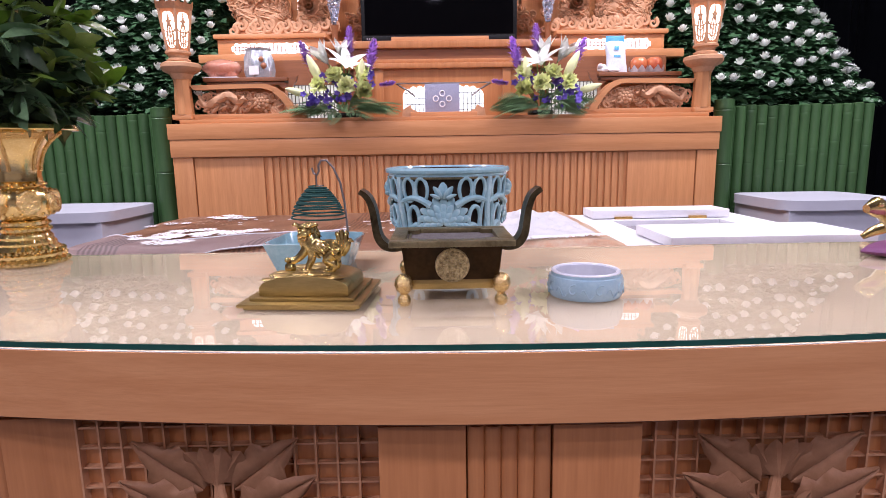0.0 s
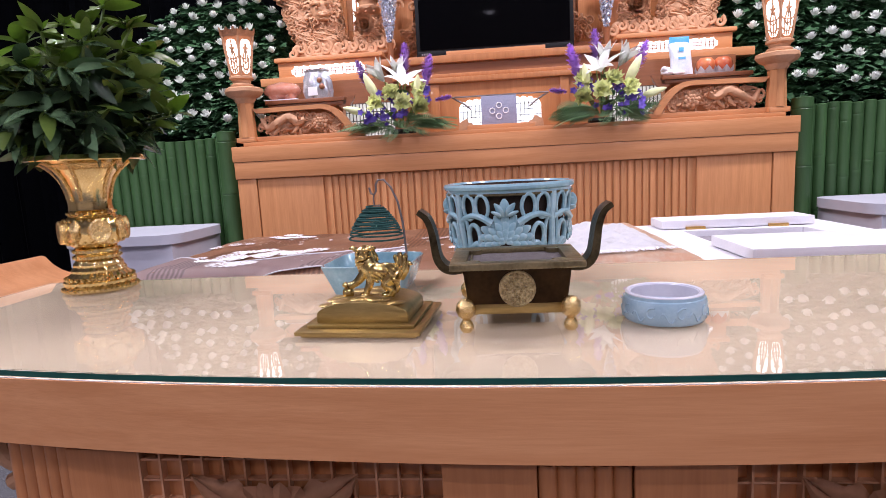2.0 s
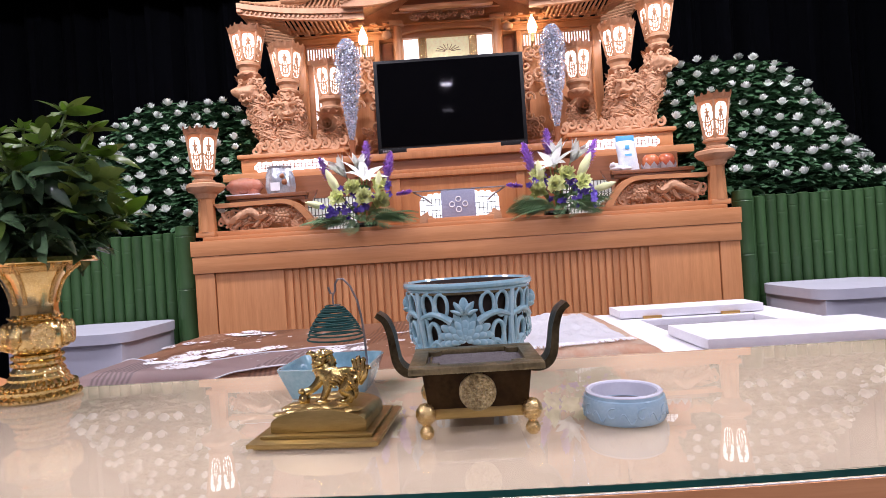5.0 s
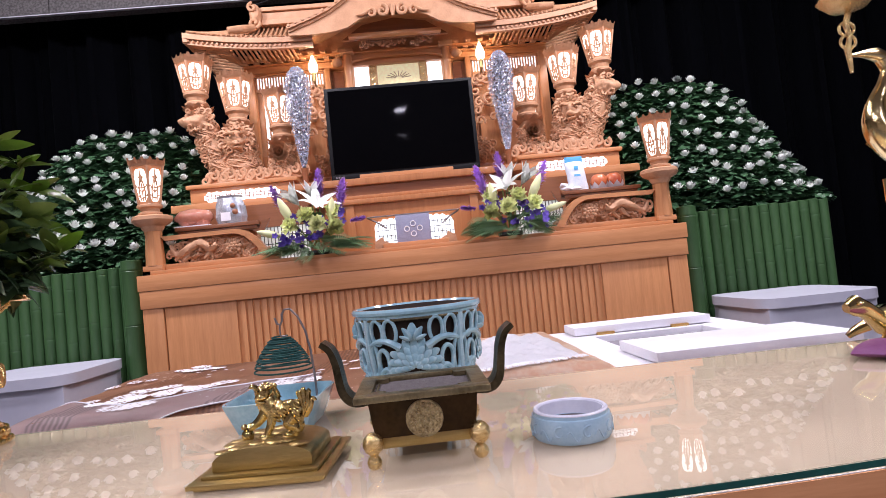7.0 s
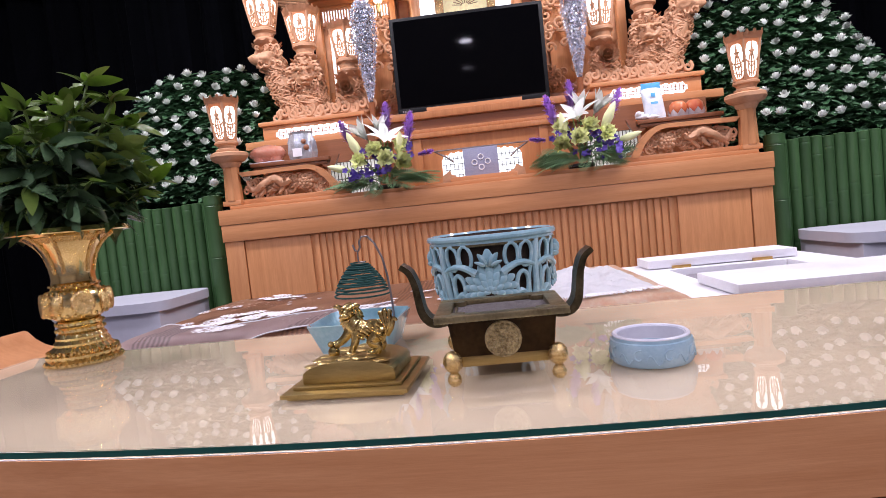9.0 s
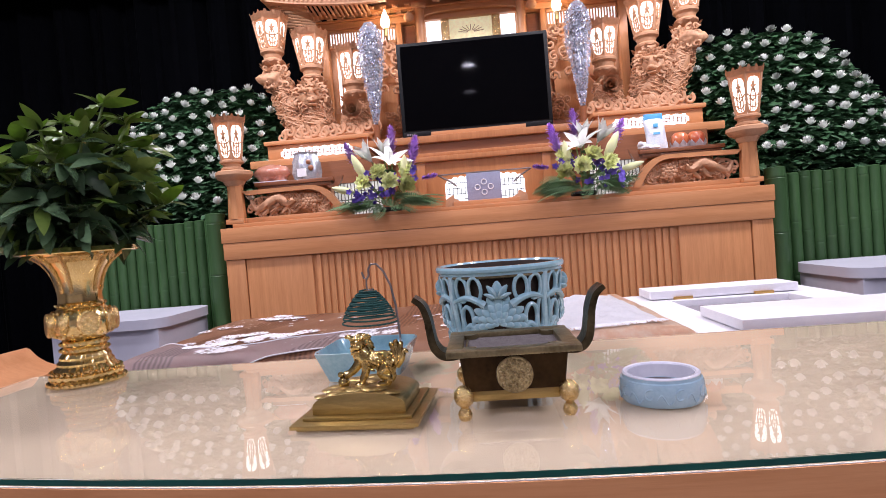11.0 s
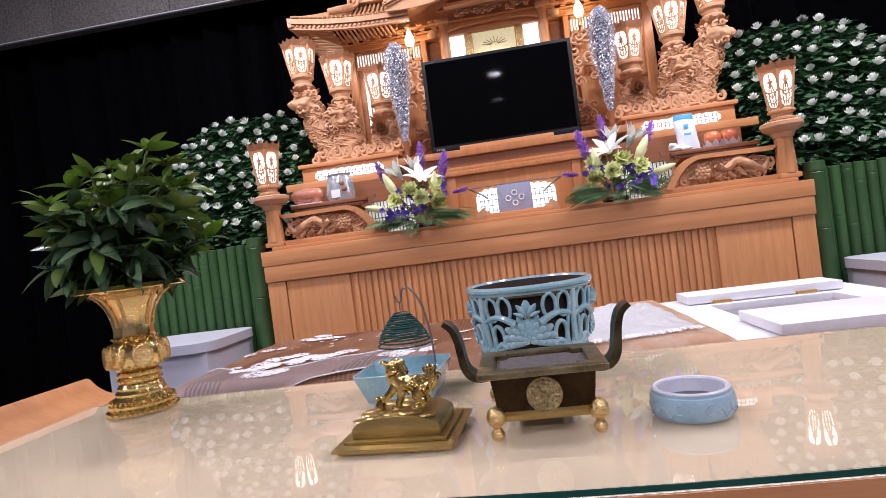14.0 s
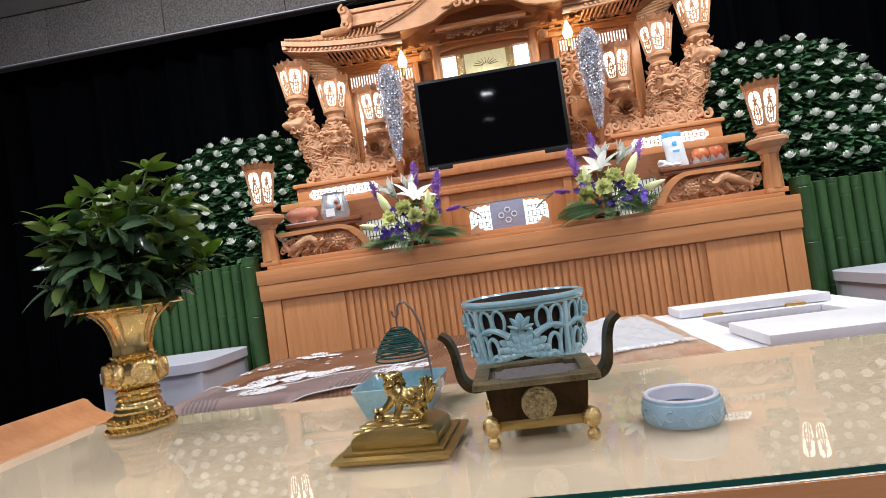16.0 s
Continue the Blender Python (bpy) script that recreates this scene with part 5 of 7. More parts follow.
# curved gable over the porch
up = [(-0.565, 2.312), (-0.50, 2.322), (-0.42, 2.342), (-0.34, 2.372), (-0.28, 2.405), (-0.22, 2.445), (-0.15, 2.478), (-0.075, 2.494), (0, 2.498)]
dn = [(-0.565, 2.285), (-0.50, 2.281), (-0.42, 2.281), (-0.32, 2.288), (-0.25, 2.304), (-0.18, 2.345), (-0.10, 2.372), (-0.05, 2.381), (0, 2.384)]
up = [(x, z + 0.045 * (1 - abs(x) / 0.565) ** 0.6) for x, z in up]
up += [(-x, z) for x, z in up[-2::-1]]
dn += [(-x, z) for x, z in dn[-2::-1]]
part("bargeboard", prism(up + dn[::-1], 3.065, 3.085), WOODC, shrine, "smooth curved bargeboard", bevel=0.002)
part("bargeboard_edge", prism(up + [(x, z - 0.014) for x, z in up[::-1]], 3.056, 3.0648), WOODC, shrine)
part("gable_roof", prism([(x * 1.02, z + 0.013) for x, z in up] + [(x, z + 0.0005) for x, z in up[::-1]], 3.04, 3.36), WOODC, shrine)
for i in range(31):
    x = -0.56 + 1.12 * i / 30
    z = np.interp(x, [p[0] for p in up], [p[1] for p in up])
    part("gable_tile", tube([(x, 3.035, z + 0.016), (x, 3.30, z + 0.016)], 0.008, 6), WOODC, shrine)
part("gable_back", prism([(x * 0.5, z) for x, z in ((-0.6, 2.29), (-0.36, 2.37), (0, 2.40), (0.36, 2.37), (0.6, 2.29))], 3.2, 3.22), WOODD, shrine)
bm = bmesh.new()
for s in (-1, 1):
    tube(swirl(s * 0.055, 2.375, 0.034, 1.3, 3.05, math.pi / 2, 16, s), [0.012 - 0.0004 * q for q in range(17)], 8, bm)
    tube(swirl(s * 0.115, 2.368, 0.025, 1.2, 3.052, math.pi / 2, 16, s), [0.010 - 0.0004 * q for q in range(17)], 8, bm)
    tube([(s * 0.12, 3.052, 2.385), (s * 0.16, 3.053, 2.365), (s * 0.20, 3.055, 2.362)], [0.011, 0.009, 0.003], 8, bm)
tube([(0, 3.05, 2.40), (0, 3.045, 2.34)], [0.018, 0.008], 10, bm)
part("gable_pendant", bm, WOODC, shrine, "carved cloud pendant")

wire = thing("loose_wire", -0.80, 3.50, 2.55, "thin black wire looping above the shrine roof", "wire")
part("cable", tube(smooth_path([(-0.72, 3.5, 2.45), (-0.80, 3.5, 2.53), (-0.86, 3.52, 2.60), (-0.84, 3.54, 2.70), (-0.76, 3.56, 2.74), (-0.74, 3.6, 2.86), (-0.76, 3.7, 2.95)], 5), 0.004, 6), PLASTIC, wire)

# ---- banks of white chrysanthemums ----
def mum_mesh():
    bm = bmesh.new()
    for ring, k, ln, tilt in ((0, 9, 0.032, 22), (1, 9, 0.033, 46), (2, 7, 0.031, 66), (3, 4, 0.028, 82)):
        for i in range(k):
            b = leaf_bm(ln, 0.0165, -0.40, 0.35, 4)
            bmesh.ops.transform(b, verts=b.verts, matrix=pose(0, 0, 0, 0, 0, 360 * i / k + ring * 17) @ pose(0.003, 0, 0.002 * ring, 0, -tilt, 0))
            merge(bm, b)
    return mesh_of(bm, PETW, "flower_head", angle=80)


MUM = mum_mesh()


def add_leaf(bm, p, d, ln, wd, roll, lobed=True):
    """A cheap lobed leaf straight into bm."""
    d = Vector(d).normalized()
    s = d.cross(Vector((0, 0, 1)))
    s = (s.normalized() if s.length > 0.01 else Vector((1, 0, 0)))
    u = s.cross(d)
    s, u = s * math.cos(roll) + u * math.sin(roll), u * math.cos(roll) - s * math.sin(roll)
    prof = ((0, 0.06), (0.22, 0.55), (0.38, 0.38), (0.55, 0.95), (0.72, 0.55), (0.86, 0.60), (1, 0.05)) if lobed else ((0, 0.1), (0.25, 0.75), (0.5, 1.0), (0.75, 0.75), (1, 0.05))
    prev = None
    for t, w in prof:
        c = Vector(p) + d * ln * t - u * ln * 0.35 * t * t
        k = [bm.verts.new(c - s * wd * 0.5 * w + u * wd * 0.12), bm.verts.new(c), bm.verts.new(c + s * wd * 0.5 * w + u * wd * 0.12)]
        if prev:
            bm.faces.new((prev[0], prev[1], k[1], k[0]))
            bm.faces.new((prev[1], prev[2], k[2], k[1]))
        prev = k


def bank(s):
    r2 = random.Random(31 + s)
    ob = thing("flower_bank", s * 1.6, 3.0, 0, "bank of white artificial chrysanthemums with dark green leaves", "flowers", "flower banks")
    part("stepped_frame", bx(*sorted((s * 1.25, s * 1.9)), 2.85, 3.35, 0, 1.12), BLACK, ob)

    def surface(u, v):
        """u along x, v from the front edge up the slope."""
        x = 1.14 + (0.93 + 0.16 * v) * u
        crest = 1.905 if s > 0 else 1.87
        top = crest - 0.66 * max(0, (u - 0.45) / 0.55) ** 2.3
        if u < 0.15:
            top -= 0.10 * (0.15 - u) / 0.15
        return x, 2.76 + 0.50 * v, 1.13 + (top - 1.13) * v ** 0.9
    rows = 8
    for j in range(rows):
        v = (j + 0.45) / rows
        k = 11
        for i in range(k):
            u = (i + (0.5 if j % 2 else 0.05) + r2.uniform(-0.22, 0.22)) / k
            if not 0 <= u <= 1:
                continue
            x, y, z = surface(u, v + r2.uniform(-0.03, 0.03))
            m = Matrix.Translation((s * x, y - 0.035, z + 0.02)) @ pose(0, 0, 0, r2.uniform(2, 26), r2.uniform(-14, 14), r2.uniform(0, 360)) @ Matrix.Scale(r2.uniform(0.86, 1.10), 4)
            placed("flower_head", MUM, m, ob)
    bm = bmesh.new()
    for i in range(5200):
        u, v = r2.random(), r2.random() ** 0.9
        x, y, z = surface(u, v)
        a = r2.uniform(0, 2 * math.pi)
        dep = r2.random() ** 2 * 0.10
        add_leaf(bm, (s * x + r2.uniform(-.01, .01), y + dep, z - dep * 0.6 + r2.uniform(-0.02, 0.012)), (math.cos(a), math.sin(a) - 0.6, r2.uniform(-0.25, 0.55)), r2.uniform(0.045, 0.085), r2.uniform(0.03, 0.05), r2.uniform(-0.6, 0.6))
    tagged(part("foliage", bm, LEAFM, ob, "dense dark green chrysanthemum leaves", smooth=False), kind="stuff")
    # added leaf-coloured core that closes the bank behind the foliage
    bm = bmesh.new()
    g = []
    for i in range(15):
        row = []
        for j in range(9):
            x, y, z = surface(i / 14, j / 8)
            row.append(bm.verts.new((s * x, y + 0.11, z - 0.05)))
        g.append(row)
    for a, b in zip(g, g[1:]):
        for j in range(8):
            bm.faces.new((a[j], b[j], b[j + 1], a[j + 1]))
    bmesh.ops.solidify(bm, geom=bm.faces[:], thickness=0.01)
    part("core_sheet", bm, LEAFM, ob)


bank(-1)
bank(1)

# ---- flower arrangements on the ledge ----
def lily_bm(openness, size):
    bm = bmesh.new()
    for i in range(6):
        b = leaf_bm(size, size * (0.36 if i % 2 else 0.30), 0.55 * openness, 0.35, 7)
        bmesh.ops.transform(b, verts=b.verts, matrix=pose(0, 0, 0, 0, 0, 60 * i) @ pose(0.002, 0, 0, 0, -(82 - 46 * openness), 0))
        merge(bm, b)
    for i in range(6):
        a = radians(60 * i + 30)
        tube([(0, 0, 0.01), (0.006 * math.cos(a), 0.006 * math.sin(a), size * 0.6)], 0.0009, 5, bm)
    return bm


def bud_bm(size):
    return lathe([(0.003, 0), (size * 0.13, size * 0.25), (size * 0.15, size * 0.55), (size * 0.09, size * 0.85), (0.002, size)], 12, lobe=lambda a, h: 1 + 0.10 * math.cos(3 * a))


def ruffle_bm(size):
    bm = bmesh.new()
    r2 = random.Random(4)
    for ring, k, tilt in ((0, 12, 12), (1, 11, 36), (2, 9, 58), (3, 6, 78)):
        for i in range(k):
            b = leaf_bm(size * (1 - 0.12 * ring), size * 0.55, -0.2, 0.15, 4, 0.45)
            for v in b.verts:
                v.co.z += 0.22 * size * math.sin(v.co.y * 300 + i * 2.1) * (v.co.x / size)
            bmesh.ops.transform(b, verts=b.verts, matrix=pose(0, 0, 0.002 * ring, 0, 0, 360 * i / k + 23 * ring) @ pose(0, 0, 0, r2.uniform(-28, 28), -tilt + r2.uniform(-14, 14), 0))
            merge(bm, b)
    return bm


def spike_bm(length, r, seed):
    bm = tube([(0, 0, 0), (0, 0, length)], 0.002, 6)
    r2 = random.Random(seed)
    for i in range(230):
        t = i / 230
        a = i * 2.4
        rr = r * (0.75 + 0.4 * math.sin(math.pi * min(1, t * 1.05))) * (1 if t < 0.9 else 0.7)
        b = leaf_bm(rr * 1.12, rr * 0.42, -0.4, 0.3, 2)
        bmesh.ops.transform(b, verts=b.verts, matrix=Matrix.Translation((0, 0, length * t)) @ pose(0, 0, 0, 0, 0, math.degrees(a)) @ pose(0, 0, 0, 0, -r2.uniform(-15, 55), 0))
        merge(bm, b)
    return bm


def small_bm(size):
    bm = bmesh.new()
    for i in range(5):
        b = leaf_bm(size, size * 0.75, 0.1, 0.2, 3)
        bmesh.ops.transform(b, verts=b.verts, matrix=pose(0, 0, 0, 0, 0, 72 * i) @ pose(0, 0, 0, 0, -25, 0))
        merge(bm, b)
    return bm


def fern_bm(length):
    bm = tube([(length * t, 0, -0.30 * length * t * t) for t in [i / 8 for i in range(9)]], 0.0012, 5)
    k = 13
    for i in range(1, k + 1):
        t = i / (k + 1)
        for sd in (-1, 1):
            ln = length * 0.25 * math.sin(math.pi * (0.18 + 0.80 * t)) + 0.006
            p = Vector((length * t, 0, -0.30 * length * t * t))
            add_leaf(bm, p, (0.75, sd, 0.12), ln, ln * 0.15, 0.0, False)
    return bm


LILY = mesh_of(lily_bm(0.72, 0.092), PETW, "lily_flower", angle=80)
LILYH = mesh_of(lily_bm(0.25, 0.095), PETW, "lily_flower", angle=80)
BUD = mesh_of(bud_bm(0.10), PETG, "lily_bud", angle=60)
CARN = mesh_of(ruffle_bm(0.046), PETG, "carnation", angle=80)
SPIKE = [mesh_of(spike_bm(0.13, 0.0215, q), PETP, "liatris_spike", angle=80) for q in (1, 2)]
VIO = mesh_of(small_bm(0.017), PETB, "delphinium_floret", angle=80)
FERNM = mesh_of(fern_bm(0.135), FERN, "fern_frond", angle=80)
BROAD = mesh_of(leaf_bm(0.085, 0.034, 0.3, 0.25), FERN, "broad_leaf", angle=80)


def arrangement(s):
    x0 = s * 0.44
    r2 = random.Random(50 + s)
    ob = thing("flower_arrangement", x0, 2.62, 1.068, "arrangement of white lilies, lime carnations and violet liatris with ferns", "flowers", "ledge flower arrangements")
    part("container", lathe([(0.05, 1.0685), (0.06, 1.08), (0.055, 1.092)], 24, x0, 2.63), PLASTIC, ob, "low dark bowl")

    def flower(me, name, dx, z, dy, d, sc=1.0, stem=True, roll=0):
        dx, z, sc = dx * 1.08, 1.10 + (z - 1.10) * 1.06, sc * 1.16
        p = Vector((x0 + s * dx, 2.62 + dy, z))
        q = Vector((s * d[0], d[1], d[2])).to_track_quat("Z", "Y").to_matrix().to_4x4()
        placed(name, me, Matrix.Translation(p) @ q @ pose(0, 0, 0, 0, 0, roll) @ Matrix.Scale(sc, 4), ob)
        if stem:
            part("stem", tube([(x0 + s * dx * 0.1, 2.62, 1.10), (x0 + s * dx * 0.6, 2.62 + dy * 0.5, 1.10 + (z - 1.10) * 0.6), p], 0.0028, 6), STEM, ob)
    # s > 0 mirrors the inward side, so dx points outward
    flower(LILY, "lily_flower", -0.02, 1.262, -0.11, (-0.30, -0.50, 0.8), 1.05, roll=20)
    flower(LILYH, "lily_flower", 0.055, 1.285, -0.06, (0.55, -0.35, 0.85), 1.05)
    flower(LILYH, "lily_flower", 0.005, 1.30, -0.04, (-0.05, -0.25, 1.0), 0.95)
    flower(BUD, "lily_bud", 0.075, 1.20, -0.09, (0.40, -0.30, 0.9), 1.2)
    flower(BUD, "lily_bud", 0.13, 1.16, -0.08, (1.0, -0.5, 0.28), 0.95)
    flower(BUD, "lily_bud", -0.075, 1.19, -0.12, (-0.15, -0.3, 0.9), 1.0)
    for dx, z, dy, d in ((-0.03, 1.185, -0.15, (-0.1, -1, 0.4)), (0.075, 1.19, -0.13, (0.4, -0.9, 0.4)), (-0.085, 1.235, -0.09, (-0.4, -0.8, 0.6)), (0.015, 1.225, -0.13, (0.1, -0.9, 0.6)), (-0.09, 1.17, -0.13, (-0.5, -0.9, 0.3))):
        flower(CARN, "carnation", dx, z, dy - 0.03, d, 0.88)
    flower(SPIKE[0], "liatris_spike", -0.10, 1.225, -0.09, (-0.28, -0.2, 1), 1.05)
    flower(SPIKE[1], "liatris_spike", -0.025, 1.30, -0.02, (-0.05, -0.1, 1), 0.95)
    flower(SPIKE[0], "liatris_spike", 0.115, 1.25, -0.03, (0.42, -0.1, 1), 0.95)
    flower(SPIKE[1], "liatris_spike", -0.145, 1.20, -0.06, (-1, -0.3, 0.12), 0.5, False)
    for i in range(44):
        c = r2.choice(((-0.02, 1.145), (0.03, 1.20), (0.12, 1.13), (-0.06, 1.20), (0.10, 1.16), (-0.12, 1.21), (0.045, 1.135)))
        d = (r2.uniform(-0.6, 0.6), -1, r2.uniform(-0.2, 0.7))
        flower(VIO, "delphinium_floret", c[0] + r2.gauss(0, 0.014), c[1] + r2.gauss(0, 0.016), -0.145 + r2.uniform(-0.03, 0.03), d, r2.uniform(0.6, 1.0), False, r2.uniform(0, 72))
    for i in range(20):
        a = r2.uniform(-0.2, math.pi + 0.2)
        z = r2.uniform(1.085, 1.14)
        d = Vector((s * -math.cos(a) * 1.3, -math.sin(a) * 0.8 - 0.1, r2.uniform(-0.35, 0.40)))
        placed("fern_frond", FERNM, aim((x0 + s * 0.01 + d.x * 0.05, 2.545 + d.y * 0.03, z), d, r2.uniform(-50, 50), r2.uniform(0.62, 1.0)), ob)
    for i in range(6):     # fronds that hang over the ledge's front
        d = Vector((r2.uniform(-0.9, 0.9), -0.8, r2.uniform(-0.35, 0.05)))
        placed("fern_frond", FERNM, aim((x0 + r2.uniform(-0.09, 0.09), 2.50, r2.uniform(1.09, 1.13)), d, r2.uniform(-35, 35), r2.uniform(0.55, 0.85)), ob)
    for i in range(20):     # long fronds to both sides along the ledge
        w = -s if i % 3 else s
        placed("fern_frond", FERNM, aim((x0 + w * r2.uniform(0.02, 0.10), 2.54 + r2.uniform(-0.02, 0.03), r2.uniform(1.095, 1.125)), (w, r2.uniform(-0.55, 0.15), r2.uniform(0.0, 0.35)), r2.uniform(-75, 75), r2.uniform(0.95, 1.35)), ob)
    for i in range(16):
        a = r2.uniform(0, math.pi)
        placed("broad_leaf", BROAD, aim((x0 + r2.uniform(-0.05, 0.05), 2.555, r2.uniform(1.11, 1.25)), (math.cos(a), -math.sin(a), r2.uniform(-0.1, 0.8)), r2.uniform(-40, 40), r2.uniform(0.6, 0.95)), ob)


arrangement(-1)
arrangement(1)


# ---- offering shelves and what stands on them ----
def shelf(s):
    ob = thing("offering_shelf", s * 0.88, 2.69, 1.05, "dark reddish wooden offering shelf behind the carved wing", "shelf", "offering shelves")
    x0, x1 = sorted((s * 0.70, s * 1.075))
    part("board", bx(x0, x1, 2.63, 2.757, 1.238, 1.256), WOODD, ob, bevel=0.003)
    part("moulding", bx(x0 + 0.012, x1 - 0.012, 2.638, 2.757, 1.221, 1.2378), WOODD, ob, bevel=0.004)
    part("corner_bracket", prism([(s * 0.70, 1.2208), (s * 0.69, 1.256), (s * 0.655, 1.262), (s * 0.665, 1.235), (s * 0.70, 1.19), (s * 0.74, 1.2208)], 2.64, 2.66), WOODD, ob, bevel=0.002)
    part("support", bx(x0 + 0.03, x1 - 0.03, 2.70, 2.757, 1.0505, 1.2208), WOODZ, ob)


shelf(-1)
shelf(1)
SZ = 1.2565


def fruit_bm(x, y, z, r, squash=0.86):
    return lathe([(r * 0.25, 0.02 * r), (r * 0.62, 0.0), (r * 0.92, 0.38 * r), (r, 0.85 * r), (r * 0.90, 1.32 * r), (r * 0.6, 1.62 * r), (r * 0.25, 1.66 * r), (r * 0.06, 1.5 * r)], 22, x, y, z, lobe=lambda a, h: 1 + 0.02 * math.cos(5 * a))


pk = thing("fruit_pack", -1.005, 2.69, SZ, "film-wrapped pack of orange-red fruit on the offering shelf", "fruit pack")
for dx in (-0.034, 0.034):
    part("fruit", fruit_bm(-1.005 + dx, 2.69, SZ + 0.006, 0.040), PEACH, pk)
part("tray", bx(-1.085, -0.925, 2.645, 2.735, SZ + 0.0003, SZ + 0.006), WHITE, pk, bevel=0.002)
part("film", ball((-1.005, 2.69, SZ + 0.047), (0.088, 0.05, 0.040), sub=3, rough=0.008, freq=40), PEACH, pk, "shiny pink film")
bag = thing("gift_bag", -0.835, 2.685, SZ, "clear crinkled film bag with a white card and sweets", "gift bag")
bm = lathe([(0.062, 0), (0.068, 0.03), (0.064, 0.08), (0.052, 0.118), (0.058, 0.128)], 26, -0.835, 2.685, SZ + 0.0005, lobe=lambda a, h: 1 + 0.09 * math.sin(7 * a + 30 * h) + 0.05 * math.sin(13 * a), sy=0.65)
part("film_bag", bm, FOIL, bag, "crinkled transparent film", angle=25)
part("card", bx(-0.868, -0.825, 2.636, 2.639, SZ + 0.012, SZ + 0.05), WHITE, bag, "white paper card")
part("sweet", ball((-0.802, 2.637, SZ + 0.05), (0.014, 0.008, 0.014), sub=2), WOODD, bag)
part("sweet", ball((-0.812, 2.636, SZ + 0.078), (0.012, 0.007, 0.012), sub=2), WOODD, bag)

rice = thing("snack_packet", 0.80, 2.69, SZ, "upright white snack packet with a blue top", "packet")
bm = bmesh.new()
rows = []
for i in range(15):
    t = i / 14
    row = []
    w, d = 0.048 - 0.003 * math.sin(math.pi * t), 0.024 * math.sin(math.pi * min(1, 0.25 + 0.75 * t)) ** 0.7 + 0.0015
    for k in range(24):
        a = 2 * math.pi * k / 24
        kk = 1 + 0.05 * noise.noise((a * 2, t * 9, 2))
        row.append(bm.verts.new((0.80 - 0.016 * t + w * kk * math.cos(a), 2.69 + d * kk * math.sin(a), SZ + 0.0005 + 0.148 * t)))
    rows.append(row)
for a, b in zip(rows, rows[1:]):
    for k in range(24):
        bm.faces.new((a[k], a[(k + 1) % 24], b[(k + 1) % 24], b[k]))
bm.faces.new(rows[0])
bm.faces.new(rows[-1])
part("bag", bm, PACK, rice, "crinkled white plastic", angle=60)
part("top_seal", bx(0.743, 0.827, 2.685, 2.693, SZ + 0.138, SZ + 0.166), BLUEP, rice, "bright blue sealed top", bevel=0.002)
part("print_bar", bx(0.778, 0.798, 2.6655, 2.6675, SZ + 0.100, SZ + 0.118), BLUEP, rice, "blue printed mark", bevel=0.0005)
part("print_bar", bx(0.776, 0.806, 2.6645, 2.6665, SZ + 0.068, SZ + 0.078), BLUEP, rice)
ap = thing("apple_plate", 0.935, 2.69, SZ, "red apples wrapped in white zigzag paper", "apples")
for dx in (-0.036, 0.036):
    part("apple", fruit_bm(0.935 + dx, 2.69, SZ + 0.004, 0.040), RED, ap)
for dx in (-0.036, 0.036):
    bm = bmesh.new()
    lo, hi = [], []
    for k in range(32):
        a = 2 * math.pi * k / 32
        hgt = 0.030 if k % 4 == 0 else (0.008 if k % 4 == 2 else 0.019)
        lo.append(bm.verts.new((0.935 + dx + 0.036 * math.cos(a), 2.69 + 0.036 * math.sin(a), SZ + 0.001)))
        hi.append(bm.verts.new((0.935 + dx + 0.0445 * math.cos(a), 2.69 + 0.0445 * math.sin(a), SZ + 0.004 + hgt)))
    for k in range(32):
        bm.faces.new((lo[k], lo[(k + 1) % 32], hi[(k + 1) % 32], hi[k]))
    bmesh.ops.solidify(bm, geom=bm.faces[:], thickness=0.001)
    part("paper_cup", bm, WHITE, ap, "white zigzag paper cup", smooth=False)
bm = bmesh.new()
for c, r in (((0.735, 2.67, SZ + 0.014), (0.03, 0.025, 0.014)), ((0.72, 2.665, SZ + 0.028), (0.02, 0.02, 0.014)), ((0.775, 2.655, SZ + 0.009), (0.026, 0.016, 0.009))):
    ball(c, r, bm, 3, 0.007, 60)
solo("crumpled_paper", bm, WHITE, "crumpled white paper on the offering shelf", "paper", angle=25)

# ---- gilt vase with evergreen branches ----
VX, VY, TZ = -0.779, 1.0, 0.7302
vase = thing("gilt_vase", VX, VY, TZ, "tall polished gold altar vase with a flared lobed mouth", "vase")
part("foot", lathe([(0.064, 0), (0.069, 0.003), (0.069, 0.008), (0.062, 0.011), (0.065, 0.015), (0.065, 0.019), (0.057, 0.023), (0.057, 0.027), (0.049, 0.034), (0.050, 0.038), (0.044, 0.044), (0.045, 0.048), (0.039, 0.055)], 144, VX, VY, TZ, lobe=lambda a, h: 1 + 0.022 * math.cos(24 * a)), GOLD, vase)
bm = lathe([(0.039, 0.0552), (0.043, 0.058), (0.043, 0.063), (0.038, 0.066), (0.042, 0.069), (0.042, 0.074), (0.037, 0.077)], 48, VX, VY, TZ)
part("ringed_stem", bm, GOLD, vase)
part("belly", lathe([(0.037, 0.0772), (0.048, 0.085), (0.056, 0.096), (0.058, 0.107), (0.056, 0.118), (0.048, 0.129), (0.042, 0.134), (0.045, 0.138), (0.040, 0.143)], 96, VX, VY, TZ, lobe=lambda a, h: 1 + 0.045 * math.cos(8 * a) * max(0, 1 - abs(h - 0.107) / 0.028)), GOLD, vase)
MA = -0.76


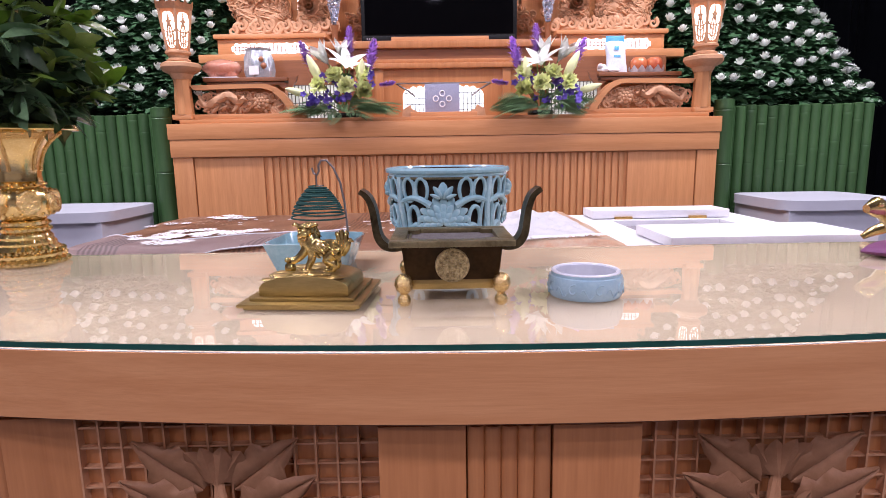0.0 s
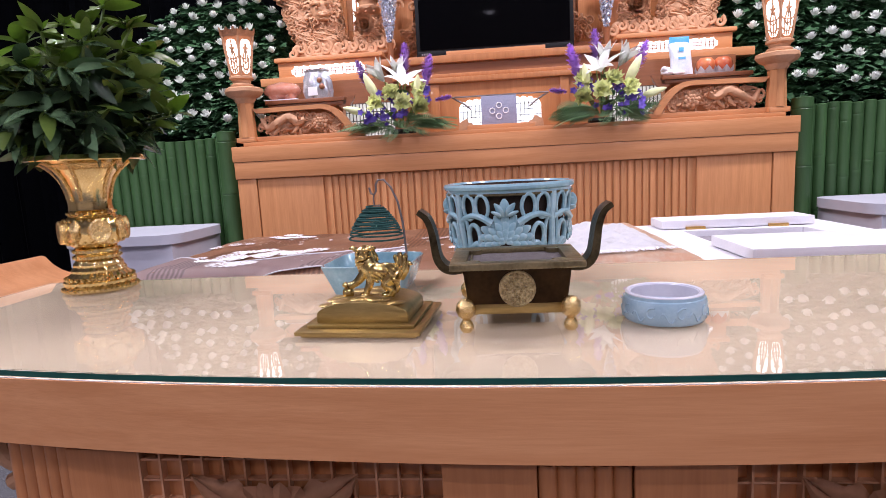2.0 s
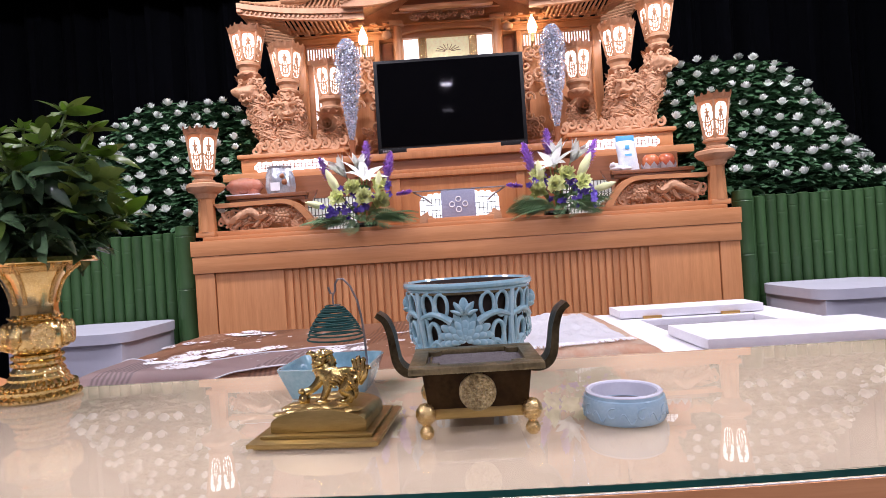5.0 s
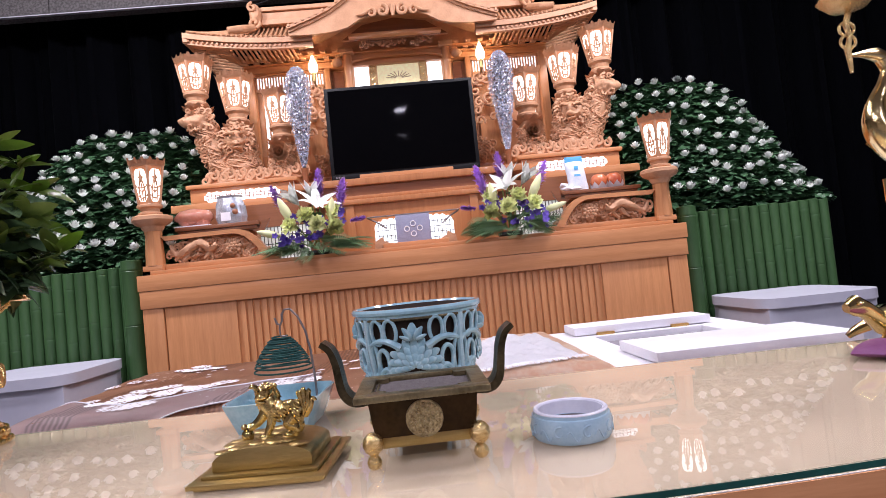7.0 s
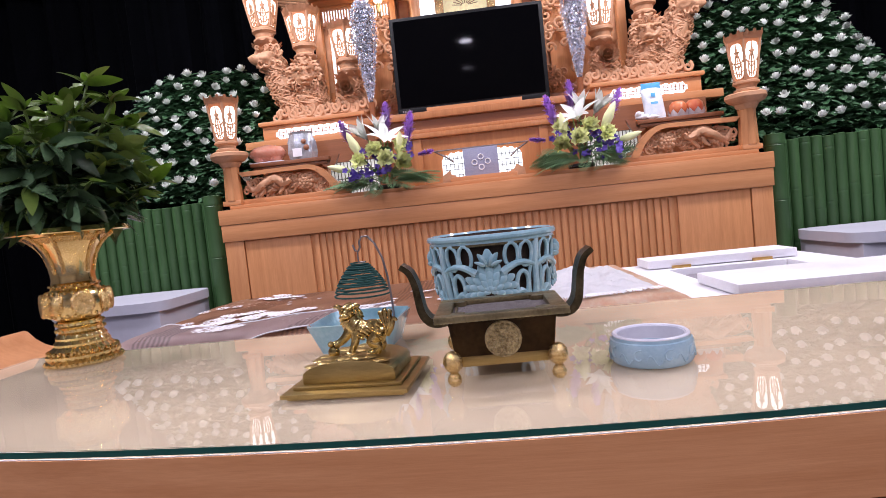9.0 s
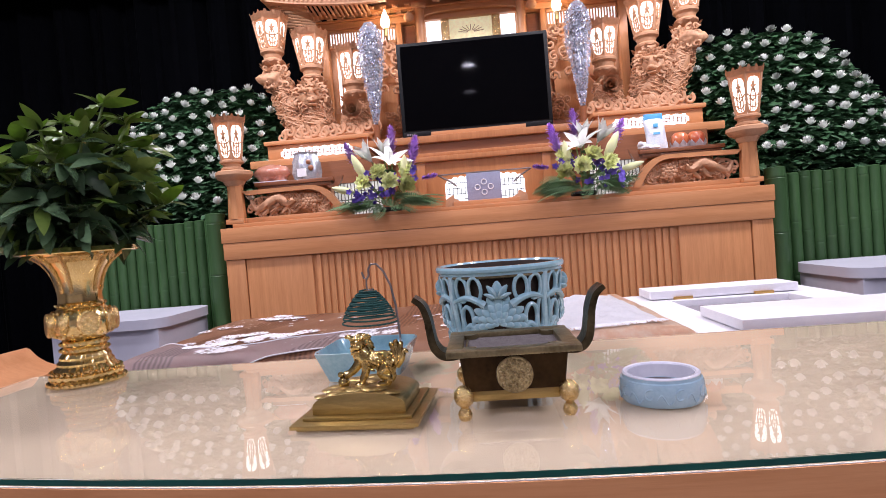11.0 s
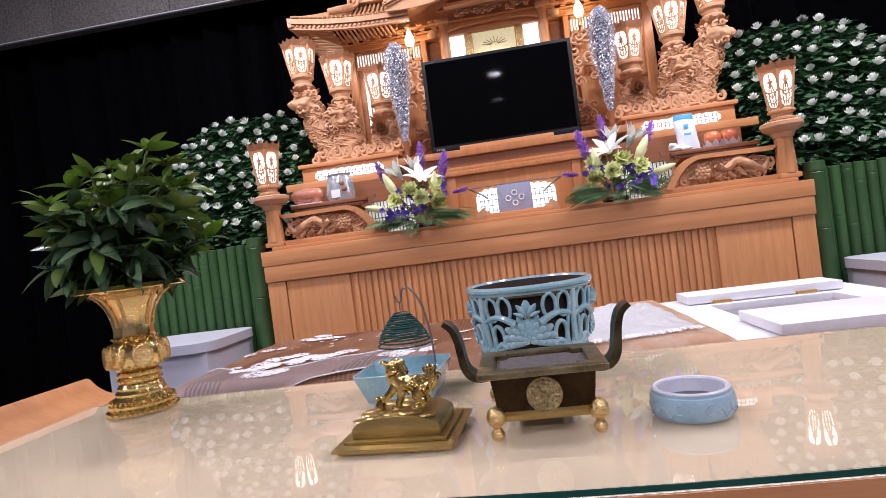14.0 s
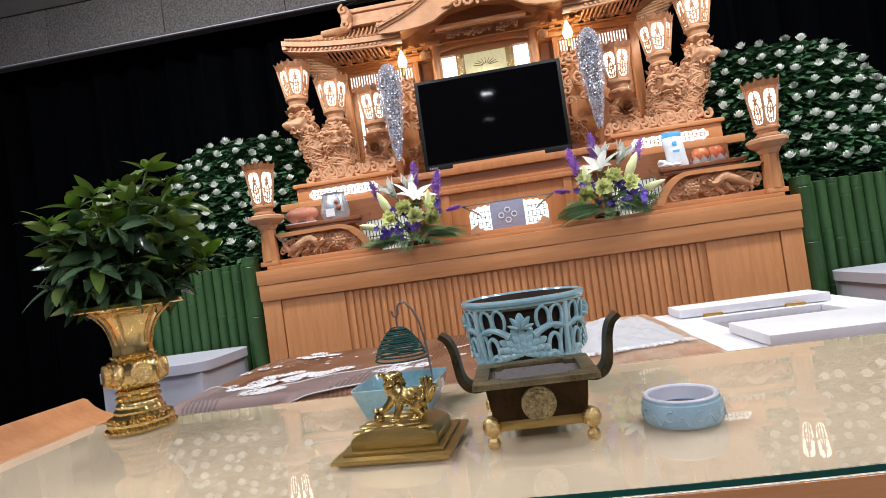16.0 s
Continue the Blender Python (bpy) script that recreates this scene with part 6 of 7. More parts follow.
def flare(a, h):
    """Eight shallow lobes that open into four pointed corners at the mouth."""
    k = max(0, (h - 0.17) / 0.06)
    return 1 + 0.012 * math.cos(8 * (a - MA)) - k * (0.055 * math.cos(4 * (a - MA)) + 0.030 * math.cos(8 * (a - MA)))


part("neck", lathe([(0.040, 0.1432), (0.0385, 0.150), (0.0395, 0.165), (0.043, 0.181), (0.050, 0.198), (0.062, 0.213), (0.080, 0.2265), (0.098, 0.2315), (0.110, 0.2270), (0.1125, 0.2290), (0.106, 0.2365), (0.080, 0.2365), (0.058, 0.222), (0.045, 0.20), (0.037, 0.18)], 120, VX, VY, TZ, lobe=flare), GOLD, vase, "flared mouth with four pointed corners")
for i in range(4):
    a = i * math.pi / 2 + MA
    c = (VX + 0.056 * math.cos(a), VY + 0.056 * math.sin(a), TZ + 0.107)
    bm = lathe([(0.021, -0.012), (0.021, 0.007), (0.018, 0.0095), (0.014, 0.0085)], 32)
    bmesh.ops.transform(bm, verts=bm.verts, matrix=Matrix.Translation(c) @ Vector((math.cos(a), math.sin(a), 0)).to_track_quat("Z", "Y").to_matrix().to_4x4() @ pose(0, 0, -0.003))
    part("medallion", bm, GOLDR, vase, "embossed round medallion")
    b = a + math.pi / 4
    bm = ball((VX + 0.056 * math.cos(b), VY + 0.056 * math.sin(b), TZ + 0.107), (0.014, 0.014, 0.017), sub=3, rough=0.006, freq=90)
    part("boss", bm, GOLDR, vase, "embossed boss")
for rr, hh, k, q in ((0.0685, 0.006, 44, 0.0034), (0.061, 0.024, 30, 0.0042), (0.0425, 0.0605, 22, 0.0034), (0.0415, 0.0715, 22, 0.0034), (0.050, 0.087, 24, 0.0036), (0.050, 0.127, 24, 0.0036), (0.0435, 0.1385, 24, 0.0028)):
    bm = bmesh.new()
    for i in range(k):
        a = 2 * math.pi * i / k
        ball((VX + rr * math.cos(a), VY + rr * math.sin(a), TZ + hh), q, bm, 1)
    tagged(part("beading", bm, GOLD, vase, "fine gold beading"), kind="stuff")
for i in range(8):   # notched scroll ribs at both edges of each corner
    a = MA + math.pi / 4 * (2 * (i // 2) + 1) + (0.24 if i % 2 else -0.24)
    prof = ((0.0395, 0.160), (0.0445, 0.181), (0.0515, 0.197), (0.0625, 0.2110), (0.077, 0.2225), (0.090, 0.2275))
    line = smooth_path([(VX + r * flare(a, h) * math.cos(a), VY + r * flare(a, h) * math.sin(a), TZ + h) for r, h in prof], 4)
    part("neck_rib", tube(line, [0.0030 + 0.0010 * (q % 2) for q in range(len(line))], 6), GOLDR, vase)
part("relief_band", lathe([(0.062, 0.2128), (0.075, 0.2222), (0.075, 0.2232), (0.062, 0.2148)], 96, VX, VY, TZ, ring=True, lobe=lambda a, h: flare(a, h) * 1.012), GOLDR, vase)

vase.scale = (0.90, 0.90, 1.03)

bush = thing("evergreen_bouquet", VX, VY, TZ + 0.19, "bushy bouquet of glossy dark evergreen branches in the vase", "plant")
LEAVES = [mesh_of(leaf_bm(0.085, 0.034, b, 0.16, 9, 0.78), LEAFD, "leaf", angle=80) for b in (0.10, 0.30, 0.55)]
YOUNG = [mesh_of(leaf_bm(0.078, 0.031, b, 0.18, 9, 0.78), LEAFY, "leaf", angle=80) for b in (0.15, 0.40)]
r2 = random.Random(77)


def sprig(l, k, dz, young):
    """A branch whose tip lies l along the bouquet's broad side, k through it and dz above the glass."""
    side, deep = Vector((0.8, 0.6, 0)), Vector((-0.6, 0.8, 0))
    out = side * l + deep * k
    base = Vector((VX, VY, TZ + 0.20)) + out * 0.14
    tip = Vector((VX, VY, TZ + dz)) + out
    mid = base.lerp(tip, 0.55) - out * 0.10 + Vector((0, 0, 0.02))
    line = smooth_path([base, mid, tip], 3)
    part("stem", tube(line, [0.0042, 0.004, 0.0037, 0.0034, 0.0031, 0.0028, 0.0024], 6), STEM, bush)
    for j in range(4 if young else 3):
        t = 1.0 - (0.16 if young else 0.20) * j
        p = base.lerp(tip, t) - out * 0.04
        w = 4 if young and j else 6
        for i in range(w):
            a = 2 * math.pi * i / w + r2.uniform(-0.45, 0.45) + j
            lift = r2.uniform(-1.0, 0.55) + (0.75 if young else 0) + max(0, 0.30 - (p.z - TZ)) * 7
            d = Vector((math.cos(a) + 2.2 * out.x, math.sin(a) + 2.2 * out.y, lift))
            fresh = young or (j == 0 and r2.random() < 0.30)
            placed("leaf", r2.choice(YOUNG if fresh else LEAVES), aim(p, d, r2.uniform(-50, 50), r2.uniform(0.52, 0.86)), bush)
    if young:
        for i in range(5):
            placed("leaf", YOUNG[0], aim(tip, (math.cos(i * 1.26), math.sin(i * 1.26), 1.4), 0, 0.32), bush)


for l, k, dz in ((0.060, 0.0, 0.525), (-0.008, 0.02, 0.495), (0.125, 0.03, 0.455), (-0.075, 0.0, 0.455), (0.150, -0.02, 0.335), (0.03, -0.05, 0.46), (0.09, -0.06, 0.40), (-0.11, -0.03, 0.40), (0.13, 0.06, 0.40), (-0.04, 0.08, 0.46), (-0.045, -0.04, 0.47), (0.10, -0.02, 0.49), (-0.13, 0.02, 0.43), (0.025, 0.05, 0.50)):
    sprig(l * 0.94 + 0.006, k, dz - 0.022, True)
for i in range(27):
    a, el = i * 2.39996, 0.02 + 0.85 * ((i + 0.5) / 27) ** 1.2
    rr = 0.106 * math.cos(el) ** 0.55
    sprig(rr * math.cos(a) + 0.002, rr * 0.85 * math.sin(a), 0.285 + 0.180 * math.sin(el) + r2.uniform(-0.02, 0.02), False)

# ---- crane candlestick on a tortoise ----
CX, CY = 0.888, 1.035
crane = thing("crane_candlestick", CX, CY, TZ, "polished gold crane candlestick standing on a tortoise", "candlestick")
bm = ball((CX, CY, TZ + 0.042), (0.075, 0.060, 0.030), sub=3, rough=0.004, freq=60)
part("tortoise_shell", bm, GOLD, crane)
bm = tube([(CX - 0.06, CY - 0.01, TZ + 0.035), (CX - 0.085, CY - 0.02, TZ + 0.05), (CX - 0.112, CY - 0.030, TZ + 0.068), (CX - 0.130, CY - 0.034, TZ + 0.076), (CX - 0.150, CY - 0.038, TZ + 0.073)], [0.022, 0.017, 0.016, 0.019, 0.008], 14)
ball((CX - 0.134, CY - 0.052, TZ + 0.082), 0.0045, bm, 2)
part("tortoise_head", bm, GOLD, crane)
for dx, dy in ((-0.065, -0.035), (0.055, -0.04), (-0.055, 0.045), (0.06, 0.045)):
    part("tortoise_foot", tube([(CX + dx * 0.75, CY + dy * 0.8, TZ + 0.032), (CX + dx * 1.25, CY + dy * 1.15, TZ + 0.016), (CX + dx * 1.45, CY + dy * 1.3, TZ + 0.0055)], [0.013, 0.009, 0.0055], 10), GOLD, crane)
part("tortoise_tail", tube([(CX + 0.07, CY, TZ + 0.03), (CX + 0.11, CY + 0.005, TZ + 0.025), (CX + 0.14, CY, TZ + 0.035)], [0.012, 0.006, 0.002], 8), GOLD, crane)
for dx in (-0.008, 0.012):
    part("crane_leg", tube([(CX + dx, CY, TZ + 0.068), (CX + dx - 0.002, CY, TZ + 0.19), (CX + dx, CY, TZ + 0.30)], [0.007, 0.0045, 0.008], 10), GOLD, crane)


def taper(pts, radii, k=5, n=18, bm=None):
    """A tapering tube along a smooth line."""
    line = smooth_path(pts, k)
    u = np.linspace(0, len(radii) - 1, len(line))
    return tube(line, [float(v) for v in np.interp(u, range(len(radii)), radii)], n, bm)


part("crane_body", taper([(CX + 0.12, CY + 0.01, TZ + 0.315), (CX + 0.07, CY, TZ + 0.34), (CX + 0.02, CY, TZ + 0.362), (CX - 0.012, CY, TZ + 0.395), (CX - 0.014, CY, TZ + 0.435), (CX + 0.008, CY, TZ + 0.475), (CX + 0.020, CY, TZ + 0.505), (CX + 0.014, CY, TZ + 0.527)], [0.012, 0.028, 0.034, 0.026, 0.018, 0.0135, 0.012, 0.014]), GOLD, crane, "curved neck and body")
part("crane_head", taper([(CX + 0.015, CY, TZ + 0.528), (CX - 0.002, CY, TZ + 0.537), (CX - 0.028, CY, TZ + 0.539), (CX - 0.052, CY, TZ + 0.538)], [0.012, 0.013, 0.006, 0.002], n=12), GOLD, crane)
for s in (-1, 1):
    bm = leaf_bm(0.17, 0.075, 0.1, 0.2, 8)
    bmesh.ops.transform(bm, verts=bm.verts, matrix=aim((CX - 0.01, CY + s * 0.038, TZ + 0.375), (1, 0.0, -0.25), 80 * s))
    part("wing", bm, GOLDR, crane)
bm = tube([(CX - 0.05, CY, TZ + 0.505), (CX - 0.052, CY, TZ + 0.55), (CX - 0.046, CY, TZ + 0.575), (CX - 0.05, CY, TZ + 0.60), (CX - 0.042, CY, TZ + 0.622)], [0.003, 0.006, 0.004, 0.006, 0.005], 10)
for z in (0.565, 0.59):
    tube([(CX - 0.05 + 0.015 * math.cos(a * 0.52), CY, TZ + z + 0.013 * math.sin(a * 0.52)) for a in range(13)], 0.003, 6, bm)
part("lotus_stem", bm, GOLDR, crane)
part("candle_dish", lathe([(0.006, 0.622), (0.03, 0.628), (0.043, 0.642), (0.051, 0.652), (0.049, 0.654), (0.038, 0.646), (0.01, 0.636)], 40, CX - 0.040, CY, TZ, lobe=lambda a, h: 1 + 0.03 * math.cos(8 * a)), GOLDR, crane, "lotus-leaf drip dish")
solo("candle", lathe([(0.011, 0.6365), (0.0105, 0.70), (0.009, 0.702), (0.001, 0.703)], 20, CX - 0.040, CY, TZ), WAX, "short white candle on the drip dish", "candle")

# purple bell cushion
bm = bmesh.new()
rows = []
for k in range(9):
    t = k / 8
    row = []
    for i in range(40):
        a = 2 * math.pi * i / 40
        rr = 0.085 / (abs(math.cos(a)) + abs(math.sin(a))) ** 0.8
        f = math.cos((t - 0.5) * math.pi) ** 0.6
        row.append(bm.verts.new((0.768 + rr * 1.15 * (0.35 + 0.65 * f) * math.cos(a), 0.912 + rr * (0.35 + 0.65 * f) * math.sin(a), TZ + 0.0005 + 0.022 * t)))
    rows.append(row)
for a, b in zip(rows, rows[1:]):
    for i in range(40):
        bm.faces.new((a[i], a[(i + 1) % 40], b[(i + 1) % 40], b[i]))
bm.faces.new(rows[0])
bm.faces.new(rows[-1])
solo("bell_cushion", bm, BROCADEP, "flat purple brocade cushion on the glass", "cushion", angle=70)

# ---- bronze incense burner ----
BXC = -0.0235
burner = thing("incense_burner", BXC, 0.73, TZ, "square dark bronze incense burner with upswept handles and gold feet", "incense burner")
bm = bmesh.new()
lo = [bm.verts.new((BXC + sx * 0.057, 0.715 + sy * 0.049, 0.7615)) for sx, sy in ((-1, -1), (1, -1), (1, 1), (-1, 1))]
hi = [bm.verts.new((BXC + sx * 0.062, 0.715 + sy * 0.055, 0.8045)) for sx, sy in ((-1, -1), (1, -1), (1, 1), (-1, 1))]
bm.faces.new(lo)
bm.faces.new(hi)
for i in range(4):
    bm.faces.new((lo[i], lo[(i + 1) % 4], hi[(i + 1) % 4], hi[i]))
part("body", bm, BRONZE, burner, "dark patinated bronze body", bevel=0.003)
part("base_band", bx(BXC - 0.054, BXC + 0.054, 0.670, 0.760, 0.7475, 0.7613), BRASS, burner, "polished brass base band", bevel=0.004)
Y0, Y1, X0, X1 = 0.648, 0.782, BXC - 0.0765, BXC + 0.0765
rim = 0.019
for name, a in (("lid_rim", (X0, X1, Y0, Y0 + rim)), ("lid_rim", (X0, X1, Y1 - rim, Y1)), ("lid_rim", (X0, X0 + rim, Y0 + rim + 0.0002, Y1 - rim - 0.0002)), ("lid_rim", (X1 - rim, X1, Y0 + rim + 0.0002, Y1 - rim - 0.0002))):
    part(name, bx(*a, 0.8048, 0.8125), BRONZEL, burner, "worn bronze rim", bevel=0.0012)
part("lid_well", bx(X0 + rim - 0.001, X1 - rim + 0.001, Y0 + rim - 0.001, Y1 - rim + 0.001, 0.8046, 0.8062), ASH, burner, "ash in the sunken well")
for sx in (-1, 1):
    for yy, sy in ((Y0 + rim, 1), (Y1 - rim, -1)):
        cx = BXC + sx * (0.0765 - rim)
        pts = [(cx, yy), (cx - sx * 0.017, yy), (cx - sx * 0.013, yy + sy * 0.006), (cx - sx * 0.016, yy + sy * 0.010), (cx - sx * 0.008, yy + sy * 0.013), (cx, yy + sy * 0.011)]
        part("corner_ornament", prism(pts, 0.8065, 0.8118, "z"), BRONZEL, burner, bevel=0.0006)
part("inner_frame", tube([(X0 + rim + 0.004, Y0 + rim + 0.017, 0.8075), (X0 + rim + 0.004, Y1 - rim - 0.017, 0.8075)], 0.0014, 6), BRONZEL, burner)
for s in (-1, 1):
    side = [(0.061, 0.7985), (0.076, 0.7965), (0.087, 0.800), (0.0945, 0.811), (0.0975, 0.828), (0.100, 0.845), (0.106, 0.861), (0.116, 0.8695)]
    side = [(v.x, v.y) for v in smooth_path([(u, z, 0) for u, z in side], 4)]
    n = len(side)
    outl, inl = [], []
    for i, (u, z) in enumerate(side):
        a, b = side[max(i - 1, 0)], side[min(i + 1, n - 1)]
        d = Vector((b[0] - a[0], b[1] - a[1])).normalized()
        w = 0.0052 - 0.0022 * (i / n) ** 2
        outl.append((BXC + s * (u + d.y * w), z - d.x * w))
        inl.append((BXC + s * (u - d.y * w), z + d.x * w))
    part("handle", prism(outl + inl[::-1], 0.700, 0.732), HANDLEM, burner, "upswept bronze handle", bevel=0.0015)
    for y in (0.6615, 0.766):
        fx = BXC + s * 0.060
        bm = lathe([(0.005, 0.0), (0.0075, 0.003), (0.0082, 0.0075), (0.0065, 0.012), (0.0042, 0.0145), (0.0058, 0.0165), (0.009, 0.0195), (0.0112, 0.026), (0.0103, 0.033), (0.0065, 0.0385), (0.003, 0.040)], 28, fx, y, TZ + 0.0002, lobe=lambda a, h: 1 + (0.07 if 0.017 < h < 0.038 else 0.03) * abs(math.cos(4 * a)))
        part("foot", bm, GOLDR, burner, "embossed gold lotus-bud foot")
med = bmesh.new()
lathe([(0.0212, 0), (0.0212, 0.003), (0.0195, 0.0042)], 40, bm=med)
bmesh.ops.transform(med, verts=med.verts, matrix=Matrix.Translation((BXC, 0.6635, 0.7805)) @ pose(0, 0, 0, 90, 0, 0))
disc = part("medallion", med, MEDAL, burner, "round embossed brass medallion")
bm = bmesh.new()
for ring, k, rr in ((0.0160, 14, 0.0026), (0.0105, 10, 0.0027), (0.0050, 6, 0.0022), (0, 1, 0.003)):
    for i in range(k):
        a = 2 * math.pi * i / k + ring * 100
        ball((BXC + ring * math.cos(a), 0.6590, 0.7805 + ring * math.sin(a)), (rr, 0.0024, rr), bm, 1)
part("flower_relief", bm, MEDAL, disc)
part("medallion_ring", tube([(BXC + 0.0200 * math.cos(a * 0.1963), 0.6592, 0.7805 + 0.0200 * math.sin(a * 0.1963)) for a in range(33)], 0.0012, 6), MEDAL, disc)

# ---- openwork celadon pot ----
PX, PY = -0.022, 0.962


def pr(z):
    """Outer radius of the pot."""
    return 0.087 + 0.015 * min(1, max(0, (z - 0.745) / 0.14))


def on(a, z, o=0.0):
    r = pr(z) + o
    return (PX + r * math.cos(a), PY + r * math.sin(a), z)


pot = thing("openwork_pot", PX, PY, TZ, "round pale blue glazed openwork pot with chrysanthemum reliefs", "pot")
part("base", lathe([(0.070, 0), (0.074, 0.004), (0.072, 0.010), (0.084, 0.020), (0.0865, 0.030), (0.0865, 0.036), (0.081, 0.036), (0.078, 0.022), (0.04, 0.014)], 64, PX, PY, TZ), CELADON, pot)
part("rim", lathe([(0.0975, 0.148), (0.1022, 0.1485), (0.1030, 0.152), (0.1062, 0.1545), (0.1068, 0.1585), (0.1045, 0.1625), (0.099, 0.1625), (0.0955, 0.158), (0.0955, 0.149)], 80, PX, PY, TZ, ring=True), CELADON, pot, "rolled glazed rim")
part("rim_groove", lathe([(0.1015, 0.1445), (0.1032, 0.1455), (0.1032, 0.1475), (0.1015, 0.1484)], 80, PX, PY, TZ, ring=True), BRONZEL, pot, "brown unglazed line under the rim")
part("inner_liner", lathe([(0.070, 0.0145), (0.076, 0.02), (0.082, 0.06), (0.0915, 0.140), (0.0950, 0.1485), (0.0950, 0.1592), (0.0925, 0.1592), (0.088, 0.140), (0.078, 0.06), (0.06, 0.03)], 48, PX, PY, TZ), LINERGAP, pot, "dark inner liner")
part("ash_bed", lathe([(0.070, 0.070), (0.0735, 0.072), (0.04, 0.075), (0.005, 0.076)], 40, PX, PY, TZ), ASH, pot, "brown ash bed")


def loop(c, s, da, z, wa, h, r, o=0.0, n=22):
    pts = [on(c + s * (da + wa * math.cos(2 * math.pi * i / n)), z + h * math.sin(2 * math.pi * i / n), o) for i in range(n + 1)]
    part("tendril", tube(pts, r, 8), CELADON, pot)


k = 4
for q in range(k):
    c = -math.pi / 2 - 0.09 + q * 2 * math.pi / k
    # chrysanthemum: tiers of rounded petals over a domed heart
    zc = 0.806
    for ring, m, w, ln, o in ((0.0325, 11, 0.0052, 0.0098, 0.000), (0.0225, 9, 0.0048, 0.0090, 0.0022), (0.0135, 7, 0.0042, 0.0072, 0.0038), (0.0055, 5, 0.0032, 0.0046, 0.0050)):
        for i in range(m):
            t = -0.15 + (math.pi + 0.3) * i / max(1, m - 1)
            m4 = Matrix.Translation(on(c + ring * math.cos(t) / 0.097, zc + ring * math.sin(t), o)) @ pose(0, 0, 0, 0, 0, math.degrees(c) + 90) @ pose(0, 0, 0, 0, math.degrees(t) * -1 + 90, 0)
            bm = ball((0, 0, 0), (w * 1.22, 0.0026, ln * 1.25), sub=2)
            bmesh.ops.transform(bm, verts=bm.verts, matrix=m4)
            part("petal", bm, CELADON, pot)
    for t, ln in ((-72, 0.021), (-38, 0.024), (0, 0.026), (38, 0.024), (72, 0.021)):   # leaf crest above the bloom
        a = radians(t)
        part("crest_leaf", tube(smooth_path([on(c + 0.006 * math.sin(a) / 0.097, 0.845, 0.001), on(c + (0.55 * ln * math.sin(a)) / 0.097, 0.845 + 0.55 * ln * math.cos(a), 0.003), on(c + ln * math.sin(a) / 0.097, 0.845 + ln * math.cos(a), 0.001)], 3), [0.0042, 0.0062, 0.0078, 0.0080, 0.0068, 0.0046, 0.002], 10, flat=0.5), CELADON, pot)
    # open scrolls on both sides
    for s in (-1, 1):
        loop(c, s, 0.36, 0.8585, 0.105, 0.0185, 0.0031)
        loop(c, s, 0.60, 0.8585, 0.110, 0.0185, 0.0031)
        loop(c, s, 0.530, 0.8130, 0.105, 0.0190, 0.0036, 0.001)
        loop(c, s, 0.715, 0.8150, 0.060, 0.0260, 0.0030)
        loop(c, s, 0.50, 0.7790, 0.085, 0.0125, 0.0040, 0.001)
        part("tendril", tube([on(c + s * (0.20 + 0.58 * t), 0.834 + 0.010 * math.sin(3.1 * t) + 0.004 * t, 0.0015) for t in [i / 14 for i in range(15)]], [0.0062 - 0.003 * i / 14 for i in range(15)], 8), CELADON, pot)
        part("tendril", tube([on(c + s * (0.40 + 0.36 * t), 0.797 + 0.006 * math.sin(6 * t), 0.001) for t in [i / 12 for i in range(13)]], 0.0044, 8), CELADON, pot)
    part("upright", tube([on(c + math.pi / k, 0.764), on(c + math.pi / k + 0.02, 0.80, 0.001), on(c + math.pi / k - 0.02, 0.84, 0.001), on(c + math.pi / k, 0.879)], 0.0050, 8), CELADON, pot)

# ---- round ash dish ----
DX, DY = 0.1510, 0.700
dish = thing("ash_dish", DX, DY, TZ, "small round pale blue ceramic ash dish with scroll relief", "dish")
part("bowl", lathe([(0.044, 0.0), (0.0485, 0.0015), (0.0512, 0.006), (0.0518, 0.016), (0.0512, 0.026), (0.0500, 0.0295), (0.0478, 0.0305), (0.0474, 0.0345), (0.0455, 0.0362), (0.0425, 0.0355), (0.0415, 0.031), (0.0405, 0.018), (0.03, 0.014)], 72, DX, DY, TZ), CELADONL, dish, "pale blue glazed bowl")
part("inside_glaze", lathe([(0.0404, 0.0155), (0.0412, 0.031), (0.0418, 0.0345), (0.0408, 0.0345), (0.0398, 0.0155)], 60, DX, DY, TZ), CERW, dish, "white glazed inside")
part("rim", lathe([(0.0474, 0.0335), (0.0476, 0.0352), (0.0456, 0.0368), (0.0424, 0.0361), (0.0416, 0.0345)], 72, DX, DY, TZ, ring=True), CERW, dish, "pale glazed rim")
part("ash", lathe([(0.0396, 0.0150), (0.0396, 0.0172), (0.03, 0.0185), (0.012, 0.0170), (0.002, 0.0168)], 40, DX, DY, TZ), ASH, dish, "dark ash")
for q in range(9):
    c = -math.pi / 2 + 0.15 + q * 2 * math.pi / 9
    pts = []
    for i in range(19):
        t = i / 18
        a = 1.2 + 4.6 * t
        rr = 0.009 * (1 - 0.75 * t)
        pts.append((DX + 0.0516 * math.cos(c + rr * math.cos(a) / 0.052), DY + 0.0516 * math.sin(c + rr * math.cos(a) / 0.052), TZ + 0.0155 + rr * math.sin(a)))
    part("scroll_relief", tube(pts, [0.0011 + 0.0004 * math.sin(i / 18 * 3.1) for i in range(19)], 6), CELADONL, dish)
    pts = [(DX + 0.0517 * math.cos(c + 0.16 + 0.36 * t), DY + 0.0517 * math.sin(c + 0.16 + 0.36 * t), TZ + 0.012 + 0.006 * math.sin(6.3 * t)) for t in [i / 10 for i in range(11)]]
    part("scroll_relief", tube(pts, 0.001, 6), CELADONL, dish)

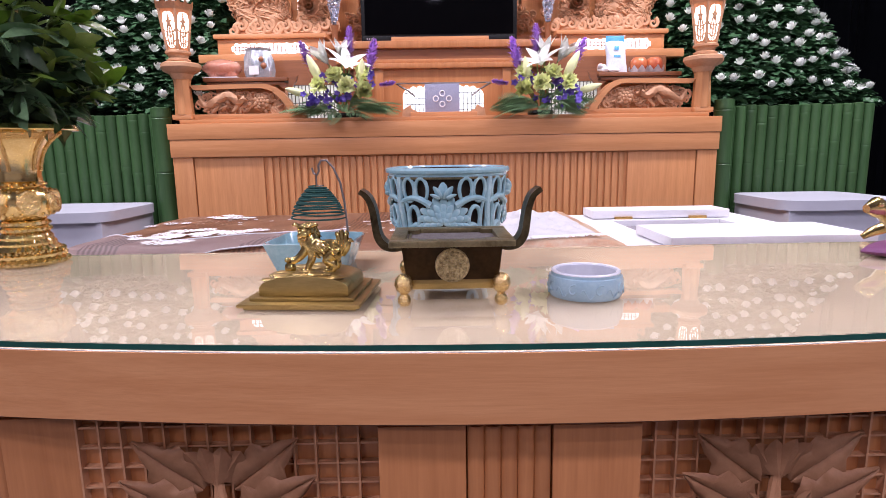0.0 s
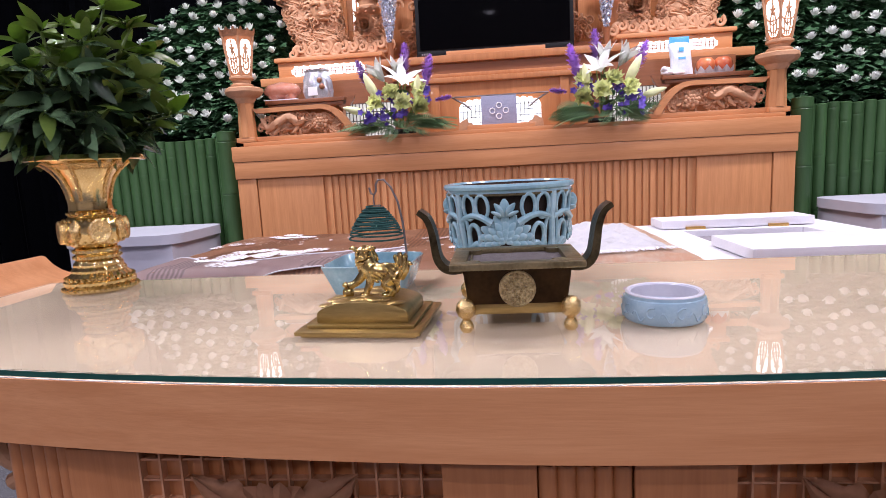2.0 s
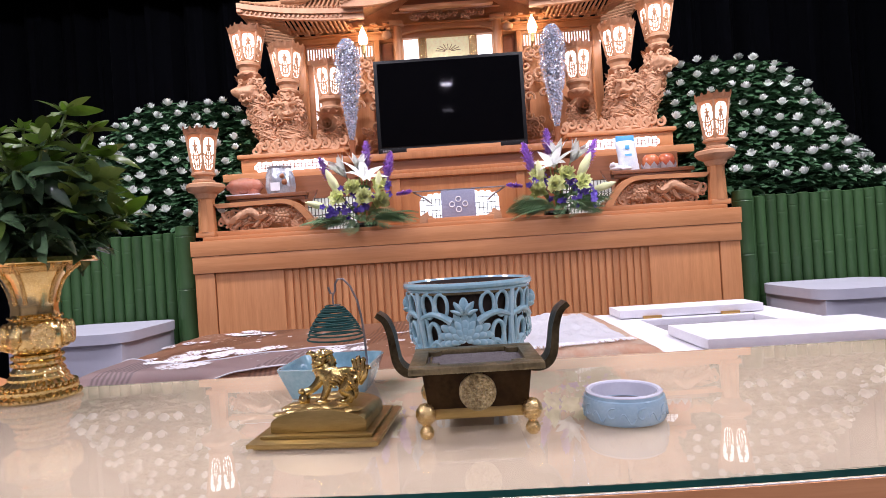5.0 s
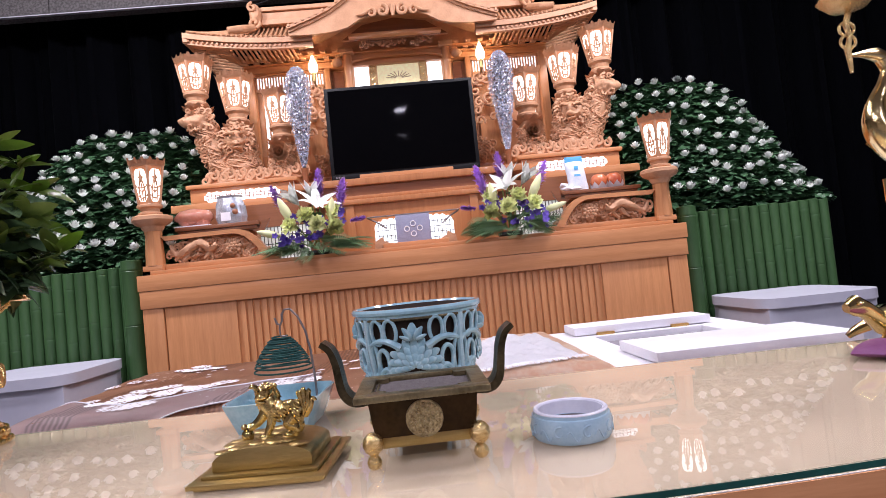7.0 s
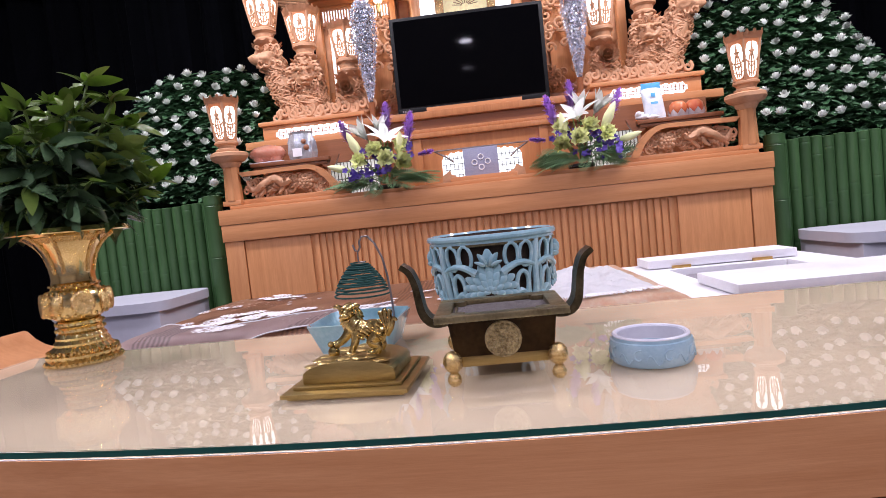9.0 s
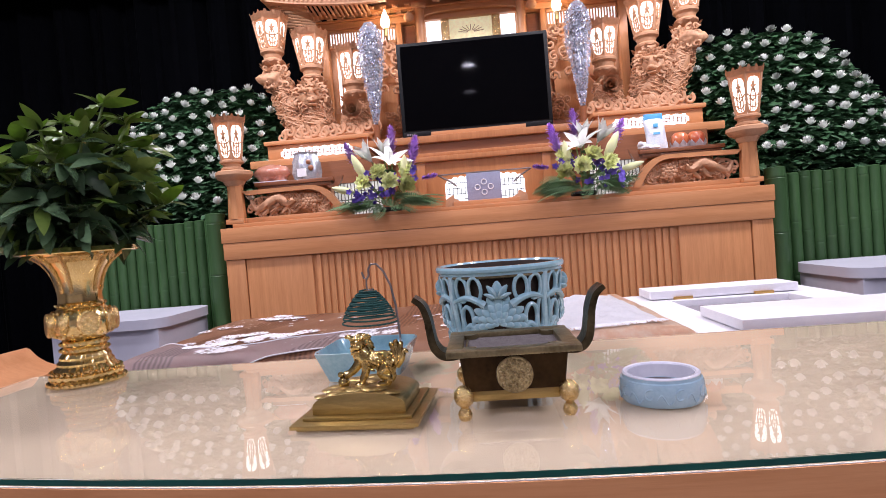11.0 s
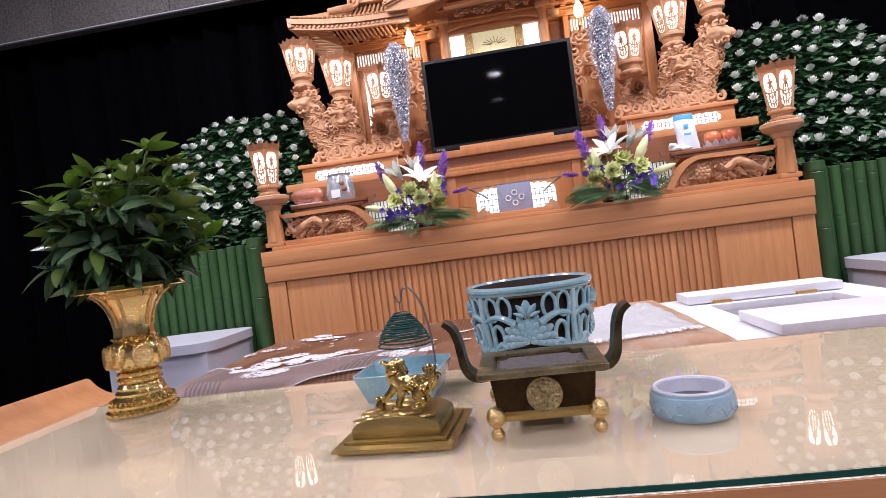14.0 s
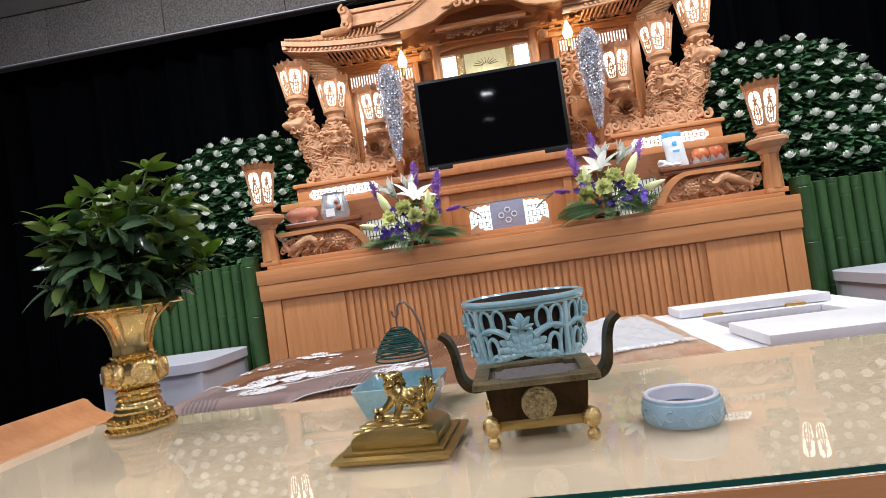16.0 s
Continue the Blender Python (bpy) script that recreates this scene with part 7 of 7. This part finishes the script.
dish.scale = (0.93, 0.93, 0.95)

# ---- brass lion on a stepped plinth ----
LT = Matrix.Translation((-0.2055, 0.715, 0)) @ pose(0, 0, 0, 0, 0, -5)


def turned(bm):
    bmesh.ops.transform(bm, verts=bm.verts, matrix=LT)
    return bm


plinth = thing("brass_plinth", -0.2055, 0.715, TZ, "stepped brushed brass plinth with an arched block", "plinth")
part("foot_plate", turned(bx(-0.070, 0.070, -0.066, 0.066, 0.7304, 0.7335)), BRASS, plinth)
part("plate", turned(bx(-0.076, 0.076, -0.072, 0.072, 0.7337, 0.7385)), BRASS, plinth, bevel=0.001)
part("step", turned(bx(-0.066, 0.066, -0.056, 0.062, 0.7387, 0.7425)), BRASS, plinth, bevel=0.001)
arch = [(-0.057, 0.7427), (0.057, 0.7427)] + [(0.057 * math.cos(math.pi * i / 16), 0.7525 + 0.0155 * math.sin(math.pi * i / 16)) for i in range(17)]
part("arched_block", turned(prism(arch, -0.046, 0.042)), BRASS, plinth, bevel=0.0012)
bm = bmesh.new()
r2 = random.Random(9)
for i in range(34):
    u = r2.uniform(-0.050, 0.050)
    ball((u, r2.uniform(-0.04, 0.036), 0.7530 + 0.0155 * math.sqrt(max(0, 1 - (u / 0.057) ** 2))), (0.010, 0.009, 0.0020), bm, 2, 0.001, 200)
tagged(part("rock_relief", turned(bm), BRASS, plinth, "cast rocky ground"), kind="stuff")

bm = bmesh.new()
G = 0.7685
taper([(0.034, 0.0, G + 0.022), (0.022, 0.0, G + 0.029), (0.006, 0.0, G + 0.029), (-0.008, -0.002, G + 0.034), (-0.014, -0.004, G + 0.047)], [0.0125, 0.0125, 0.0118, 0.0155, 0.0125], 6, 18, bm)   # trunk, chest and neck
ball((0.027, 0.0, G + 0.022), (0.0135, 0.0140, 0.0150), bm, 3, 0.0015, 150)
ball((-0.016, -0.008, G + 0.0545), (0.0125, 0.0120, 0.0115), bm, 3, 0.0012, 200)
ball((-0.017, -0.0185, G + 0.0505), (0.0085, 0.0055, 0.0042), bm, 2, 0.0006, 300)
ball((-0.017, -0.0170, G + 0.0440), (0.0075, 0.0050, 0.0026), bm, 2)
ball((-0.017, -0.0232, G + 0.0530), (0.0034, 0.0024, 0.0022), bm, 2)
for d in (-1, 1):
    taper([(-0.016 + d * 0.009, -0.010, G + 0.0610), (-0.016 + d * 0.016, -0.010, G + 0.0635), (-0.016 + d * 0.0215, -0.008, G + 0.0615)], [0.0036, 0.0032, 0.0010], 4, 8, bm)   # ears
    ball((-0.016 + d * 0.0055, -0.0190, G + 0.0572), 0.0022, bm, 2)
    taper([(-0.016 + d * 0.002, -0.0195, G + 0.0600), (-0.016 + d * 0.007, -0.0190, G + 0.0615), (-0.016 + d * 0.011, -0.0160, G + 0.0590)], [0.0014, 0.0018, 0.0008], 3, 6, bm)
r2 = random.Random(19)
for i in range(46):   # flame-like locks of the mane
    a = -0.4 + (2 * math.pi) * i / 23
    ring = i // 23
    p = Vector((-0.015 + (0.0115 + 0.002 * ring) * math.cos(a), -0.003 + 0.007 * ring, G + 0.050 + (0.0125 + 0.002 * ring) * math.sin(a)))
    d = Vector((math.cos(a) * 0.5, 0.25, math.sin(a) * 0.35 - 0.85))
    taper([p, p + d * 0.006, p + d * 0.011 + Vector((r2.uniform(-0.003, 0.003), 0, 0.001))], [0.0030, 0.0025, 0.0007], 3, 6, bm)
for i in range(30):   # chest and flank fur
    u = r2.uniform(-0.012, 0.034)
    p = Vector((u, -0.0118 - 0.002 * (u < 0), G + 0.030 + r2.uniform(-0.010, 0.010)))
    taper([p, p + Vector((0.003, -0.0012, -0.003)), p + Vector((0.008, 0.0005, -0.005))], [0.0022, 0.0019, 0.0005], 3, 6, bm)
taper([(-0.014, -0.007, G + 0.032), (-0.024, -0.009, G + 0.021), (-0.033, -0.011, G + 0.015), (-0.040, -0.012, G + 0.0125)], [0.0085, 0.0065, 0.0052, 0.0058], 4, 10, bm)
ball((-0.043, -0.012, G + 0.0035), 0.0088, bm, 3, 0.0012, 300)
ball((-0.046, -0.014, G + 0.0145), (0.0055, 0.005, 0.004), bm, 2)
taper([(-0.006, -0.009, G + 0.030), (-0.007, -0.011, G + 0.016), (-0.012, -0.013, G + 0.006), (-0.013, -0.013, G + 0.000)], [0.0090, 0.0066, 0.0052, 0.0056], 4, 10, bm)
ball((-0.017, -0.015, G + 0.0005), (0.0075, 0.006, 0.0040), bm, 2)
for dy in (-0.009, 0.009):
    taper([(0.028, dy, G + 0.022), (0.019, dy * 1.2, G + 0.014), (0.030, dy * 1.25, G + 0.008), (0.026, dy * 1.25, G + 0.000)], [0.0120, 0.0092, 0.0058, 0.0056], 4, 10, bm)
    ball((0.019, dy * 1.3, G + 0.0000), (0.0085, 0.006, 0.0040), bm, 2)
for k, (dx, dz) in enumerate(((0.0, 0.030), (0.008, 0.026), (-0.007, 0.025), (0.013, 0.016), (-0.011, 0.014))):   # plumed tail
    taper([(0.040, 0.002, G + 0.020), (0.042 + dx * 0.5, 0.0, G + 0.022 + dz * 0.5), (0.041 + dx, -0.001, G + 0.024 + dz), (0.041 + dx * 1.5, -0.001, G + 0.022 + dz)], [0.0050, 0.0056, 0.0038, 0.0010], 5, 8, bm)
bmesh.ops.transform(bm, verts=bm.verts, matrix=Matrix.Translation((0.004, 0, G)) @ Matrix.Diagonal((0.80, 0.86, 0.94, 1)) @ Matrix.Translation((0.004, 0, -G)))
solo("brass_lion", turned(bm), LIONM, "small polished brass lion with a curly mane on its plinth", "figurine", angle=60)

# ---- celadon tray with a hanging incense coil ----
TRX, TRY = -0.246, 0.932
tray = thing("incense_tray", TRX, TRY, TZ, "square flared sky-blue ceramic tray", "tray")
TT = Matrix.Translation((TRX, TRY, 0)) @ pose(0, 0, 0, 0, 0, -5)
bm = bmesh.new()
rings = []
for h, z in ((0.056, 0.7306), (0.0565, 0.7325), (0.072, 0.775), (0.0725, 0.7772), (0.070, 0.7776), (0.068, 0.775), (0.0535, 0.7365), (0.02, 0.7362)):
    ring = []
    for i in range(32):
        a = 2 * math.pi * i / 32
        q = 1 / max(abs(math.cos(a)), abs(math.sin(a)))
        q = min(q, 1.30)
        ring.append(bm.verts.new((h * q * math.cos(a), h * q * math.sin(a) * 1.02, z)))
    rings.append(ring)
for a, b in zip(rings, rings[1:]):
    for i in range(32):
        bm.faces.new((a[i], a[(i + 1) % 32], b[(i + 1) % 32], b[i]))
bm.faces.new(rings[0])
bm.faces.new(rings[-1])
bmesh.ops.transform(bm, verts=bm.verts, matrix=TT)
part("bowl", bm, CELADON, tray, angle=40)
hook = thing("wire_hook", -0.197, 0.965, 0.7365, "bent grey wire hook standing in the tray", "hook")
part("wire", tube([(-0.195, 0.955, 0.7372), (-0.1965, 0.958, 0.79), (-0.2, 0.96, 0.835), (-0.206, 0.96, 0.868), (-0.216, 0.958, 0.893), (-0.227, 0.956, 0.906), (-0.236, 0.955, 0.906), (-0.2405, 0.955, 0.898), (-0.2405, 0.955, 0.888), (-0.244, 0.955, 0.882), (-0.249, 0.955, 0.884), (-0.252, 0.955, 0.894)], 0.0019, 8), WIRE, hook)
part("base_loop", tube([(-0.215 + 0.02 * math.cos(a * 0.4), 0.955 + 0.02 * math.sin(a * 0.4), 0.7385) for a in range(16)], 0.0018, 6), WIRE, hook)
coil = thing("incense_coil", -0.245, 0.955, 0.808, "dark green conical incense coil hanging from the hook", "incense")
pts = []
for i in range(421):
    t = i / 420
    turns = 14 * t
    zz = 0.8635 - (0.034 * min(1, t / 0.72) + 0.021 * max(0, (t - 0.72) / 0.28) ** 1.2)
    rr = 0.010 + 0.036 * t ** 0.72
    a = 2 * math.pi * turns
    pts.append((-0.245 + rr * math.cos(a), 0.955 + rr * math.sin(a), zz + 0.0006 * math.sin(a * 0.5)))
part("spiral", tube(pts, 0.0015, 6), COIL, coil)
part("hanging_clip", tube([(-0.245, 0.955, 0.8835), (-0.2455, 0.955, 0.872), (-0.245, 0.955, 0.8635), (-0.239, 0.955, 0.8632), (-0.235, 0.955, 0.8635)], 0.0014, 6), WIRE, coil, "pale wire clip")
